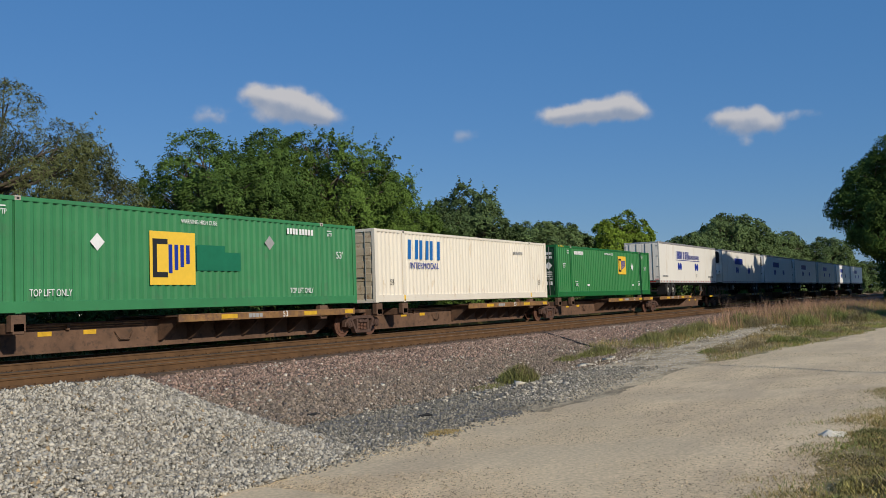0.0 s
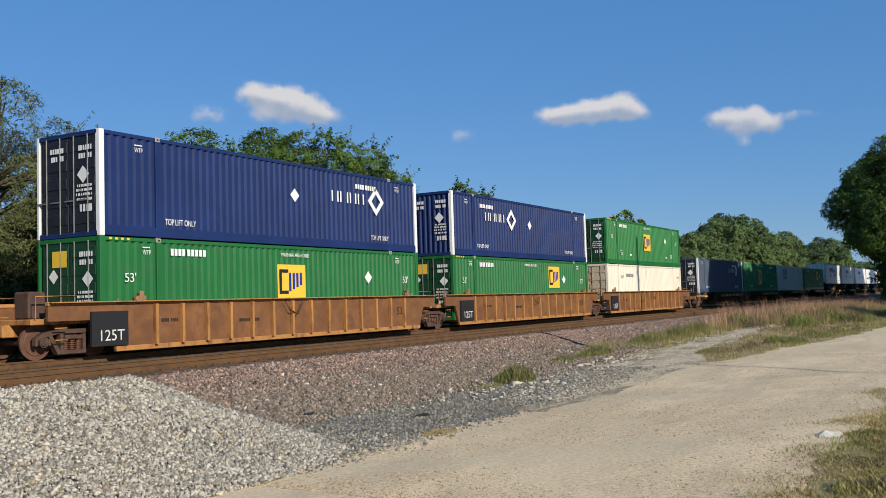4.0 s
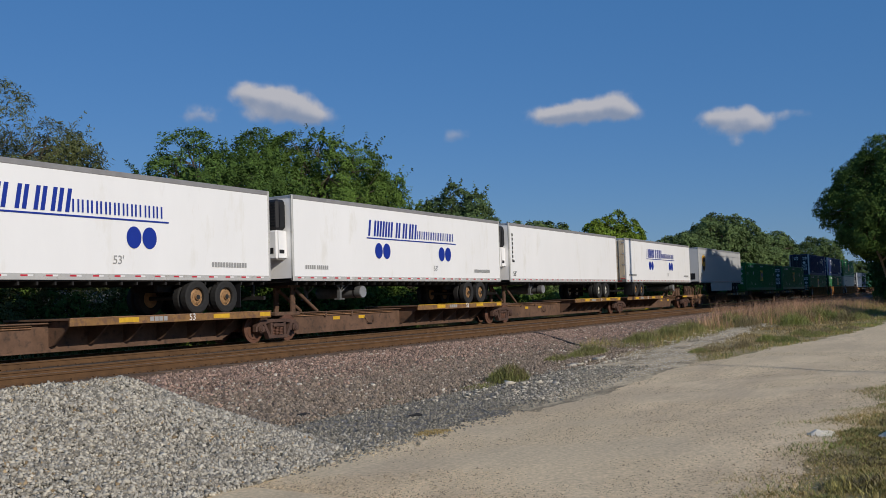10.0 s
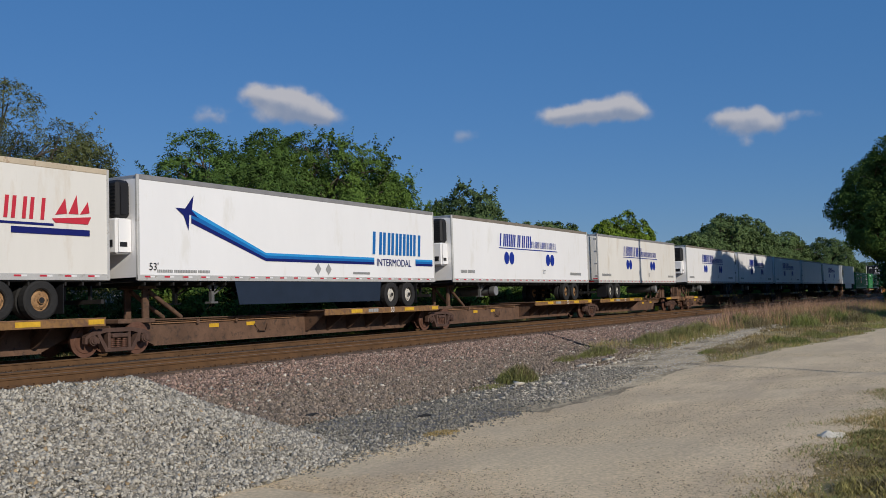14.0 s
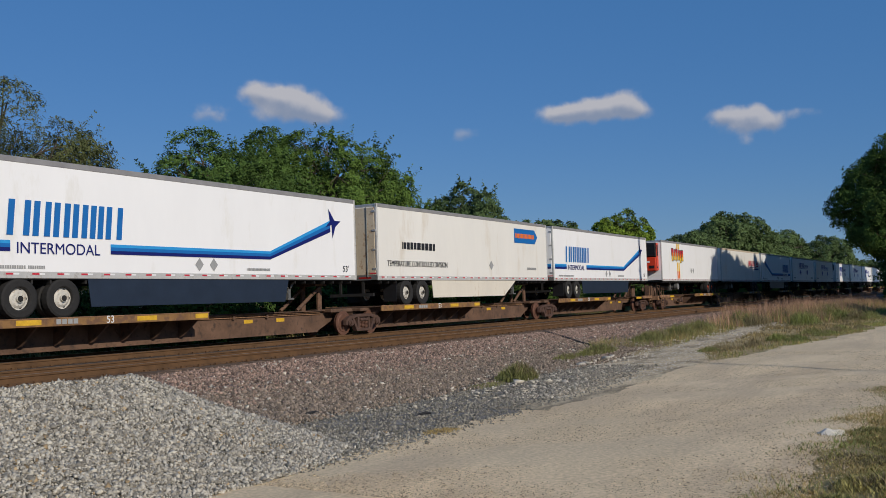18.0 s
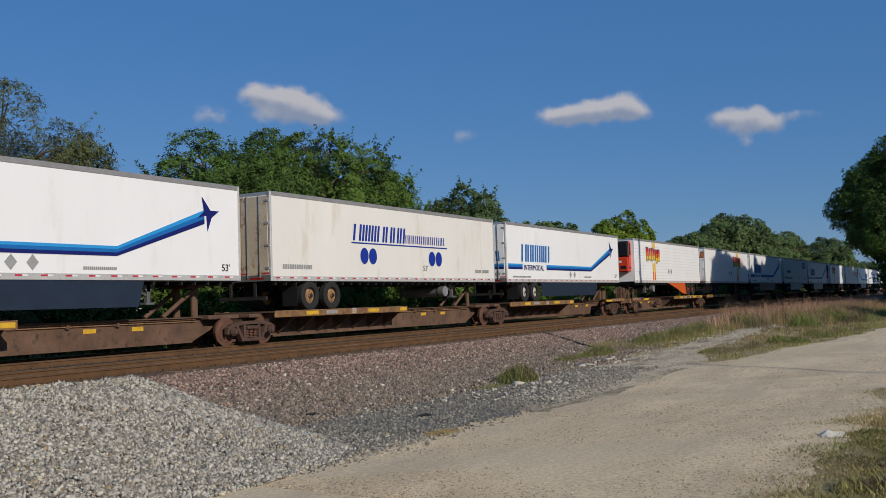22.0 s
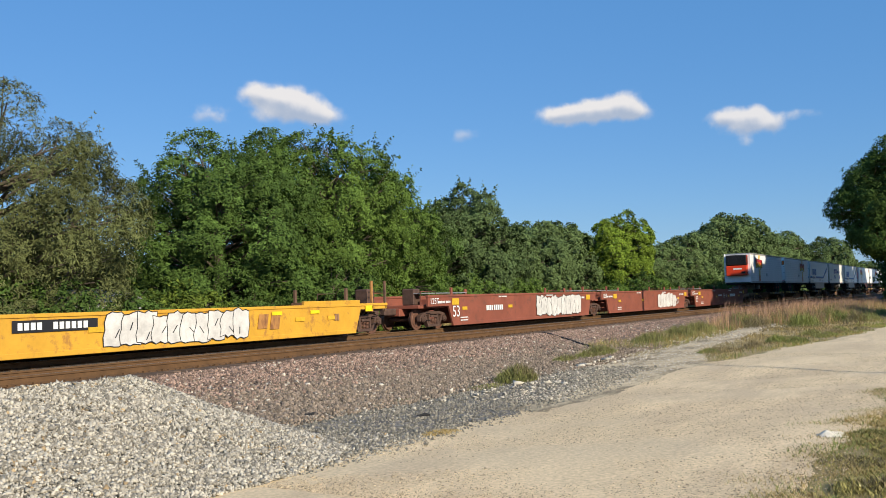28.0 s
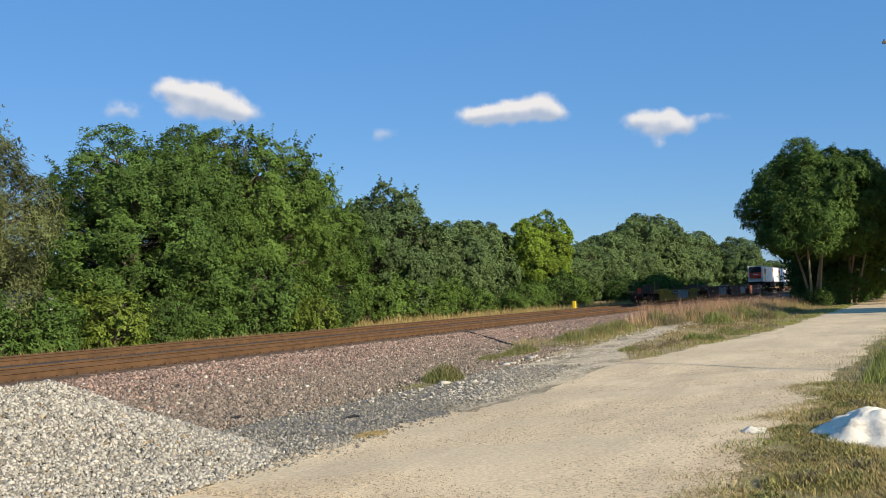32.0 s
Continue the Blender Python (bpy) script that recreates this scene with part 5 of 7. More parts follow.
    for x, end in ((1.5, left_end), (n - 1.5, right_end)):
        if end:
            truck(o, x)
            s = -1 if x < n / 2 else 1
            e = 0 if s < 0 else n
            part("coupler", Shape().box(min(e - s * 0.3, e + s * 0.85), max(e - s * 0.3, e + s * 0.85), yc - 0.14, yc + 0.14, 0.66, 0.94, 0.04), M_TRUCK, o)
            part("brake_housing", Shape().box(min(e - s * 0.4, e - s * 0.9), max(e - s * 0.4, e - s * 0.9), 0.5, 1.1, 1.05, 1.75, 0.04), M_TRUCK, o)
    if not left_end:
        truck(o, 0.0)
    return ride(o, u0, FACE_Y, 0)

# ---- the consist, from the head of the train to its tail: left end of each load when the clip starts ----
SP = 18.2
lead = [82.03 + 2.3 + k * 18.0 for k in range(6)]
for k, u in enumerate(lead):
    ob = trailer(u, "white semi-trailer with faint blue markings riding on a flat car", M_WHITE if k % 3 else M_WARMWHITE, True, tank=True, z=2.05)
    two_dots(ob, 5.4, 10.3, 1.2)
    mark(ob, "logo_shape", [rect(4.7, 8.0, 1.75, 2.3)], M_INKBLUE, "blue word block")
t0 = trailer(65.87, "white semi-trailer with blue word blocks and two pairs of dots", M_WARMWHITE, False, tank=False, reefer=None)
dots_livery(t0, 4.2, 1.7, 0.95)
e1 = container(47.36, 1.23, M_BRIGHT_GREEN, M_GREEN, M_DARKGREEN, True, "bright green corrugated container with a yellow logo panel")
green_livery(e1, 9.8, 1.35, rhomb_x=12.5, words=False)
c0 = container(29.77, 1.23, M_CREAM, M_CREAM, M_CREAMDOOR, True, "cream white corrugated container with blue logo shapes")
cream_livery(c0)
e0 = container(12.35, 1.23, M_FADEDGREEN, M_FADEDGREEN, M_DARKGREEN, True, "faded green container with yellow logo and darker paint patch")
green_livery(e0, 6.19, 0.7, patch=True, rhomb_x=4.4, a=1.75)
mark(e0, "placard", [rhomb(11.3, 2.08, 0.24)], M_INKGREY, "grey diamond placard")
x0 = container(-4.78, 1.23, M_SLATE, M_SLATE, M_BLACKDOOR, True, "slate blue corrugated container with white corner posts and logo", M_INKWHITE)
navy_livery(x0, 10.55, 1.78, rhomb_x=None)
g1 = container(-26.1, 0.335, M_CREAM, M_CREAM, M_CREAMDOOR, True, "cream white corrugated container in the well of a car")
cream_livery(g1, False)
g2 = container(-26.1, 3.24, M_BRIGHT_GREEN, M_GREEN, M_DARKGREEN, True, "bright green container stacked on a cream one")
green_livery(g2, 7.41, 1.02, rhomb_x=12.4, words=False)
for u, w, g, gz in ((-45.67, 3.2, 10.42, 1.4), (-64.8, 10.3, 7.2, 1.1)):
    a = container(u, 0.335, M_GREEN, M_GREEN, M_DARKGREEN, True, "green corrugated container in the well of a car")
    green_livery(a, g, gz, rhomb_x=12.5, words=False)
    b = container(u, 3.24, M_NAVY, M_NAVY, M_BLACKDOOR, u < -60, "navy container with white corner posts stacked on a green one", M_INKWHITE)
    navy_livery(b, w, 1.72, rhomb_x=8.2)
b6 = container(-86.19, 1.23, M_BRIGHT_GREEN, M_GREEN, M_DARKGREEN, True, "bright green corrugated container with dark doors and a yellow logo")
green_livery(b6, 7.36, 1.0, rhomb_x=12.4, words=False)
a6 = container(-106.83, 1.23, M_BRIGHT_GREEN, M_GREEN, M_DARKGREEN, False, "bright green container with a white diamond and yellow logo")
green_livery(a6, 7.3, 1.0, rhomb_x=3.74, words=False)
mark(a6, "height_sticker", [rect(0.04, 0.13, 1.55, 2.55)], M_INKYELLOW, "yellow and black height sticker", y=-0.012)
mark(a6, "sticker_bar", [rect(0.06, 0.11, 1.9, 2.2)], M_INKBLACK, y=-0.016)
p0 = trailer(-125.19, "pale grey semi-trailer with a brown and gold shield", M_PALEGREY, True, M_RIMWHITE, None, M_PALEGREY, trim=M_ALU, tank=False)


def shield(x, z, k):
    return [(q, z + 0.84 * (r - z)) for q, r in _shield(x, z, k)]


def _shield(x, z, k):
    return [(x - 0.55 * k, z + 0.75 * k), (x - 0.3 * k, z + 0.86 * k), (x, z + 0.9 * k), (x + 0.3 * k, z + 0.86 * k), (x + 0.55 * k, z + 0.75 * k), (x + 0.55 * k, z - 0.1 * k), (x + 0.42 * k, z - 0.5 * k), (x, z - 0.85 * k), (x - 0.42 * k, z - 0.5 * k), (x - 0.55 * k, z - 0.1 * k)][::-1]


mark(p0, "shield", [shield(1.68, 1.62, 0.98)], M_SHIELDGOLD, "gold edged shield")
mark(p0, "shield_field", [shield(1.68, 1.57, 0.82)], M_SHIELDBROWN, "brown shield", y=-0.011)
mark(p0, "shield_shape", blocks(1.3, 1.4, 0.42, (0.2, 0.2, 0.2), 0.06, 0, 1, 4), M_SHIELDGOLD, "gold block", y=-0.016)
text(p0, "53'", 0.65, 0.55, 0.24, M_INKBLACK)
part("side_groove", Shape().box(0.3, L53 - 0.2, 0.004, 0.014, 2.42, 2.47), M_ALU, p0)
a1 = trailer(-144.25, "white semi-trailer with stained doors and blue logo blocks and dots", M_WHITE, False, M_RIMRUST, None, doors=M_CREAMDOOR)
dots_livery(a1, 4.65, 1.65, 1.0, True)
r1 = trailer(-162.23, "plain white refrigerated trailer with a nose cooling unit", M_WHITE, True, M_RIMWHITE, "white")
bars(r1, 0.42, 1.0, 0.09, (0.16,), M_INKBLACK)
for k in range(7):
    mark(r1, "marking_bar", [rect(0.3, 0.42, 1.0 + k * 0.22, 1.14 + k * 0.22)], M_INKBLACK)
text(r1, "53'", 0.35, 0.3, 0.24, M_INKBLACK)
a2 = trailer(-179.49, "white refrigerated trailer with blue logo blocks and dots", M_WHITE, True, M_RIMRUST, "white")
dots_livery(a2, 4.65, 1.65, 1.0)
a3 = trailer(-196.81, "white refrigerated trailer with blue word blocks and four dots", M_WHITE, True, M_RIMRUST, "white")
dots_livery(a3, 4.65, 1.65, 1.0)
a4 = trailer(-214.41, "white refrigerated trailer with a dark grille on its nose", M_WHITE, True, M_RIMRUST, "white", trim=M_TAUPE)
dots_livery(a4, 4.65, 1.65, 1.0)
a5 = trailer(-233.7, "white semi-trailer with blue logo blocks, rear wheels first", M_WARMWHITE, False, M_RIMWHITE, None)
dots_livery(a5, 4.65, 1.65, 1.0, True)
a6t = trailer(-251.54, "white refrigerated trailer with blue logo and a grey fuel tank", M_WHITE, True, M_RIMRUST, "white", trim=M_TAUPE)
dots_livery(a6t, 4.65, 1.65, 1.0)
m1 = trailer(-269.26, "white refrigerated trailer with a blue band rising to a swallow", M_WHITE, True, M_RIMWHITE, "white", M_SKIRT, tank=False)
arrow_livery(m1, 11.5, 2.05, True)
cl = trailer(-286.36, "aged white trailer with red word blocks and a ship sketch", M_WARMWHITE, True, M_RIMRUST, None, trim=M_CREAMDOOR)
mark(cl, "logo_shape", strokes(11.0, 1.52, 0.55, (0.42, 0.3, 0.14, 0.42, 0.42, 0.4, 0.42), 0.1, 0.1, 0.34), M_INKRED, "red letter block")
mark(cl, "logo_line", [rect(11.0, 14.4, 1.38, 1.44), rect(13.2, 15.5, 1.16, 1.32)], M_INKNAVY, "dark blue line")
mark(cl, "ship_sketch", [[(q + 0.55, r - 0.28) for q, r in s] for s in ([(13.9, 1.75), (14.9, 1.75), (15.0, 1.95), (13.8, 1.85)], [(13.9, 1.95), (14.25, 2.0), (14.2, 2.4)], [(14.3, 2.0), (14.6, 2.0), (14.55, 2.5)], [(14.65, 2.0), (14.95, 2.05), (14.9, 2.35)])], M_INKRED, "red outline of a sailing ship")
n1 = trailer(-303.75, "white trailer with a red cooling unit and orange logo blocks", M_WHITE, True, M_RIMORANGE, "red")
sunset_livery(n1, 2.45)
m2 = trailer(-323.35, "white trailer with blue word blocks and a rising blue band", M_WHITE, False, M_RIMWHITE, None, M_SKIRT, tank=False)
arrow_livery(m2, 1.72, 14.6)
wt = trailer(-340.33, "aged white trailer with cream skirt and blue arrow sign", M_WARMWHITE, False, M_RIMWHITE, None, M_CREAM, trim=M_ROOFTRIM, tank=False, doors=M_CREAMDOOR)
mark(wt, "logo_panel", [[(12.2, 1.9), (14.6, 1.9), (14.95, 2.26), (14.6, 2.62), (12.2, 2.62)]], M_INKCYAN, "blue arrow panel")
mark(wt, "logo_shape", blocks(12.32, 2.14, 0.24, (0.14,) * 14, 0.02, 0, 1, 6), M_INKORANGE, "orange block", y=-0.011)
text(wt, "TEMPERATURE CONTROLLED DIVISION", 0.68, 0.55, 0.24, M_INKBLACK, wide=0.8)
mark(wt, "logo_shape", blocks(1.8, 1.25, 0.3, (0.06, 0.22, 0.22, 0.22, 0.22, 0.3, 0.26, 0.28, 0.26, 0.2), 0.04, 0.05, 1, 12), M_INKBLACK, "dark word block")
mark(wt, "placard", [rhomb(9.6, 0.72, 0.22)], M_INKGREY)
bars(wt, 13.6, 0.55, 0.12, (1.1,), M_INKGREY)
m3 = trailer(-357.9, "white trailer with blue word blocks, swallow and dark skirt", M_WHITE, False, M_RIMWHITE, None, M_SKIRT, tank=False)
arrow_livery(m3, 1.72, 14.6)
n2 = trailer(-375.08, "white trailer with orange wheels and orange-yellow logo blocks", M_WHITE, False, M_RIMORANGE, None, tank=False)
sunset_livery(n2, 9.96)
n3 = trailer(-393.05, "ribbed white trailer with a red cooling unit and orange logo", M_WHITE, True, M_RIMORANGE, "red", M_ORANGE, ribs=11)
sunset_livery(n3, 2.47)
m4 = trailer(-412.36, "white trailer with blue band, swallow and dark side skirt", M_WHITE, False, M_RIMWHITE, None, M_SKIRT, tank=False)
arrow_livery(m4, 1.72, 14.6)
a7 = trailer(-429.82, "aged white trailer with dark blue word blocks and dots", M_WARMWHITE, False, M_RIMRUST, None, trim=M_ROOFTRIM, doors=M_CREAMDOOR)
dots_livery(a7, 4.65, 1.42, 1.0, True)
m5 = trailer(-447.42, "white trailer with blue band rising to a swallow, grey roof trim", M_WHITE, False, M_RIMWHITE, None, M_SKIRT, tank=False)
arrow_livery(m5, 1.72, 14.6)
n4 = trailer(-464.92, "ribbed white trailer with grey doors and orange logo blocks", M_WHITE, False, M_RIMORANGE, None, ribs=11, tank=False)
sunset_livery(n4, 9.95)
n5 = trailer(-483.2, "ribbed white trailer with a red cooling unit on its nose", M_WHITE, True, M_RIMORANGE, "red", ribs=11)
sunset_livery(n5, 2.43)


def spine_set(lefts, deck_sides, kinds, inset=1.35, joint=0.0):
    """An articulated car; lefts from its right end to its left end."""
    k = len(lefts)
    for i, u in enumerate(lefts):
        right = u + L53 + 0.75 if i == 0 else (u + L53 + lefts[i - 1]) / 2
        left = u - 0.75 if i == k - 1 else (u + lefts[i + 1] + L53) / 2
        right += joint if i == k - 1 else 0.0
        left += joint if i == k - 2 else 0.0
        n = right - left
        o = u - left
        if kinds[i] == "c":
            deck = (n - 9.6, n - 0.9) if deck_sides[i] == "r" else (1.0, 9.0)
            spine_car(left, right, deck, i == k - 1, i == 0, None, (o + 2.05, o + L53 - 2.05, o + 0.2), inset)
        else:
            deck = (n - 8.6, n - 0.7) if deck_sides[i] == "r" else (0.8, 8.9)
            spine_car(left, right, deck, i == k - 1, i == 0, o + 1.1 if deck_sides[i] == "r" else o + L53 - 1.1, (), inset)


spine_set(lead[::-1], "rrrrrr", "tttttt")
spine_set([65.87, 47.36, 29.77, 12.35, -4.78], "lrrrr", "tcccc", 1.05)
spine_set([-86.19, -106.83, -125.19], "lrr", "cct", 1.25, 0.7)
spine_set([-144.25, -162.23, -179.49, -196.81, -214.41], "lrrrr", "ttttt", 1.7)
spine_set([-233.7, -251.54, -269.26, -286.36, -303.75], "lrrrr", "ttttt")
spine_set([-323.35, -340.33, -357.9, -375.08, -393.05], "llllr", "ttttt")
spine_set([-412.36, -429.82, -447.42, -464.92, -483.2], "llllr", "ttttt")
TANW = "rusty tan ribbed well car under stacked containers"
for u0, u1, le, re_ in ((-27.8, -7.6, False, True), (-47.16, -27.8, False, False), (-67.0, -47.16, True, False)):
    tw = well_car(u0, u1, M_TANWELL, "ribbed", le, re_, TANW)
    mark(tw, "number_panel", [rect(1.75, 2.95, 0.28, 1.2)], M_INKBLACK, "dark number panel", y=-0.2, d=0.082)
    text(tw, "125T", 1.95, 0.42, 0.3, M_FADEDWHITE, y=-0.204)
    text(tw, "53", u1 - u0 - 3.4, 0.72, 0.3, M_INKBLACK, y=-0.126)
    bars(tw, 7.4, 0.75, 0.1, (0.5, 0.4), M_INKBLACK, y=-0.126)
    bars(tw, 4.2, 0.85, 0.1, (0.3, 0.3), M_INKBLACK, y=-0.126)
REDW = "empty oxide red well car with white markings and spray paint"
w1 = well_car(-506.1, -485.3, M_REDWELL, "smooth", False, True, REDW)
w2 = well_car(-525.9, -506.1, M_REDWELL, "smooth", False, False, REDW)
w3 = well_car(-546.2, -525.9, M_REDWELL, "smooth", True, False, REDW)
yw = well_car(-573.2, -548.3, M_YELWELL, "yellow", True, True, "empty weathered yellow well car, last of the train")


def scrawl(ob, x, z, w, h, n, material, edge, seed):
    """Spray paint as fat overlapping bulges with dark edges, no letters."""
    rnd = random.Random(seed)
    for i in range(n):
        c, r = x + (i + 0.5) * w / n, w / n * 0.8
        hh = h * rnd.uniform(0.82, 1.05)
        cz_ = z + h / 2 + rnd.uniform(-0.05, 0.05) * h
        k = [1 + rnd.uniform(-0.14, 0.12) for _ in range(16)]

        def bulge(grow):
            out = []
            for j in range(16):
                a = j * math.pi / 8
                ca, sa = math.cos(a), math.sin(a)
                q = k[j] / max(abs(ca), abs(sa)) ** 0.75
                out.append((c + (r * 0.82 * q + grow) * ca + 0.06 * sa, cz_ + (hh * 0.47 * q + grow) * sa))
            return out

        mark(ob, "spray_outline", [bulge(0.03)], edge, "dark edge of spray paint", y=-0.1565 - 0.003 * i)
        mark(ob, "spray_paint", [bulge(0.0)], material, "chalky spray paint shape", y=-0.158 - 0.003 * i)
        hx, hz, lean = c + rnd.uniform(-0.1, 0.1), cz_ + rnd.uniform(-0.25, 0.25) * hh, rnd.uniform(-0.12, 0.12)
        hole = [(hx - 0.02 - lean, hz - 0.12 * hh), (hx + 0.02 - lean, hz - 0.12 * hh), (hx + 0.02 + lean, hz + 0.12 * hh), (hx - 0.02 + lean, hz + 0.12 * hh)]
        mark(ob, "spray_outline", [hole], edge, "dark spray paint stroke", y=-0.1595 - 0.003 * i)


text(w1, "53", 1.66, 0.5, 0.48, M_INKWHITE, y=-0.155)
text(w1, "A", 11.5, 0.78, 0.3, M_INKWHITE, y=-0.155)
bars(w1, 13.08, 0.8, 0.24, (0.8, 1.1), M_INKWHITE, y=-0.155)
bars(w1, 8.9, 0.88, 0.12, (0.5, 0.6), M_INKWHITE, y=-0.155)
mark(w1, "placard", [disc(10.86, 0.9, 0.2)], M_INKWHITE, y=-0.155)
mark(w1, "placard_field", [disc(10.86, 0.9, 0.15)], M_REDWELL, y=-0.159)
bars(w1, 10.74, 0.88, 0.05, (0.24,), M_INKWHITE, y=-0.163)
for ob in (w1, w2, w3):
    for x in (3.4, 8.0, 12.3, 16.3):
        mark(ob, "reflector", [rect(x, x + 0.45, 0.78, 0.92)], M_REFLECT, y=-0.155)
    bars(ob, 1.3, 1.1, 0.1, (0.3, 0.25, 0.4), M_INKWHITE, y=-0.155)
    bars(ob, 16.9, 1.1, 0.1, (0.3, 0.25, 0.4), M_INKWHITE, y=-0.155)
for ob in (w1, w2, w3):
    for x in (2.5, 18.2):
        mark(ob, "reflector", [rect(x, x + 0.6, 1.02, 1.3)], M_REFLECT, y=-0.155)
    text(ob, "125T", 0.62, 1.08, 0.26, M_INKWHITE, y=-0.155)
    bars(ob, 7.0, 1.3, 0.06, (0.3, 0.5), M_INKWHITE, y=-0.155)
    bars(ob, 12.6, 1.3, 0.06, (0.3, 0.5), M_INKWHITE, y=-0.155)
    bars(ob, 3.2, 0.3, 0.05, (0.7,), M_INKWHITE, y=-0.155)
    bars(ob, 3.2, 0.42, 0.05, (0.7,), M_INKWHITE, y=-0.155)
    for x in (0.4, ):
        part("walkway", Shape().box(0.4, 4.3, 0.1, 0.55, 1.52, 1.56, 0.008), M_ALU, ob, "pale steel walkway over the car end")
        part("walkway", Shape().box(16.0, 19.6, 0.1, 0.55, 1.52, 1.56, 0.008), M_ALU, ob, "pale steel walkway over the car end")
    for x in (4.4, 15.9):
        part("brake_wheel", Shape().cyl((x, 0.2, 1.58), 1, 0.13, 0.05, 14), M_REDWELL, ob)
text(w2, "53", 16.0, 0.45, 0.4, M_INKWHITE, y=-0.155)
scrawl(w2, 11.6, 0.2, 4.2, 1.1, 6, M_FADEDWHITE, M_REDWELL, 4)
text(w3, "53", 2.5, 0.5, 0.5, M_INKWHITE, y=-0.155)
bars(w3, 5.7, 0.7, 0.24, (0.7, 1.0), M_INKWHITE, y=-0.155)
scrawl(w3, 11.4, 0.2, 5.8, 1.15, 9, M_FADEDWHITE, M_INKBLACK, 5)
scrawl(yw, 11.0, 0.2, 5.4, 0.95, 10, M_FADEDWHITE, M_INKBLACK, 6)
mark(yw, "number_panel", [rect(8.2, 10.7, 0.74, 1.04)], M_INKBLACK, "dark panel", y=-0.153)
bars(yw, 8.35, 0.8, 0.18, (0.13,) * 4, M_INKWHITE, y=-0.158, gap=0.05)
bars(yw, 9.35, 0.8, 0.18, (0.13,) * 6, M_INKWHITE, y=-0.158, gap=0.05)
for x in (4.0, 10.4, 18.8, 20.6):
    mark(yw, "reflector", [rect(x, x + 0.5, 0.66, 0.8)], M_REFLECT, y=-0.155)
for x0_, x1_ in ((2.7, 6.5), (19.3, 22.6)):
    part("raised_chord", Shape().box(x0_, x1_, -0.14, -0.02, 1.19, 1.33, 0.012), M_YELWELL, yw, "raised yellow top plate")
part("end_casing", Shape().box(1.55, 2.75, -0.16, -0.02, 0.82, 1.3, 0.03), M_YELWELL, yw, "yellow end casing with bolts")
part("side_step", Shape().box(0.25, 1.5, -0.15, 0.05, 0.86, 1.04, 0.02), M_TANWELL, yw)
for x, ink in ((0.35, M_TANWELL), (1.2, M_CARBROWN), (23.4, M_TANWELL), (24.3, M_CARBROWN)):
    part("end_post", Shape().box(x, x + 0.09, -0.12, -0.03, 0.86, 2.05, 0.01), ink, yw, "upright steel post at the car end")
part("end_plate", Shape().box(-0.3, 0.25, 0.1, 0.25, 0.8, 1.7, 0.02), M_CARBROWN, yw)
for x, z_, w_, h_ in ((2.95, 0.86, 0.75, 0.26), (6.7, 0.92, 0.5, 0.13), (15.9, 0.9, 0.5, 0.12), (17.6, 0.9, 0.5, 0.12), (19.6, 0.9, 0.5, 0.12), (22.9, 0.9, 0.45, 0.22)):
    mark(yw, "reflector", [rect(x, x + w_, z_, z_ + h_)], M_BRIGHTYELLOW, y=-0.17)
bars(yw, 21.0, 0.62, 0.24, (0.3,), M_RUSTEDGE, y=-0.157)
mark(yw, "faded_mark", blocks(16.9, 0.45, 0.5, (0.5, 0.5), 0.1, 0.2, 1, 2), M_TANWELL, y=-0.155)
eot = part("tail_device", Shape().box(-0.25, -0.05, 1.15, 1.45, 0.85, 1.5, 0.03), M_RED, yw, "red end-of-train box")
part("tail_hose", Shape().tube([(-0.15, 1.2, 0.9), (-0.2, 1.1, 0.45), (0.1, 1.0, 0.3)], 0.03, 6), M_BLACK, yw)

# ---- trees and plants ----
def leaf_mat(name, col, var=0.45):
    return mat(name, col, 0.75, var=var, scale=0.45, bump=0, per_island=0.22, per_object=0.08, spec=0.08)


M_LEAF = leaf_mat("fresh_green_leaves", (0.102, 0.168, 0.033))
M_LEAF_DARK = leaf_mat("dark_green_leaves", (0.074, 0.128, 0.029))
M_LEAF_GREY = leaf_mat("grey_green_leaves", (0.12, 0.135, 0.05))
M_LEAF_YEL = leaf_mat("yellow_green_leaves", (0.165, 0.24, 0.03))
M_LEAF_MAPLE = leaf_mat("maple_leaves", (0.1, 0.15, 0.056))
# Distance haze mixed into the leaf colour: paler, bluer, less contrast.
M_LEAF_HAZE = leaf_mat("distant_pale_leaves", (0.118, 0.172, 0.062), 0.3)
M_LEAF_BUSH = leaf_mat("yellowish_bush_leaves", (0.13, 0.18, 0.03))
M_BARK = mat("grey_brown_bark", (0.12, 0.095, 0.07), 0.9, var=0.3, scale=3, bump=0.8, bscale=14, stretch=(1, 1, 0.3))
M_BARKPALE = mat("pale_tan_bark", (0.26, 0.2, 0.13), 0.9, var=0.25, scale=3, bump=0.6, bscale=14, stretch=(1, 1, 0.3))
M_DRYGRASS = mat("dry_tan_grass", (0.37, 0.27, 0.105), 0.8, var=0.3, scale=0.4, bump=0, per_island=0.3)
M_REDGRASS = mat("reddish_dry_grass", (0.38, 0.225, 0.14), 0.8, var=0.3, scale=0.4, bump=0, per_island=0.3)
M_GRASS = mat("green_grass_blades", (0.17, 0.195, 0.045), 0.7, var=0.35, scale=0.5, bump=0, per_island=0.3)
M_LUSH = mat("lush_yellow_green_blades", (0.25, 0.31, 0.05), 0.7, var=0.3, scale=0.5, bump=0, per_island=0.3)
M_VERGE = mat("olive_yellow_blades", (0.31, 0.265, 0.08), 0.75, var=0.3, scale=1.5, bump=0, per_island=0.4)
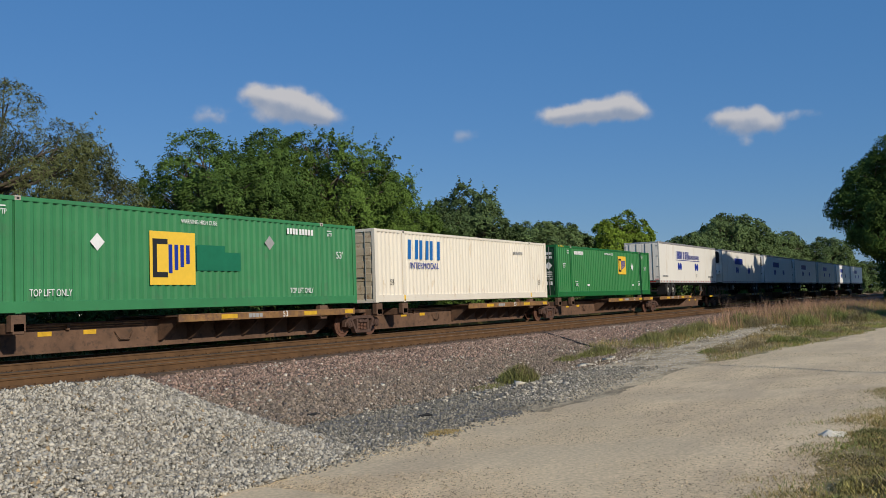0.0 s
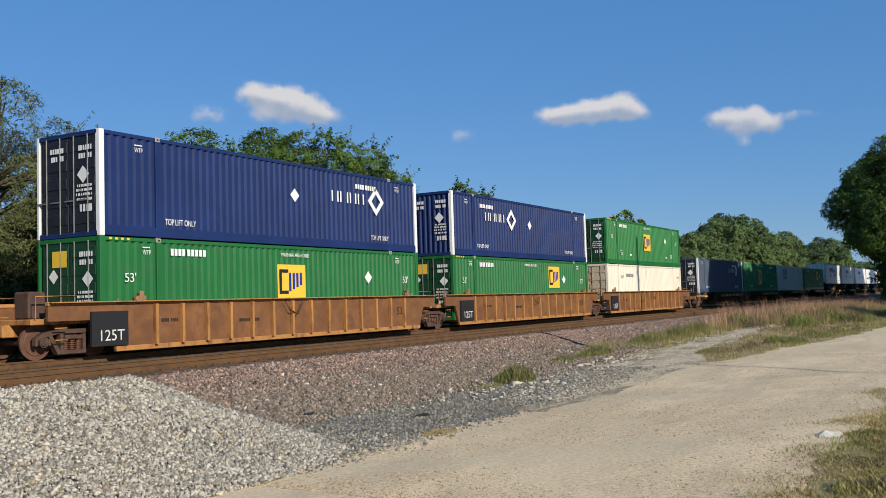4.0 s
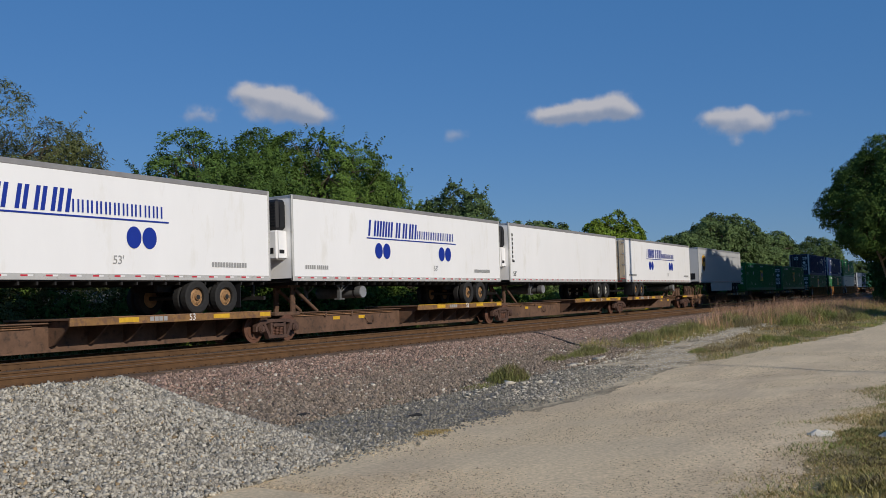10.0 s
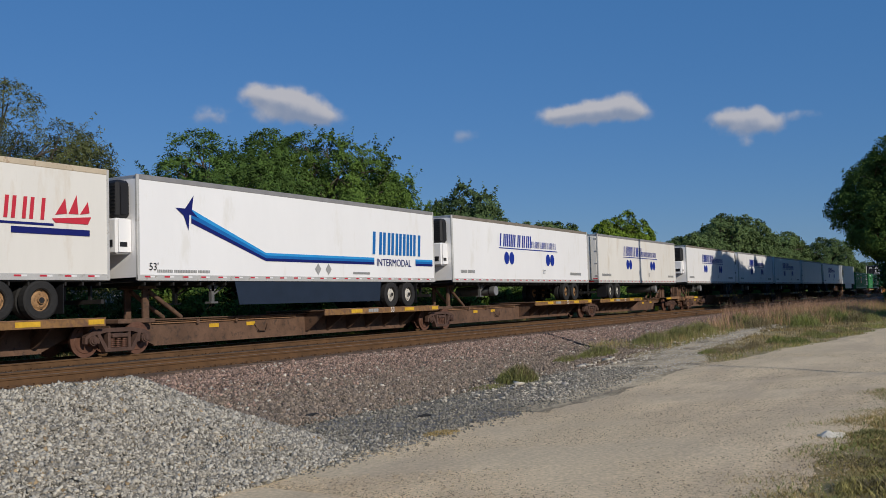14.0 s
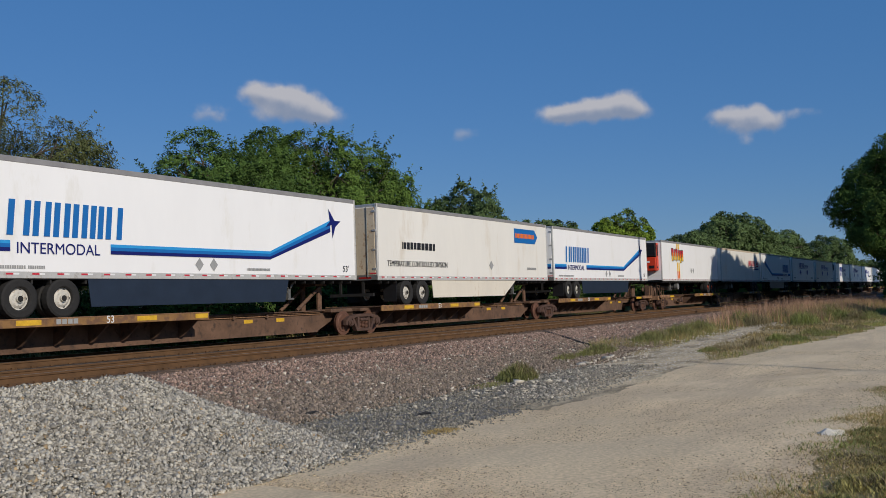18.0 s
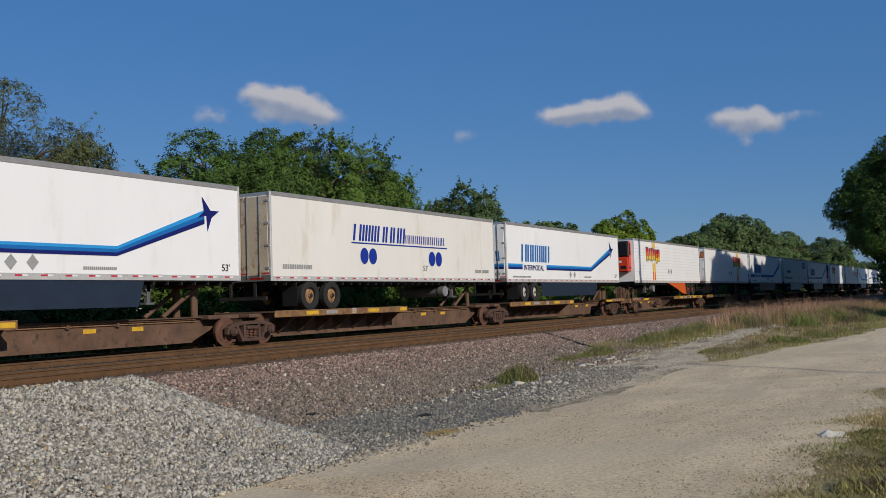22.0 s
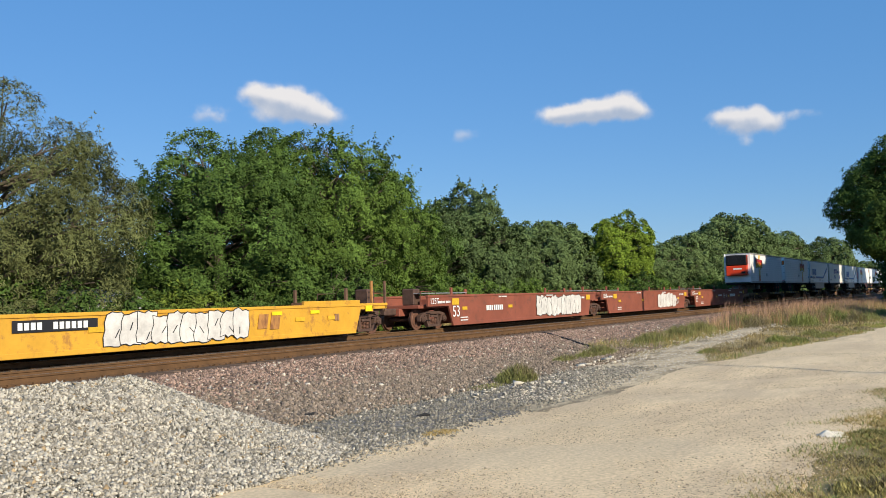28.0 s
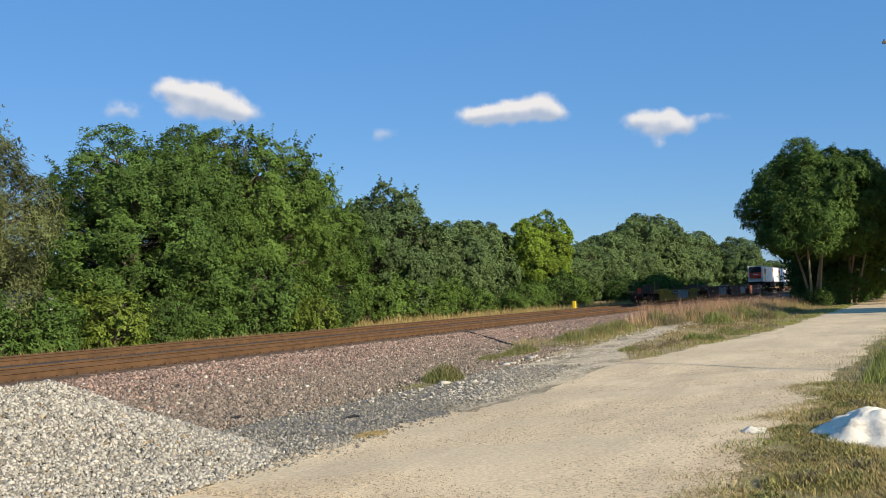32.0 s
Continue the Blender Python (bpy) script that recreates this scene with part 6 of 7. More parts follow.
M_WEED = mat("weedy_green_blades", (0.21, 0.215, 0.065), 0.75, var=0.35, scale=1, bump=0, per_island=0.3)


def leaves(rng, clumps, count, size, droop=0.0, slim=0.5):
    """Leaf blades in flat sprays about clumps (x, y, z, radius, and the way each one faces): arrays of vertices and triangles."""
    c = np.array(clumps)
    w = c[:, 3] ** 1.6
    k = rng.choice(len(c), count, p=w / w.sum())
    face = c[k, 4:7]
    d = rng.normal(size=(count, 3))
    d -= face * ((d * face).sum(1, keepdims=True) * 0.55)
    d /= np.linalg.norm(d, axis=1, keepdims=True)
    off = d * (c[k, 3] * rng.uniform(0, 1.15, count) ** 0.6)[:, None]
    r2 = (off ** 2).sum(1)
    off[:, 2] -= droop * (r2 / c[k, 3] + rng.uniform(0, 0.9, count) ** 3 * c[k, 3])
    p = c[k, :3] + off
    n = face * 0.9 + rng.normal(scale=0.5, size=(count, 3)) + np.array([0, 0, 0.25])
    n /= np.linalg.norm(n, axis=1, keepdims=True)
    t = np.cross(n, rng.normal(size=(count, 3)))
    t[:, 2] -= droop
    t -= n * (t * n).sum(1, keepdims=True)
    t /= np.linalg.norm(t, axis=1, keepdims=True) + 1e-9
    b = np.cross(n, t)
    s = (size * rng.uniform(0.6, 1.35, count))[:, None]
    v = np.stack([p - t * s - b * s * slim, p - t * s + b * s * slim, p + t * s], 1).reshape(-1, 3)
    return v, np.arange(count * 3).reshape(-1, 3)


def crown_clumps(rng, rx, ry, z0, z1, n, lobe, subs, r, sprigs=0.5, low=0.8, droop=0.2, bare=0.55):
    """Boughs spread over an uneven crown with hollows between them, each bough covered in small sprays on its outer side, and thin shoots that stand out."""
    boughs, ph = [], rng.uniform(0, 6.28, 4)
    for tries in range(n * 40):
        if len(boughs) >= n:
            break
        h, a = rng.uniform(0, 1), rng.uniform(0, 6.28)
        w = low + (1 - low) * math.sin(h / 0.42 * math.pi / 2) if h < 0.42 else max(0.0, 1 - ((h - 0.42) / 0.58) ** 2.6) ** 0.55
        w *= 1 + 0.1 * (math.sin(2 * a + 5 * h + ph[0]) + math.sin(3 * a - 7 * h + ph[1])) - 0.06
        q = rng.uniform(0.8, 1.0) if rng.uniform() < 0.86 else rng.uniform(0.2, 0.7)
        big = lobe * rng.uniform(0.6, 1.25)
        c = np.array([(rx - lobe * 0.8) * w * q * math.cos(a), (ry - lobe * 0.8) * w * q * math.sin(a), z0 + lobe * 0.5 + (z1 - z0 - lobe) * h * (1 + 0.06 * math.sin(2 * a + ph[2])) * (0.72 + 0.28 * q)])
        if any(np.linalg.norm((c - e) * (1, 1, 1.15)) < bare * (big + f) for e, f in boughs):
            continue
        boughs.append((c, big))
    mid = z0 + 0.4 * (z1 - z0)
    out = []
    for c, big in boughs:
        away = np.array([c[0] / rx, c[1] / ry, 0.9 * (c[2] - mid) / (z1 - z0)])
        away /= np.linalg.norm(away) + 1e-6
        stretch = np.array([1.0, 1.0, rng.uniform(0.7, 1.0)])
        for i in range(max(4, int(subs * (big / lobe) ** 2))):
            d = rng.normal(size=3) + 0.75 * away + np.array([0, 0, 0.25])
            d /= np.linalg.norm(d)
            p = c + d * big * rng.uniform(0.72, 1.08) * stretch
            p[2] -= 0.55 * droop * big * (d[0] ** 2 + d[1] ** 2) * rng.uniform(0.2, 1.0)
            f = d + 0.5 * away + np.array([0, 0, 0.15])
            out.append((*p, r * rng.uniform(0.6, 1.3), *(f / np.linalg.norm(f))))
        if rng.uniform() < sprigs and c[2] > mid:
            for j in range(rng.integers(2, 5)):
                d = away * np.array([1, 1, 0.6]) + np.array([0, 0, 0.45]) + rng.normal(scale=0.4, size=3)
                d /= np.linalg.norm(d)
                m = rng.uniform(0.35, 0.95)
                for k in range(6):
                    out.append((*(c + d * (big * 0.9 + m * k / 5) + rng.normal(scale=0.03, size=3)), r * (0.55 - 0.06 * k), *d))
    return out, boughs


TREES = {}


def tree_kit(kind, seed, rx, ry, height, z0, n, lobe, subs, r, count, size, leaf, droop=0.0, slim=0.5, trunk=0.28, stems=1, sprigs=0.5, low=0.8, bare=0.55):
    rng = np.random.default_rng(seed)
    o = thing("tree", "tree", "tree")
    cl, boughs = crown_clumps(rng, rx, ry, z0, height, n, lobe, subs, r, sprigs, low, droop, bare)
    wood = Shape()
    for s in range(stems):
        base = (rng.uniform(-0.4, 0.4) * (stems > 1) * 2, rng.uniform(-0.4, 0.4) * (stems > 1) * 2, -0.4)
        lean = rng.uniform(-1.0, 1.0, 2) * (1 if stems > 1 else 0.25)
        pts = [Vector(base) + Vector((lean[0] * k, lean[1] * k, 0.4 + k * height * 0.22)) if k else Vector(base) for k in range(4)]
        wood.tube(pts, [trunk, trunk * 0.85, trunk * 0.6, trunk * 0.3], 9)
        for c, big in boughs[s::stems]:
            c = Vector(c)
            a = pts[1].lerp(pts[3], min(1, max(0, (c.z - pts[1].z) / (pts[3].z - pts[1].z) - 0.3)))
            m = a.lerp(c, 0.5) + Vector((0, 0, 0.1 * (c - a).length * rng.uniform(-0.3, 0.6)))
            wood.tube([a, m, c], [trunk * 0.3, trunk * 0.18, 0.025], 5)
            for j in range(3):
                e = Vector(rng.normal(size=3)).normalized() * big * 0.85
                wood.tube([m.lerp(c, 0.5), c + e], [trunk * 0.1, 0.012], 4)
    part("trunk", wood, M_BARKPALE if stems > 3 else M_BARK, o)
    v, q = leaves(rng, cl, count, size, droop=droop, slim=slim)
    part("crown", mesh_np("crown", v, q, leaf), None, o)
    TREES[kind] = o
    return o


def ground_at(x, y):
    return float(ground_z(x, y))


PLACED = set()


def plant(kind, x, y, label, turn=0.0, k=1.0, kz=None, name="tree", group=""):
    src = TREES[kind]
    m = pose(x, y, ground_at(x, y), 0, 0, turn)
    if kind in PLACED:
        ob = copy_thing(src, m)
    else:
        ob = src
        ob.matrix_basis = m
        PLACED.add(kind)
    ob.scale = (k, k, kz or k)
    ob.name = name
    return tagged(ob, label, "bush" if name == "bush" else "tree", group)


tree_kit("locust", 1, 5.3, 4.8, 9.9, 0.2, 90, 1.2, 46, 0.28, 105000, 0.085, M_LEAF_DARK, 0.35, 0.42, 0.3, sprigs=0.8, bare=0.62)
tree_kit("locust_b", 2, 5.2, 4.8, 10.5, 0.2, 90, 1.2, 46, 0.28, 105000, 0.085, M_LEAF, 0.35, 0.42, 0.28, sprigs=0.8, bare=0.62)
tree_kit("willow", 3, 5.9, 5.4, 9.9, 0.2, 110, 1.2, 60, 0.34, 160000, 0.085, M_LEAF_GREY, 0.8, 0.26, 0.35, sprigs=0.3, low=0.9, bare=0.45)
tree_kit("maple", 4, 4.0, 3.7, 8.9, 0.3, 110, 0.85, 32, 0.26, 70000, 0.09, M_LEAF_MAPLE, 0.1, 0.6, 0.25, sprigs=0.35, bare=0.48)
tree_kit("round", 5, 4.0, 4.0, 9.5, 0.3, 170, 0.75, 30, 0.26, 64000, 0.105, M_LEAF_YEL, 0.1, 0.6, 0.25, sprigs=0.1, low=0.85, bare=0.42)
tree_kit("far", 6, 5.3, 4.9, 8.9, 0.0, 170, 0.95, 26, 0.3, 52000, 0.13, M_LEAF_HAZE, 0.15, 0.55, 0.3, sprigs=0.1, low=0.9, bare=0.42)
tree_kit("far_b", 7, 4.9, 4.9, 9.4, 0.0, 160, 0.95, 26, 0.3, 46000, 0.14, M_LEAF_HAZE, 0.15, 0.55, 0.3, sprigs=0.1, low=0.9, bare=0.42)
tree_kit("back", 16, 5.0, 4.6, 9.0, 0.0, 60, 1.3, 12, 0.5, 5000, 0.36, M_LEAF_DARK, 0.15, 0.6, 0.3, sprigs=0, low=0.9)
tree_kit("roadside", 8, 5.9, 5.0, 11.3, 4.0, 105, 1.2, 42, 0.32, 120000, 0.11, M_LEAF_DARK, 0.45, 0.36, 0.1, 4, sprigs=0.25, low=0.7, bare=0.5)
tree_kit("roadside_far", 18, 6.2, 5.6, 12.2, 4.4, 70, 1.6, 20, 0.55, 24000, 0.4, M_LEAF_DARK, 0.5, 0.4, 0.26, 2, sprigs=0.2, bare=0.48)
tree_kit("bush", 9, 1.9, 1.6, 2.7, 0.0, 40, 0.48, 16, 0.17, 6000, 0.085, M_LEAF, 0.15, 0.5, 0.05, sprigs=0.5, bare=0.45)
tree_kit("bush_b", 10, 1.7, 1.5, 2.2, 0.0, 34, 0.42, 16, 0.17, 5000, 0.085, M_LEAF_BUSH, 0.15, 0.5, 0.05, sprigs=0.5, bare=0.45)
tree_kit("bush_d", 11, 2.0, 1.7, 3.2, 0.0, 42, 0.52, 16, 0.18, 6000, 0.097, M_LEAF_DARK, 0.3, 0.42, 0.05, sprigs=0.5, bare=0.45)

LOC = "dark green locust tree with feathery drooping twigs"
plant("locust", 33.2, 32.0, LOC, 10, 1.07, 0.96)
plant("locust_b", 41.2, 32.0, "full green locust tree with an uneven top", 50, 1.06, 1.06)
plant("locust", 37.2, 33.0, LOC, 200, 1.02, 1.05)
plant("locust_b", 47.0, 32.6, "green locust tree sloping down at its side", 160, 0.98)
plant("locust", 50.8, 33.5, LOC, 300, 0.84)
plant("willow", 21.6, 32.0, "large grey-green willow with fine hanging leaves", 0, 1.0, 1.0)
plant("willow", 11.5, 33.5, "large grey-green willow with fine hanging leaves", 120, 1.0)
plant("willow", 27.0, 35.0, "low grey-green willow beside the taller trees", 60, 0.56)
plant("maple", 60.4, 33.0, "maple with pale green leaves and a pointed top", 20, 1.06)
plant("maple", 66.0, 34.0, "maple with pale green leaves", 140, 0.76)
plant("maple", 55.2, 33.0, "maple half hidden among the locust trees", 250, 0.86)
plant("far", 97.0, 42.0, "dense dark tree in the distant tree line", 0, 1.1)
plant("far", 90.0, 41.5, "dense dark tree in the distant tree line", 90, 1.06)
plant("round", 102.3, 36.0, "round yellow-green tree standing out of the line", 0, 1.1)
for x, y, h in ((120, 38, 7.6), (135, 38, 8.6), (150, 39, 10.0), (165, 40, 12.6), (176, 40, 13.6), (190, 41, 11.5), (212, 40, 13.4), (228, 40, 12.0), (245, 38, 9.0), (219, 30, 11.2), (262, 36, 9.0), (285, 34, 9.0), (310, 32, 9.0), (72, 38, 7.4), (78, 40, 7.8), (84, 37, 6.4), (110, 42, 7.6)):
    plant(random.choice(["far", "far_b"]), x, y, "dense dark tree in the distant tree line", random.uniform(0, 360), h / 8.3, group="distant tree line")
for i in range(24):
    plant("back", 4 + i * 6 + random.uniform(-2, 2), 44 + random.uniform(-2, 3), "dark tree behind the front row of trees", random.uniform(0, 360), random.uniform(0.5, 0.62), group="trees behind the front row")
plant("roadside", 79.4, 5.0, "large dark roadside tree with several bare pale stems", 0, 1.12, 1.13)
plant("roadside", 86.0, 3.4, "large dark roadside tree with several bare pale stems", 140, 1.12, 1.12)
for i, (x, y, k) in enumerate(((91, 3.2, 1.05), (102, 4.0, 1.1), (113, 4.8, 1.15), (125, 5.5, 1.15), (139, 6.0, 1.2), (97, 3.6, 1.1), (107, 4.3, 1.1), (119, 5.2, 1.15), (132, 5, 1.2), (147, 4.5, 1.2), (164, 4, 1.2), (184, 3, 1.2), (207, 1, 1.2), (58, -8.0, 0.85), (77, -7.8, 0.85), (87, -8.4, 0.85), (97, -8.8, 0.85), (109, -9.5, 0.85), (122, -10.0, 0.85), (165, -9.0, 0.8), (156, -4.5, 0.9), (160, 1.0, 0.95), (172, -3.0, 1.2))):
    plant("roadside_far", x, y, "large dark tree in the row along the road", 77 * i, k, 1.5 * k * 1.2 if y < -6 and 70 < x < 130 else min(k * 1.15, 0.09 + 0.0098 * x), group="roadside trees")
for x, y, k in ((78.5, 5.2, 0.5), (80.5, 4.0, 0.6), (77.6, 4.4, 0.45), (84, 2.9, 0.9), (89, 2.9, 1.3), (94, 2.4, 1.2), (99, 2.0, 1.3), (106, 1.6, 1.3), (149, -4.6, 1.3), (149.5, -1.8, 1.4), (149, 0.8, 1.3), (103, 7.0, 1.5), (108, 7.2, 1.6), (113, 7.3, 1.5), (118, 7.4, 1.7), (124, 7.6, 1.6), (130, 7.4, 1.7), (137, 7.2, 1.7), (144, 7.0, 1.8), (152, 6.5, 1.8), (98, 6.6, 1.2)):
    plant("bush_d" if x < 82 or y > 6 else "bush", x, y, "green bush at the foot of the roadside trees", x * 40, k, name="bush", group="roadside bushes")
for i in range(54):
    x = 11 + i * 1.6 + random.uniform(-0.8, 0.8)
    low_ = 22 < x < 27.4
    plant(random.choice(["bush", "bush", "bush_d", "bush_d", "bush_b"] if x < 48 else ["bush", "bush", "bush_d"]), x, random.uniform(27.4, 30.4) + (2.2 if x > 48 else 0) if not low_ else 27.9, "leafy bush at the foot of the tree line", random.uniform(0, 360), random.uniform(0.5, 1.2) * (0.78 if low_ else 1), name="bush", group="undergrowth")
for i in range(12):
    x = 96 + i * 7 + random.uniform(-2, 2)
    plant(random.choice(["bush", "bush_d"]), x, random.uniform(28, 33), "leafy bush at the foot of the tree line", random.uniform(0, 360), random.uniform(0.8, 1.4), name="bush", group="undergrowth")


def grass_mesh(name, pts, h, w, material, seed, lean=0.35):
    """Thin tapered blades standing at the points."""
    rng = np.random.default_rng(seed)
    p = np.asarray(pts, float)
    n = len(p)
    a = rng.uniform(0, 2 * math.pi, n)
    hh = h * rng.uniform(0.3, 1.3, n) * (0.8 + 0.4 * wave(p[:, 0], p[:, 1], 1.3, seed) + 0.2 * wave(p[:, 0], p[:, 1], 4.1, seed))
    d = np.stack([np.cos(a), np.sin(a), 0 * a], 1)
    side = np.stack([-np.sin(a), np.cos(a), 0 * a], 1) * (w * rng.uniform(0.7, 1.3, n))[:, None]
    bend = d * (hh * lean * rng.uniform(0.2, 1.2, n))[:, None]
    up = np.array([0, 0, 1.0]) * hh[:, None]
    v = np.stack([p - side, p + side, p + side * 0.6 + up * 0.55 + bend * 0.35, p - side * 0.6 + up * 0.55 + bend * 0.35, p + up + bend], 1)
    k = np.arange(n)[:, None] * 5
    tri = np.concatenate([k + [0, 1, 2], k + [0, 2, 3], k + [3, 2, 4]], 0)
    return mesh_np(name, v.reshape(-1, 3), tri, material)


def scatter(rng, n, x0, x1, y0, y1, patch=0.0, seed=0.0, s=0.9):
    x, y = rng.uniform(x0, x1, n), rng.uniform(y0, y1, n)
    if patch > -1:
        keep = wave(x, y, s, seed) + 0.4 * wave(x, y, s * 3.1, seed + 2) > patch
        x, y = x[keep], y[keep]
    return np.stack([x, y, ground_z(x, y) - 0.01], 1)


rng = np.random.default_rng(77)



def pile_z(x, y):
    """The heap of clean stone beside the road: a ridge with a rounded end."""
    d = np.sqrt((np.maximum(x - 7.3, 0) / 2.35) ** 2 + ((y - PILE_Y) / 2.55) ** 2)
    return 1.04 * np.maximum(0, np.sqrt((1 - np.minimum(d, 1)) ** 2 + 0.012) - 0.11 - 0.1 * (d < 0)) + 0.03 * wave(x, y, 2.3, 4.0) * (d < 0.95)


def heap_z(x, y):
    return ground_z(x, y) + np.maximum(pile_z(x, y), -0.02)


ICO_V = np.array([(-1, 1.618, 0), (1, 1.618, 0), (-1, -1.618, 0), (1, -1.618, 0), (0, -1, 1.618), (0, 1, 1.618), (0, -1, -1.618), (0, 1, -1.618), (1.618, 0, -1), (1.618, 0, 1), (-1.618, 0, -1), (-1.618, 0, 1)]) / 1.9
ICO_F = np.array([(0, 11, 5), (0, 5, 1), (0, 1, 7), (0, 7, 10), (0, 10, 11), (1, 5, 9), (5, 11, 4), (11, 10, 2), (10, 7, 6), (7, 1, 8), (3, 9, 4), (3, 4, 2), (3, 2, 6), (3, 6, 8), (3, 8, 9), (4, 9, 5), (2, 4, 11), (6, 2, 10), (8, 6, 7), (9, 8, 1)])
OCT_V = np.array([(1, 0, 0), (-1, 0, 0), (0, 1, 0), (0, -1, 0), (0, 0, 1), (0, 0, -1)], float)
OCT_F = np.array([(0, 2, 4), (2, 1, 4), (1, 3, 4), (3, 0, 4), (2, 0, 5), (1, 2, 5), (3, 1, 5), (0, 3, 5)])


CHIP_V = np.array([(x, y, z) for x in (-0.75, 0.75) for y in (-0.75, 0.75) for z in (-0.6, 0.6)])
CHIP_F = np.array([(0, 1, 3), (0, 3, 2), (4, 6, 7), (4, 7, 5), (0, 4, 5), (0, 5, 1), (2, 3, 7), (2, 7, 6), (0, 2, 6), (0, 6, 4), (1, 5, 7), (1, 7, 3)])


def stones(name, pts, size, material, rng, fine=True, sink=0.3, tilt=0.6, flat_=1.0):
    """Angular stones lying at the points."""
    bv, bf = (CHIP_V, CHIP_F) if fine else (OCT_V, OCT_F)
    n = len(pts)
    k = len(bv)
    v = bv[None] * rng.uniform(0.55, 1.35, (n, k, 1)) * rng.uniform(0.55, 1.3, (n, 1, 3)) + rng.normal(scale=0.12, size=(n, k, 3))
    v = v * np.array([1, 1, flat_])
    a, b = rng.uniform(0, 6.28, n), rng.uniform(-tilt, tilt, n)
    ca, sa, cb, sb = np.cos(a), np.sin(a), np.cos(b), np.sin(b)
    z = np.zeros(n)
    rot = np.stack([np.stack([ca, -sa * cb, sa * sb], 1), np.stack([sa, ca * cb, -ca * sb], 1), np.stack([z, sb, cb], 1)], 1)
    v = np.einsum("nij,nkj->nki", rot, v)
    s = size * rng.uniform(0.55, 1.0, n) ** 1.0 * rng.choice([0.6, 0.8, 1, 1, 1.35], n)
    v = v * s[:, None, None] + np.asarray(pts)[:, None, :] + np.array([0, 0, 1.0]) * (s * (0.6 - sink))[:, None, None]
    f = (np.arange(n) * k)[:, None, None] + bf[None]
    return mesh_np(name, v.reshape(-1, 3), f.reshape(-1, 3), material)


def uneven(pts, s, seed, lo=0.0):
    """Thins a scatter to clumps of several sizes."""
    w = wave(pts[:, 0], pts[:, 1], s, seed) + 0.7 * wave(pts[:, 0], pts[:, 1], s * 2.7, seed + 1)
    return pts[rng.uniform(0, 1, len(pts)) < smooth01(lo - 0.5, lo + 0.5, w)]


def spread(rng, n, x0, x1, y0, y1, zf, near=0.0):
    """Points on a surface, denser towards low x if near is over 0."""
    u = rng.uniform(0, 1, n)
    x = x0 + (x1 - x0) * u ** (1 + near)
    y = rng.uniform(y0, y1, n)
    return np.stack([x, y, zf(x, y)], 1)


M_PILE = mat("clean_limestone_ballast", (0.372, 0.34, 0.278), 0.9, var=0.16, scale=14, bump=0, per_island=0.6)
M_PILEBROWN = mat("rust_tan_limestone", (0.33, 0.24, 0.135), 0.9, var=0.2, scale=12, bump=0, per_island=0.5)
# Core sheet painted dark, standing in for shade between the heap's stones.
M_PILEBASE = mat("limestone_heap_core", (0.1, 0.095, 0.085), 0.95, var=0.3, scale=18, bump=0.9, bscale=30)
M_STONE_RED = mat("red_grey_stones", (0.29, 0.195, 0.145), 0.9, var=0.15, scale=9, bump=0, per_island=0.65)
M_STONE_MIX = mat("brown_grey_stones", (0.24, 0.185, 0.135), 0.9, var=0.15, scale=9, bump=0, per_island=0.55)
M_STONE_GREY = mat("dark_grey_stones", (0.225, 0.203, 0.158), 0.9, var=0.15, scale=9, bump=0, per_island=0.55)
M_STONE_PALE = mat("pale_stones", (0.54, 0.48, 0.385), 0.9, var=0.12, scale=9, bump=0.3, per_island=0.25)
M_STONE_ROAD = mat("road_pebbles", (0.44, 0.35, 0.23), 0.9, var=0.15, scale=9, bump=0, per_island=0.6)
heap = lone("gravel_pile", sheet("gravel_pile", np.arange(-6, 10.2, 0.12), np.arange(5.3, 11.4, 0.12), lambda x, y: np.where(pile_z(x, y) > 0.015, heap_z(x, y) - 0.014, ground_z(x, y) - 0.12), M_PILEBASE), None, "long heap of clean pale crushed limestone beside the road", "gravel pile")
pts = spread(rng, 125000, 2.6, 9.9, 5.2, 8.75, heap_z)
pts = pts[pts[:, 0] > 0.62 * pts[:, 1] - 0.3]
edge = pile_z(pts[:, 0], pts[:, 1])
pts = pts[(edge > 0.02) | (rng.uniform(0, 1, len(pts)) < 0.14 * (pts[:, 1] > 5.9))]
pts[:, 2] += rng.uniform(-0.022, 0.014, len(pts))
tan_ = rng.uniform(0, 1, len(pts)) < 0.02 + 0.12 * smooth01(0.5, 1.1, wave(pts[:, 0], pts[:, 1], 2.4, 9.0) + 0.5 * wave(pts[:, 0], pts[:, 1], 6.5, 2.0))
tagged(part("loose_gravel", stones("loose_gravel", pts[~tan_], 0.0265, M_PILE, rng, False, tilt=1.5, flat_=0.85), None, heap), kind="stuff")
tagged(part("tan_gravel", stones("tan_gravel", pts[tan_], 0.027, M_PILEBROWN, rng, False, tilt=1.5, flat_=0.85), None, heap), kind="stuff")
p = np.concatenate([spread(rng, 62000, 7, 36, 8.7, 15.3, ground_z, 0.5), spread(rng, 17000, 36, 84, 10.0, 15.3, ground_z, 0.3)])
u = rng.uniform(0, 1, len(p))
mixed = u > smooth01(9.6, 14.4, p[:, 1])
p[:, 2] += 0.026
lone("ballast_stones", stones("ballast_stones", p[~mixed], 0.038, M_STONE_RED, rng, False), None, "loose purplish red ballast stones", "stones", "stuff")
low_ = np.concatenate([p[mixed & (p[:, 0] < 30)], spread(rng, 15000, 7, 24, 8.2, 11.6, ground_z, 0.5) + [0, 0, 0.022]])
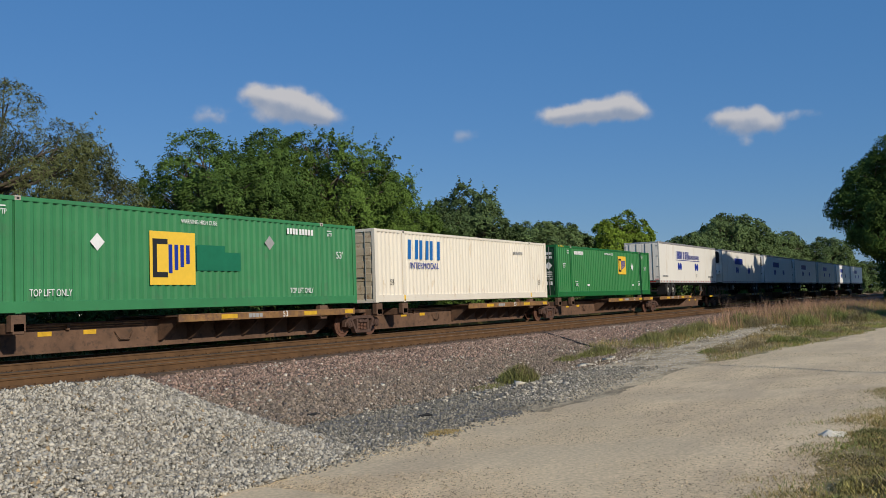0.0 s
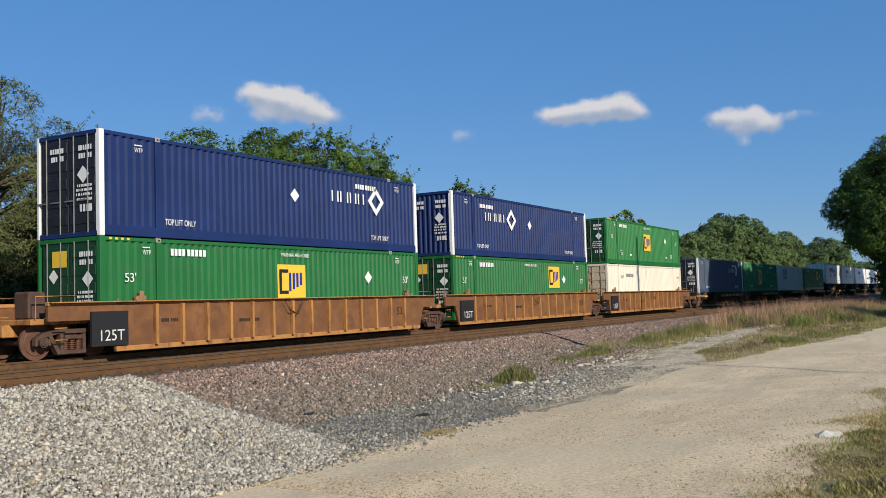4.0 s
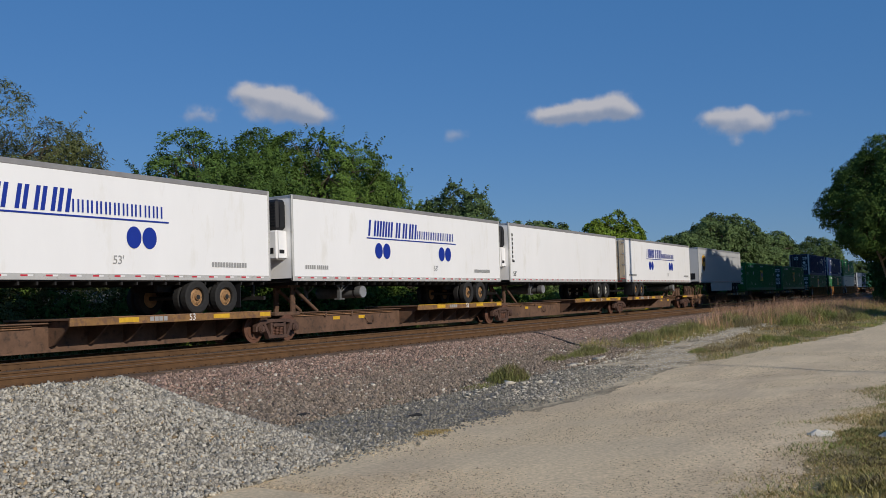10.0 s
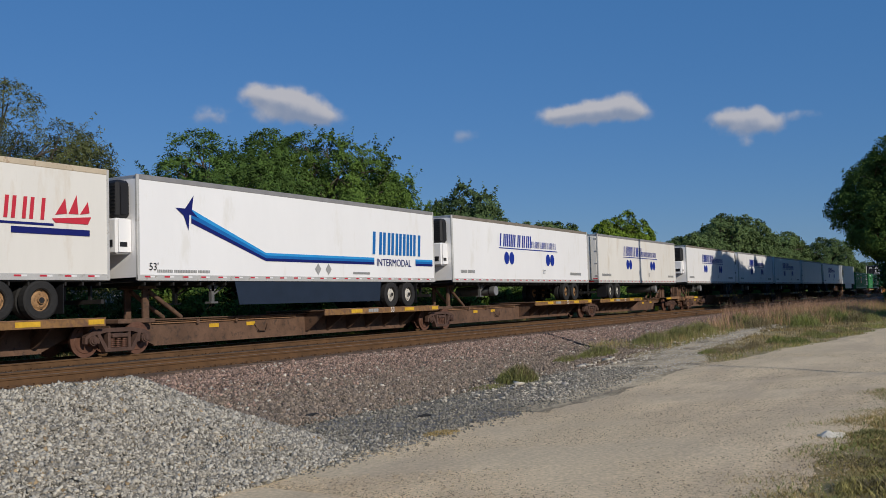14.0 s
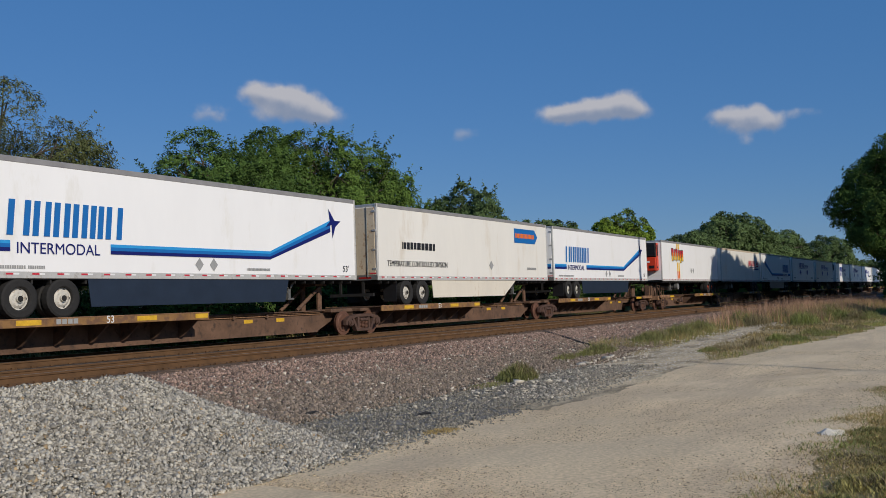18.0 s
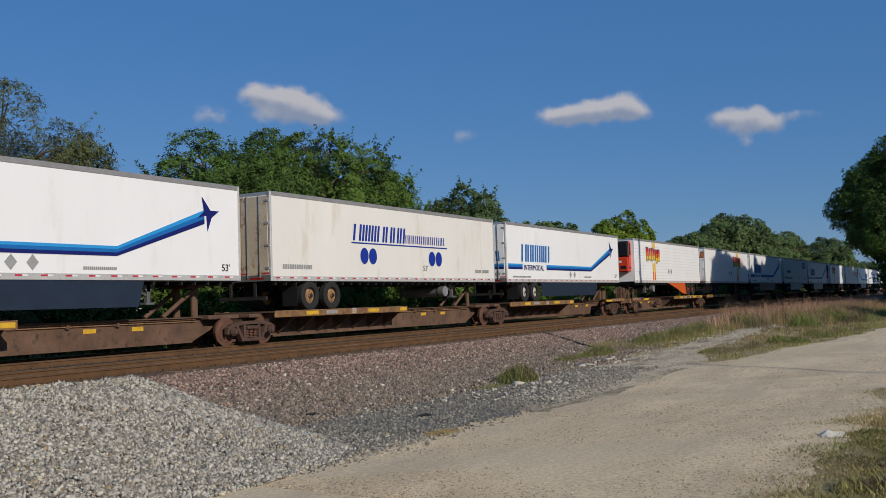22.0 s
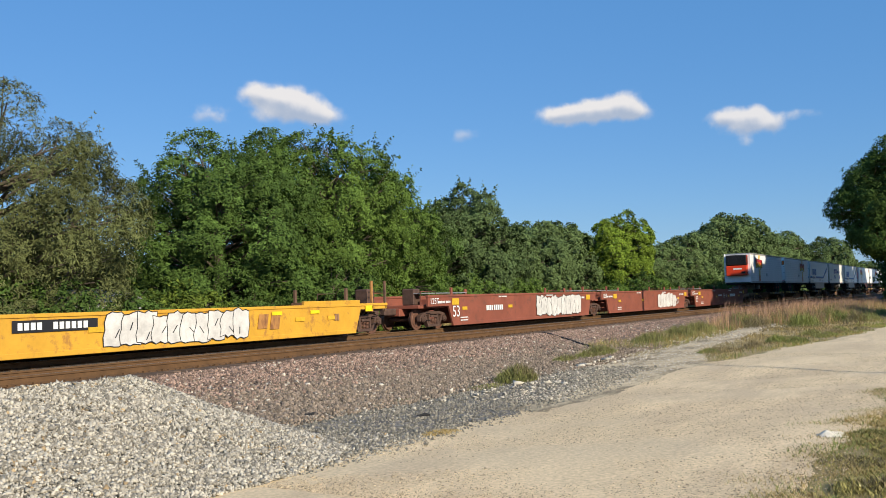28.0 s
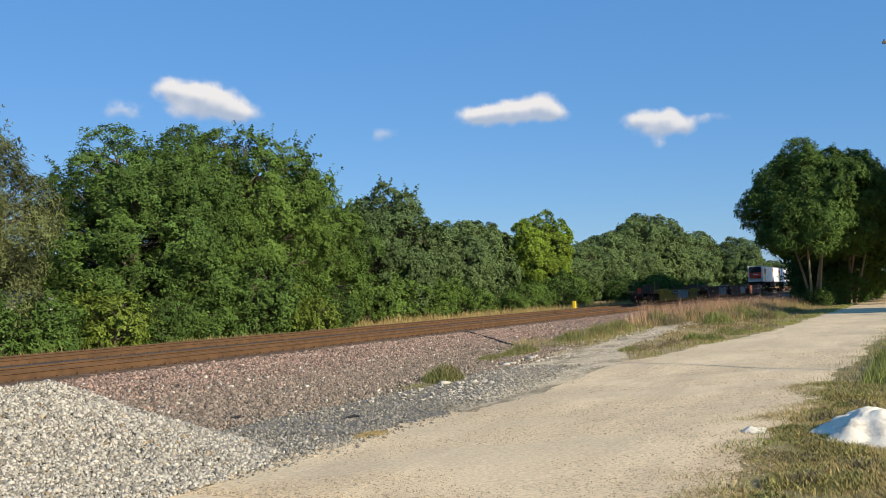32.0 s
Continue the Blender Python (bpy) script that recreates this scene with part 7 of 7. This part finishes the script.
lone("mixed_stones", stones("mixed_stones", low_, 0.036, M_STONE_MIX, rng, False), None, "brown and grey stones at the foot of the ballast", "stones", "stuff")
p = spread(rng, 2000, 7, 44, 7.6, 15.2, ground_z, 0.6)
lone("pale_stones", stones("pale_stones", p + [0, 0, 0.03], 0.034, M_STONE_PALE, rng, True), None, "pale stones strewn over the ballast", "stones", "stuff")
p = spread(rng, 46000, 7.2, 21, 5.7, 12.4, ground_z, 0.4)
p = p[rng.uniform(0, 1, len(p)) < smooth01(5.6, 6.4, p[:, 1] - 1.1 * smooth01(15, 24, p[:, 0])) * (1 - 0.9 * smooth01(9.0, 12.0, p[:, 1]))]
lone("grey_stones", stones("grey_stones", p + [0, 0, 0.012], 0.024, M_STONE_GREY, rng, False), None, "fine dark grey gravel stones", "stones", "stuff")
p = np.concatenate([uneven(spread(rng, 52000, 6.6, 26, 1.2, 6.3, ground_z, 0.7), 0.9, 2.2, -0.1), spread(rng, 9000, 12, 34, 5.6, 9.2, ground_z)])
lone("road_pebbles", stones("road_pebbles", p + [0, 0, 0.011], 0.0105, M_STONE_ROAD, rng, False, flat_=0.7), None, "small loose pebbles on the road", "stones", "stuff")
p = spread(rng, 9000, 14, 44, 6.0, 9.8, ground_z, 0.6)
p = p[(p[:, 1] > path_lo(p[:, 0]) - 0.3) & (p[:, 1] < path_hi(p[:, 0]) + 0.7)]
lone("path_rubble", stones("path_rubble", p + [0, 0, 0.012], 0.026, M_STONE_PALE, rng, False, flat_=0.6), None, "pale limestone rubble along the path", "stones", "stuff")
big_white = [(13.4 + rng.uniform(0, 4.2), 7.0 + rng.uniform(0, 1.0)) for _ in range(75)] + [(20.5 + rng.uniform(0, 3), 8.0 + rng.uniform(0, 0.7)) for _ in range(40)]
for i, (x, y) in enumerate(big_white):
    lone("stone", stones("stone", [(x, y, float(ground_z(x, y)) + 0.02)], (0.022, 0.03, 0.04, 0.05, 0.085)[i * 7 % 5] * rng.uniform(0.7, 1.2), M_STONE_PALE, rng, tilt=0.35, flat_=0.45), None, "chunk of white limestone on dark gravel", "stone", group="white stones by the ballast")

# ---- heap of white lime and small things on the verge ----
M_LIME = mat("chalky_white_lime", (0.78, 0.7, 0.56), 0.9, var=0.1, scale=3.5, col2=(0.5, 0.45, 0.36), spot=0.3, spot_scale=5, bump=0.4, bscale=16)


def lump(name, x, y, r, h, seed, label):
    """A heap with a broken, lumpy skin."""
    n = np.random.default_rng(seed)
    rings, seg = 24, 60
    peaks = [(n.uniform(-0.55, 0.55), n.uniform(-0.5, 0.5), n.uniform(0.5, 1.0), n.uniform(0.16, 0.34)) for _ in range(9)]
    v, f = [], []
    for i in range(rings):
        t = i / (rings - 1)
        for j in range(seg):
            a = 2 * math.pi * j / seg
            q = t * (1 + 0.22 * noise.noise((1.6 * math.cos(a), 1.6 * math.sin(a), seed)))
            ux, uy = q * math.cos(a), 0.8 * q * math.sin(a)
            px, py = x + r * ux, y + r * uy
            zz = 0.45 * (1 - t ** 1.3) + sum(0.6 * e * max(0, 1 - math.hypot(ux - cx, uy - cy) / w * 0.6) ** 1.3 for cx, cy, e, w in peaks) / 2.2 * (1 - t ** 3)
            zz += 0.12 * noise.noise((px * 6, py * 6, seed)) * (1 - t ** 4) + 0.06 * noise.noise((px * 17, py * 17, seed))
            v.append((px, py, float(ground_z(px, py)) + (h * zz if i < rings - 1 else -0.06)))
    for i in range(rings - 1):
        f += [(i * seg + j, (i + 1) * seg + j, (i + 1) * seg + (j + 1) % seg, i * seg + (j + 1) % seg) for j in range(seg)]
    return lone(name, Shape().add(v, f, True), M_LIME, label, "lime heap", group="white heaps on the verge")


lump("lime_mound", 11.25, 0.3, 0.95, 0.42, 3, "lumpy heap of chalky white lime on the verge")
lump("lime_mound", 11.5, -0.4, 0.9, 0.55, 5, "lumpy heap of chalky white lime on the verge")
lump("lime_mound", 11.1, 0.45, 0.45, 0.26, 8, "small lump of white lime beside a heap")
lump("lime_mound", 11.35, 1.6, 0.24, 0.085, 9, "small patch of white lime at the road edge")
lone("stone", stones("stone", [(13.3, 0.85, float(ground_z(13.3, 0.85)))], 0.05, M_STONE_PALE, rng), None, "pinkish white stone in dry grass", "stone")
M_RUBBER = mat("black_rubber_scrap", (0.015, 0.015, 0.016), 0.8, var=0.2, scale=9)
lone("rubber_scrap", Shape().tube([(11.32, 7.09, -0.42), (11.42, 7.02, -0.405), (11.5, 6.99, -0.42)], [0.012, 0.024, 0.014], 7), M_RUBBER, "short black scrap of rubber on grey gravel", "scrap")
lone("rubber_scrap", Shape().tube([(10.82, 8.74, -0.41), (10.95, 8.66, -0.395), (11.05, 8.65, -0.41)], [0.012, 0.024, 0.014], 7), M_RUBBER, "short black scrap of rubber on grey gravel", "scrap")
cz = lambda x, y: float(ground_z(x, y)) + 0.055
lone("cable", Shape().tube([(27.2, 10.7, cz(27.2, 10.7)), (28.6, 11.7, cz(28.6, 11.7)), (30.4, 12.9, cz(30.4, 12.9)), (32.4, 14.3, cz(32.4, 14.3)), (34.2, 15.4, cz(34.2, 15.4))], 0.035, 7), M_RUBBER, "black cable lying up the ballast to the rails", "cable")
M_YPLASTIC = mat("yellow_plastic", (0.75, 0.52, 0.03), 0.45, var=0.08, scale=3)
mk = thing("marker_post", "short yellow marker post beside the far track", "marker post", pose(80.0, 25.2, -0.3))
part("post", Shape().box(-0.14, 0.14, -0.14, 0.14, 0, 0.72, 0.03), M_YPLASTIC, mk)
part("cap", Shape().box(-0.16, 0.16, -0.16, 0.16, 0.72, 0.8, 0.03), M_YPLASTIC, mk)
M_POLE = mat("weathered_pole_wood", (0.16, 0.12, 0.085), 0.9, var=0.25, scale=2, bump=0.6, bscale=20, stretch=(1, 1, 0.2))
for x, y, h in ((52.7, -0.95, 16.6), (90.0, -4.5, 13.0)):
    po = thing("utility_pole", "weathered wooden utility pole beside the road", "utility pole", pose(x, y, -0.45), "utility poles")
    part("pole", Shape().tube([(0, 0, -0.5), (0, 0, h * 0.5), (0, 0, h)], [0.2 if h > 8 else 0.09, 0.18 if h > 8 else 0.08, 0.15 if h > 8 else 0.07], 12), M_POLE, po)
    h -= 2.2 if h > 15 else 0
    arm = part("crossarm", Shape().box(-0.06, 0.06, -0.6, 0.6, h - 0.5, h - 0.38, 0.01), M_POLE, po)
    for k in (-0.5, 0.5):
        part("insulator", Shape().cyl((0, k, h - 0.38), 2, 0.04, 0.12, 10, 0.025), M_DARKMETAL, arm)
lone("sign_post", Shape().tube([(18.95, -0.75, -1.0), (18.95, -0.75, 1.0), (18.95, -0.75, 3.05)], [0.055, 0.055, 0.05], 10), M_POLE, "plain weathered post on the grass verge", "post")
sh = thing("shed", "low white shed half hidden by bushes", "shed", pose(24.6, 31.2, -0.2))
part("wall", Shape().box(-1.7, 2.0, -1.6, 1.5, 0, 1.75, 0.02), M_WHITE, sh)
part("roof", Shape().prism([(-1.8, 1.75), (1.7, 1.75), (0, 2.3)], 0, -1.9, 2.2), M_ALU, sh)

# ---- grass ----
M_BROWNWEED = mat("brown_green_weed", (0.2, 0.16, 0.08), 0.8, var=0.3, scale=0.8, bump=0, per_island=0.35)
def blades(name, pts, h, w, material, seed, label, lean=0.35):
    lone(name, grass_mesh(name, pts, h, w, material, seed, lean), None, label, "grass", "stuff")


v1 = scatter(rng, 150000, 7.2, 17, -1.4, 2.6, -2, 1.0, 1.3)
inner = road_right(v1[:, 0]) - 0.1 + 0.5 * wave(v1[:, 0], v1[:, 1], 2.2, 3.0) - v1[:, 1]
v1 = v1[rng.uniform(0, 1, len(v1)) < smooth01(-0.4, 0.35, inner) * (0.25 + 0.75 * smooth01(-0.5, 0.1, wave(v1[:, 0], v1[:, 1], 3.1, 6.0)))]
blades("dry_verge_grass", np.concatenate([v1[::2], v1[1::4]]), 0.055, 0.005, M_DRYGRASS, 1, "short dry tan grass on the verge", 1.8)
blades("green_verge_grass", v1[3::4], 0.062, 0.005, M_GRASS, 2, "short green grass on the verge", 1.5)
v2 = scatter(rng, 90000, 15, 62, -2.5, 1.9, -2, 2.0, 0.8)
inner = road_right(v2[:, 0]) - 0.1 + 0.4 * wave(v2[:, 0], v2[:, 1], 1.4, 3.0) - v2[:, 1]
v2 = v2[rng.uniform(0, 1, len(v2)) < smooth01(-0.3, 0.9, inner)]
blades("dry_verge_grass", v2[::2], 0.08, 0.005, M_DRYGRASS, 3, "dry tan grass further along the verge", 1.0)
blades("green_verge_grass", v2[1::2], 0.09, 0.005, M_GRASS, 4, "fresh green grass further along the verge", 0.9)
v3 = scatter(rng, 42000, 16.5, 34, -2.5, 0.6, -0.3, 5.0, 0.7)
v3 = v3[v3[:, 1] < road_right(v3[:, 0]) - 0.9]
blades("tall_weeds", v3, 0.3, 0.007, M_GRASS, 5, "tall green weeds beside the road", 0.55)


# above the path: low tufts, then tall red grass
ga = uneven(scatter(rng, 60000, 27, 80, 8.2, 12.6, -2), 0.9, 1.5, -0.1)
ga = ga[(ga[:, 1] > path_hi(ga[:, 0]) + 0.1) & (ga[:, 1] < 10.9 + 1.7 * smooth01(40, 55, ga[:, 0]))]
t_ = rng.uniform(0, 1, len(ga)) < smooth01(37, 47, ga[:, 0])
blades("low_tufts", ga[~t_][::2], 0.26, 0.008, M_WEED, 13, "weedy tufts at the foot of the ballast", 0.9)
blades("low_dry_tufts", ga[~t_][1::2], 0.3, 0.006, M_DRYGRASS, 23, "dry tufts at the foot of the ballast", 0.7)
blades("tall_red_grass", ga[t_][::3], 0.95, 0.009, M_REDGRASS, 7, "tall reddish seeding grass between road and railway", 0.6)
blades("tall_dry_grass", ga[t_][1::5], 0.6, 0.01, M_DRYGRASS, 6, "tall tan grass between road and railway", 0.45)
blades("tall_green_grass", ga[t_][3::4], 0.4, 0.011, M_GRASS, 12, "tall weedy green grass between road and railway", 0.6)
# between the path and the road
gb = uneven(scatter(rng, 110000, 21, 82, 2.4, 9.6, -2), 0.8, 2.5, -0.25)
out_ = gb[:, 1] - road_left(gb[:, 0])
top_ = np.where(gb[:, 0] < 46, path_lo(gb[:, 0]) - 0.05, 9.8)
gb = gb[(out_ > 0.05 + 0.25 * wave(gb[:, 0], gb[:, 1], 1.7, 4.0)) & (gb[:, 1] < top_)]
out_ = gb[:, 1] - road_left(gb[:, 0])
fringe = rng.uniform(0, 1, len(gb)) < 1 - smooth01(0.6, 1.2 + 1.0 * smooth01(36, 48, gb[:, 0]), out_)
tall = ~fringe & (rng.uniform(0, 1, len(gb)) < smooth01(42, 54, gb[:, 0]) * smooth01(2.0, 4.2, out_))
mid_ = ~fringe & ~tall
blades("roadside_grass", gb[fringe][::3], 0.13, 0.008, M_GRASS, 8, "bright green grass along the road edge", 0.8)
lush_ = gb[fringe][1::3]
blades("roadside_grass", lush_[lush_[:, 0] > 38], 0.12, 0.008, M_LUSH, 18, "bright yellow-green grass along the road edge", 0.8)
blades("verge_grass", lush_[lush_[:, 0] <= 38], 0.1, 0.008, M_VERGE, 17, "low olive grass along the road edge", 0.9)
blades("roadside_dry_grass", gb[fringe][2::3], 0.12, 0.007, M_DRYGRASS, 9, "dry grass along the road edge", 0.9)
blades("brown_weeds", gb[mid_][::2], 0.15, 0.008, M_BROWNWEED, 19, "brown-green weeds beside the path", 0.9)
blades("dry_weeds", gb[mid_][1::2], 0.13, 0.007, M_DRYGRASS, 20, "dry weeds beside the path", 0.9)
hgt = 0.3 + 0.7 * smooth01(1.2, 5.0, out_)
keep_ = tall & (rng.uniform(0, 1, len(gb)) < 0.6 * smooth01(2.5, 5.5, out_))
blades("tall_red_grass", gb[keep_], 0.85 * hgt[keep_], 0.008, M_REDGRASS, 21, "tall reddish seeding grass between road and railway", 0.4)
blades("tall_dry_grass", gb[tall][1::3], 0.75 * hgt[tall][1::3], 0.008, M_DRYGRASS, 22, "tall tan grass between road and railway", 0.8)
blades("tall_green_grass", gb[tall][2::3], 0.6 * hgt[tall][2::3], 0.01, M_GRASS, 24, "tall weedy green grass between road and railway", 0.9)
far_strip = uneven(scatter(rng, 60000, 8, 150, 25.2, 27.6, -2), 0.5, 1.0, 0.0)
band_ = uneven(scatter(rng, 26000, 46, 150, 25.6, 29.2, -2), 0.6, 4.0, -0.4)
blades("far_tan_grass", band_, 0.65, 0.016, M_DRYGRASS, 30, "tall dry tan grass below the tree line", 0.5)
blades("far_dry_grass", far_strip[::2], 0.36, 0.012, M_DRYGRASS, 10, "dry tan grass behind the tracks", 0.6)
blades("far_weeds", far_strip[1::2], 0.34, 0.014, M_WEED, 11, "green weeds behind the tracks", 0.7)


def tuft(x, y, rx, ry, h, n, material, label, lean=1.0):
    """A bushy dome of fine blades, highest in the middle."""
    a, q = rng.uniform(0, 6.28, n), np.sqrt(rng.uniform(0, 1, n)) * rng.uniform(0.75, 1.05, n)
    px, py = x + rx * q * np.cos(a), y + ry * q * np.sin(a)
    hs = np.stack([px, py, ground_z(px, py) + h * np.maximum(0, 1 - q ** 2) * rng.uniform(0, 0.75, n)], 1)
    lone("weed_tuft", grass_mesh("weed_tuft", hs, h * 0.45, 0.0055, material, n, lean), None, label, "weed", "stuff", group="weeds along the ballast")


for x, y, rx, ry, h, n in ((16.9, 8.25, 0.62, 0.4, 0.36, 3400), (15.7, 8.3, 0.7, 0.3, 0.09, 900), (24.6, 9.5, 1.5, 0.35, 0.3, 3000), (22.4, 9.5, 0.7, 0.3, 0.2, 1000), (30.6, 9.8, 1.8, 0.5, 0.4, 3600), (33.9, 9.9, 1.4, 0.5, 0.45, 2800), (37.5, 10.1, 1.6, 0.6, 0.5, 3000), (13.2, 8.6, 0.3, 0.15, 0.06, 160)):
    tuft(x, y, rx, ry, h, n, M_WEED, "low bushy weed growing in the ballast edge")
    tuft(x + 0.1, y - 0.05, rx * 0.8, ry * 0.8, h * 1.1, n // 4, M_BROWNWEED, "brown seeding weed growing in the ballast edge")
for i in range(26):
    x = rng.uniform(43, 66)
    y = rng.uniform(float(road_left(x)) + 1.6, 10.4)
    tuft(x, y, rng.uniform(0.6, 1.5), rng.uniform(0.4, 0.9), rng.uniform(0.35, 0.8), 1300, (M_GRASS, M_WEED, M_BROWNWEED)[i % 3], "bushy green weed in the tall grass", 1.2)
for i in range(14):
    x = rng.uniform(26, 44)
    tuft(x, float(road_left(x)) + rng.uniform(0.7, 1.6), rng.uniform(0.5, 1.3), rng.uniform(0.25, 0.5), rng.uniform(0.12, 0.3), 900, (M_GRASS, M_BROWNWEED, M_WEED)[i % 3], "low weed along the road edge", 1.2)
for i in range(90):
    x = 6.6 + 8.4 * rng.uniform(0, 1) ** 1.3
    y = float(road_right(x)) - 0.5 - 1.7 * rng.uniform(0, 1) ** 1.2
    rx, ry, h = rng.uniform(0.18, 0.45), rng.uniform(0.14, 0.32), rng.uniform(0.04, 0.11)
    tuft(x, y, rx, ry, h, 520, (M_VERGE, M_DRYGRASS, M_WEED, M_BROWNWEED)[i % 4], "low tangled weed on the grass verge", 1.4)
    tuft(x, y, rx * 1.2, ry * 1.2, h * 0.9, 380, M_VERGE, "low olive grass on the verge", 1.4)
tuft(10.2, 6.05, 0.42, 0.22, 0.05, 1500, M_DRYGRASS, "withered orange-tan grass patch on the gravel")

# ---- clouds, far off ----
def cloud_mat(name, seed, puffs, dens):
    """Soft rounded puffs (x, y, radius across, radius up, strength) that run together, ragged at the rim, greyer below."""
    m = bpy.data.materials.new(name)
    m.use_nodes = True
    n, l = m.node_tree.nodes, m.node_tree.links
    n.remove(n["Principled BSDF"])
    tc = n.new("ShaderNodeTexCoord")
    sep = n.new("ShaderNodeSeparateXYZ")
    l.new(tc.outputs["Object"], sep.inputs[0])

    def math_(op, a, b=0.0):
        x = n.new("ShaderNodeMath")
        x.operation = op
        for i, v in enumerate((a, b)):
            if hasattr(v, "is_output"):
                l.new(v, x.inputs[i])
            else:
                x.inputs[i].default_value = v
        return x.outputs[0]

    def nz(scale, w, detail=5):
        t = n.new("ShaderNodeTexNoise")
        t.noise_dimensions = "4D"
        t.inputs["Scale"].default_value, t.inputs["Detail"].default_value, t.inputs["W"].default_value = scale, detail, w
        l.new(tc.outputs["Object"], t.inputs["Vector"])
        return t.outputs[0]

    def ease(v, lo, hi, a=0.0, c=1.0):
        r = n.new("ShaderNodeMapRange")
        r.interpolation_type = "SMOOTHSTEP"
        r.inputs[1].default_value, r.inputs[2].default_value, r.inputs[3].default_value, r.inputs[4].default_value = lo, hi, a, c
        l.new(v, r.inputs[0])
        return r.outputs[0]

    x, y = sep.outputs[0], sep.outputs[1]
    total, shade = None, None
    for px, py, rx, ry, k in puffs:
        u, v = math_("DIVIDE", math_("SUBTRACT", x, px), rx), math_("DIVIDE", math_("SUBTRACT", y, py), ry)
        g = math_("MULTIPLY", math_("EXPONENT", math_("MULTIPLY", math_("ADD", math_("MULTIPLY", u, u), math_("MULTIPLY", v, v)), -1.0)), k)
        h = math_("MULTIPLY", g, v)
        total = g if total is None else math_("ADD", total, g)
        shade = h if shade is None else math_("ADD", shade, h)
    f = math_("ADD", math_("ADD", total, math_("MULTIPLY", shade, 0.22)), math_("MULTIPLY", math_("SUBTRACT", nz(0.034, seed, 7), 0.5), 1.25))
    em, tr, sh_ = n.new("ShaderNodeEmission"), n.new("ShaderNodeBsdfTransparent"), n.new("ShaderNodeMixShader")
    mx = n.new("ShaderNodeMix")
    mx.data_type = "RGBA"
    mx.inputs[6].default_value, mx.inputs[7].default_value = (0.36, 0.43, 0.56, 1), (0.74, 0.73, 0.74, 1)
    l.new(ease(math_("ADD", shade, math_("MULTIPLY", math_("SUBTRACT", nz(0.05, seed + 3), 0.5), 0.5)), -0.45, 0.3), mx.inputs[0])
    l.new(mx.outputs[2], em.inputs[0])
    keep = math_("MULTIPLY", ease(f, 0.1, 0.85, 0.0, dens), ease(total, 0.04, 0.28))
    l.new(keep, sh_.inputs[0])
    l.new(tr.outputs[0], sh_.inputs[1])
    l.new(em.outputs[0], sh_.inputs[2])
    l.new(sh_.outputs[0], n["Material Output"].inputs[0])
    return m


CLOUD_KINDS = (
    (0.92, ((-56, 22, 24, 17, 0.95), (-26, 14, 26, 17, 0.7), (2, 14, 28, 20, 0.95), (36, 2, 32, 20, 0.9), (64, -18, 28, 16, 0.7), (-20, -8, 44, 18, 0.5), (20, -16, 50, 16, 0.45), (-132, -14, 36, 16, 0.5))),
    (0.92, ((-70, -2, 28, 14, 0.8), (-30, 2, 36, 15, 0.95), (16, 5, 36, 17, 1.0), (54, 13, 24, 18, 0.9), (72, -4, 24, 14, 0.8), (0, -12, 60, 10, 0.4))),
    (0.88, ((-30, 8, 24, 16, 0.9), (6, 4, 26, 16, 0.85), (24, 12, 16, 14, 0.6), (44, -6, 24, 15, 0.75), (10, -14, 34, 14, 0.5), (10, -34, 20, 9, 0.3), (92, 4, 30, 10, 0.38))),
    (0.5, ((0, 0, 22, 12, 0.6),)),
)
for i, (way, kind) in enumerate((((0.7548, 0.6223, 0.2073), 0), ((0.9179, 0.3475, 0.1917), 1), ((0.9632, 0.2069, 0.1715), 2), ((0.8638, 0.4725, 0.1750), 3))):
    eye = Vector((0, 0, EYE_Z))
    c = eye + Vector(way).normalized() * 1651
    ob = new("cloud", Shape().add([(-170, -80, 0), (170, -80, 0), (170, 80, 0), (-170, 80, 0)], [(0, 1, 2, 3)]).mesh("cloud", cloud_mat("cloud_white", i * 7.3 + 2, CLOUD_KINDS[kind][1], CLOUD_KINDS[kind][0])))
    ob.matrix_basis = look(c, c + (c - eye))
    ob.visible_shadow = False
    tagged(ob, "small white fair-weather cloud in a blue sky", "cloud", "fair-weather clouds", "structure")

# ---- the run of the train ----
def motions():
    """The whole train runs along the far track."""
    for ob, u, y, z in MOVERS:
        walk(ob, [(t, pose(u + SPEED * t + GAIN * t * t, y, z)) for t in (0, 8, 16, 24, 32)])


motions()
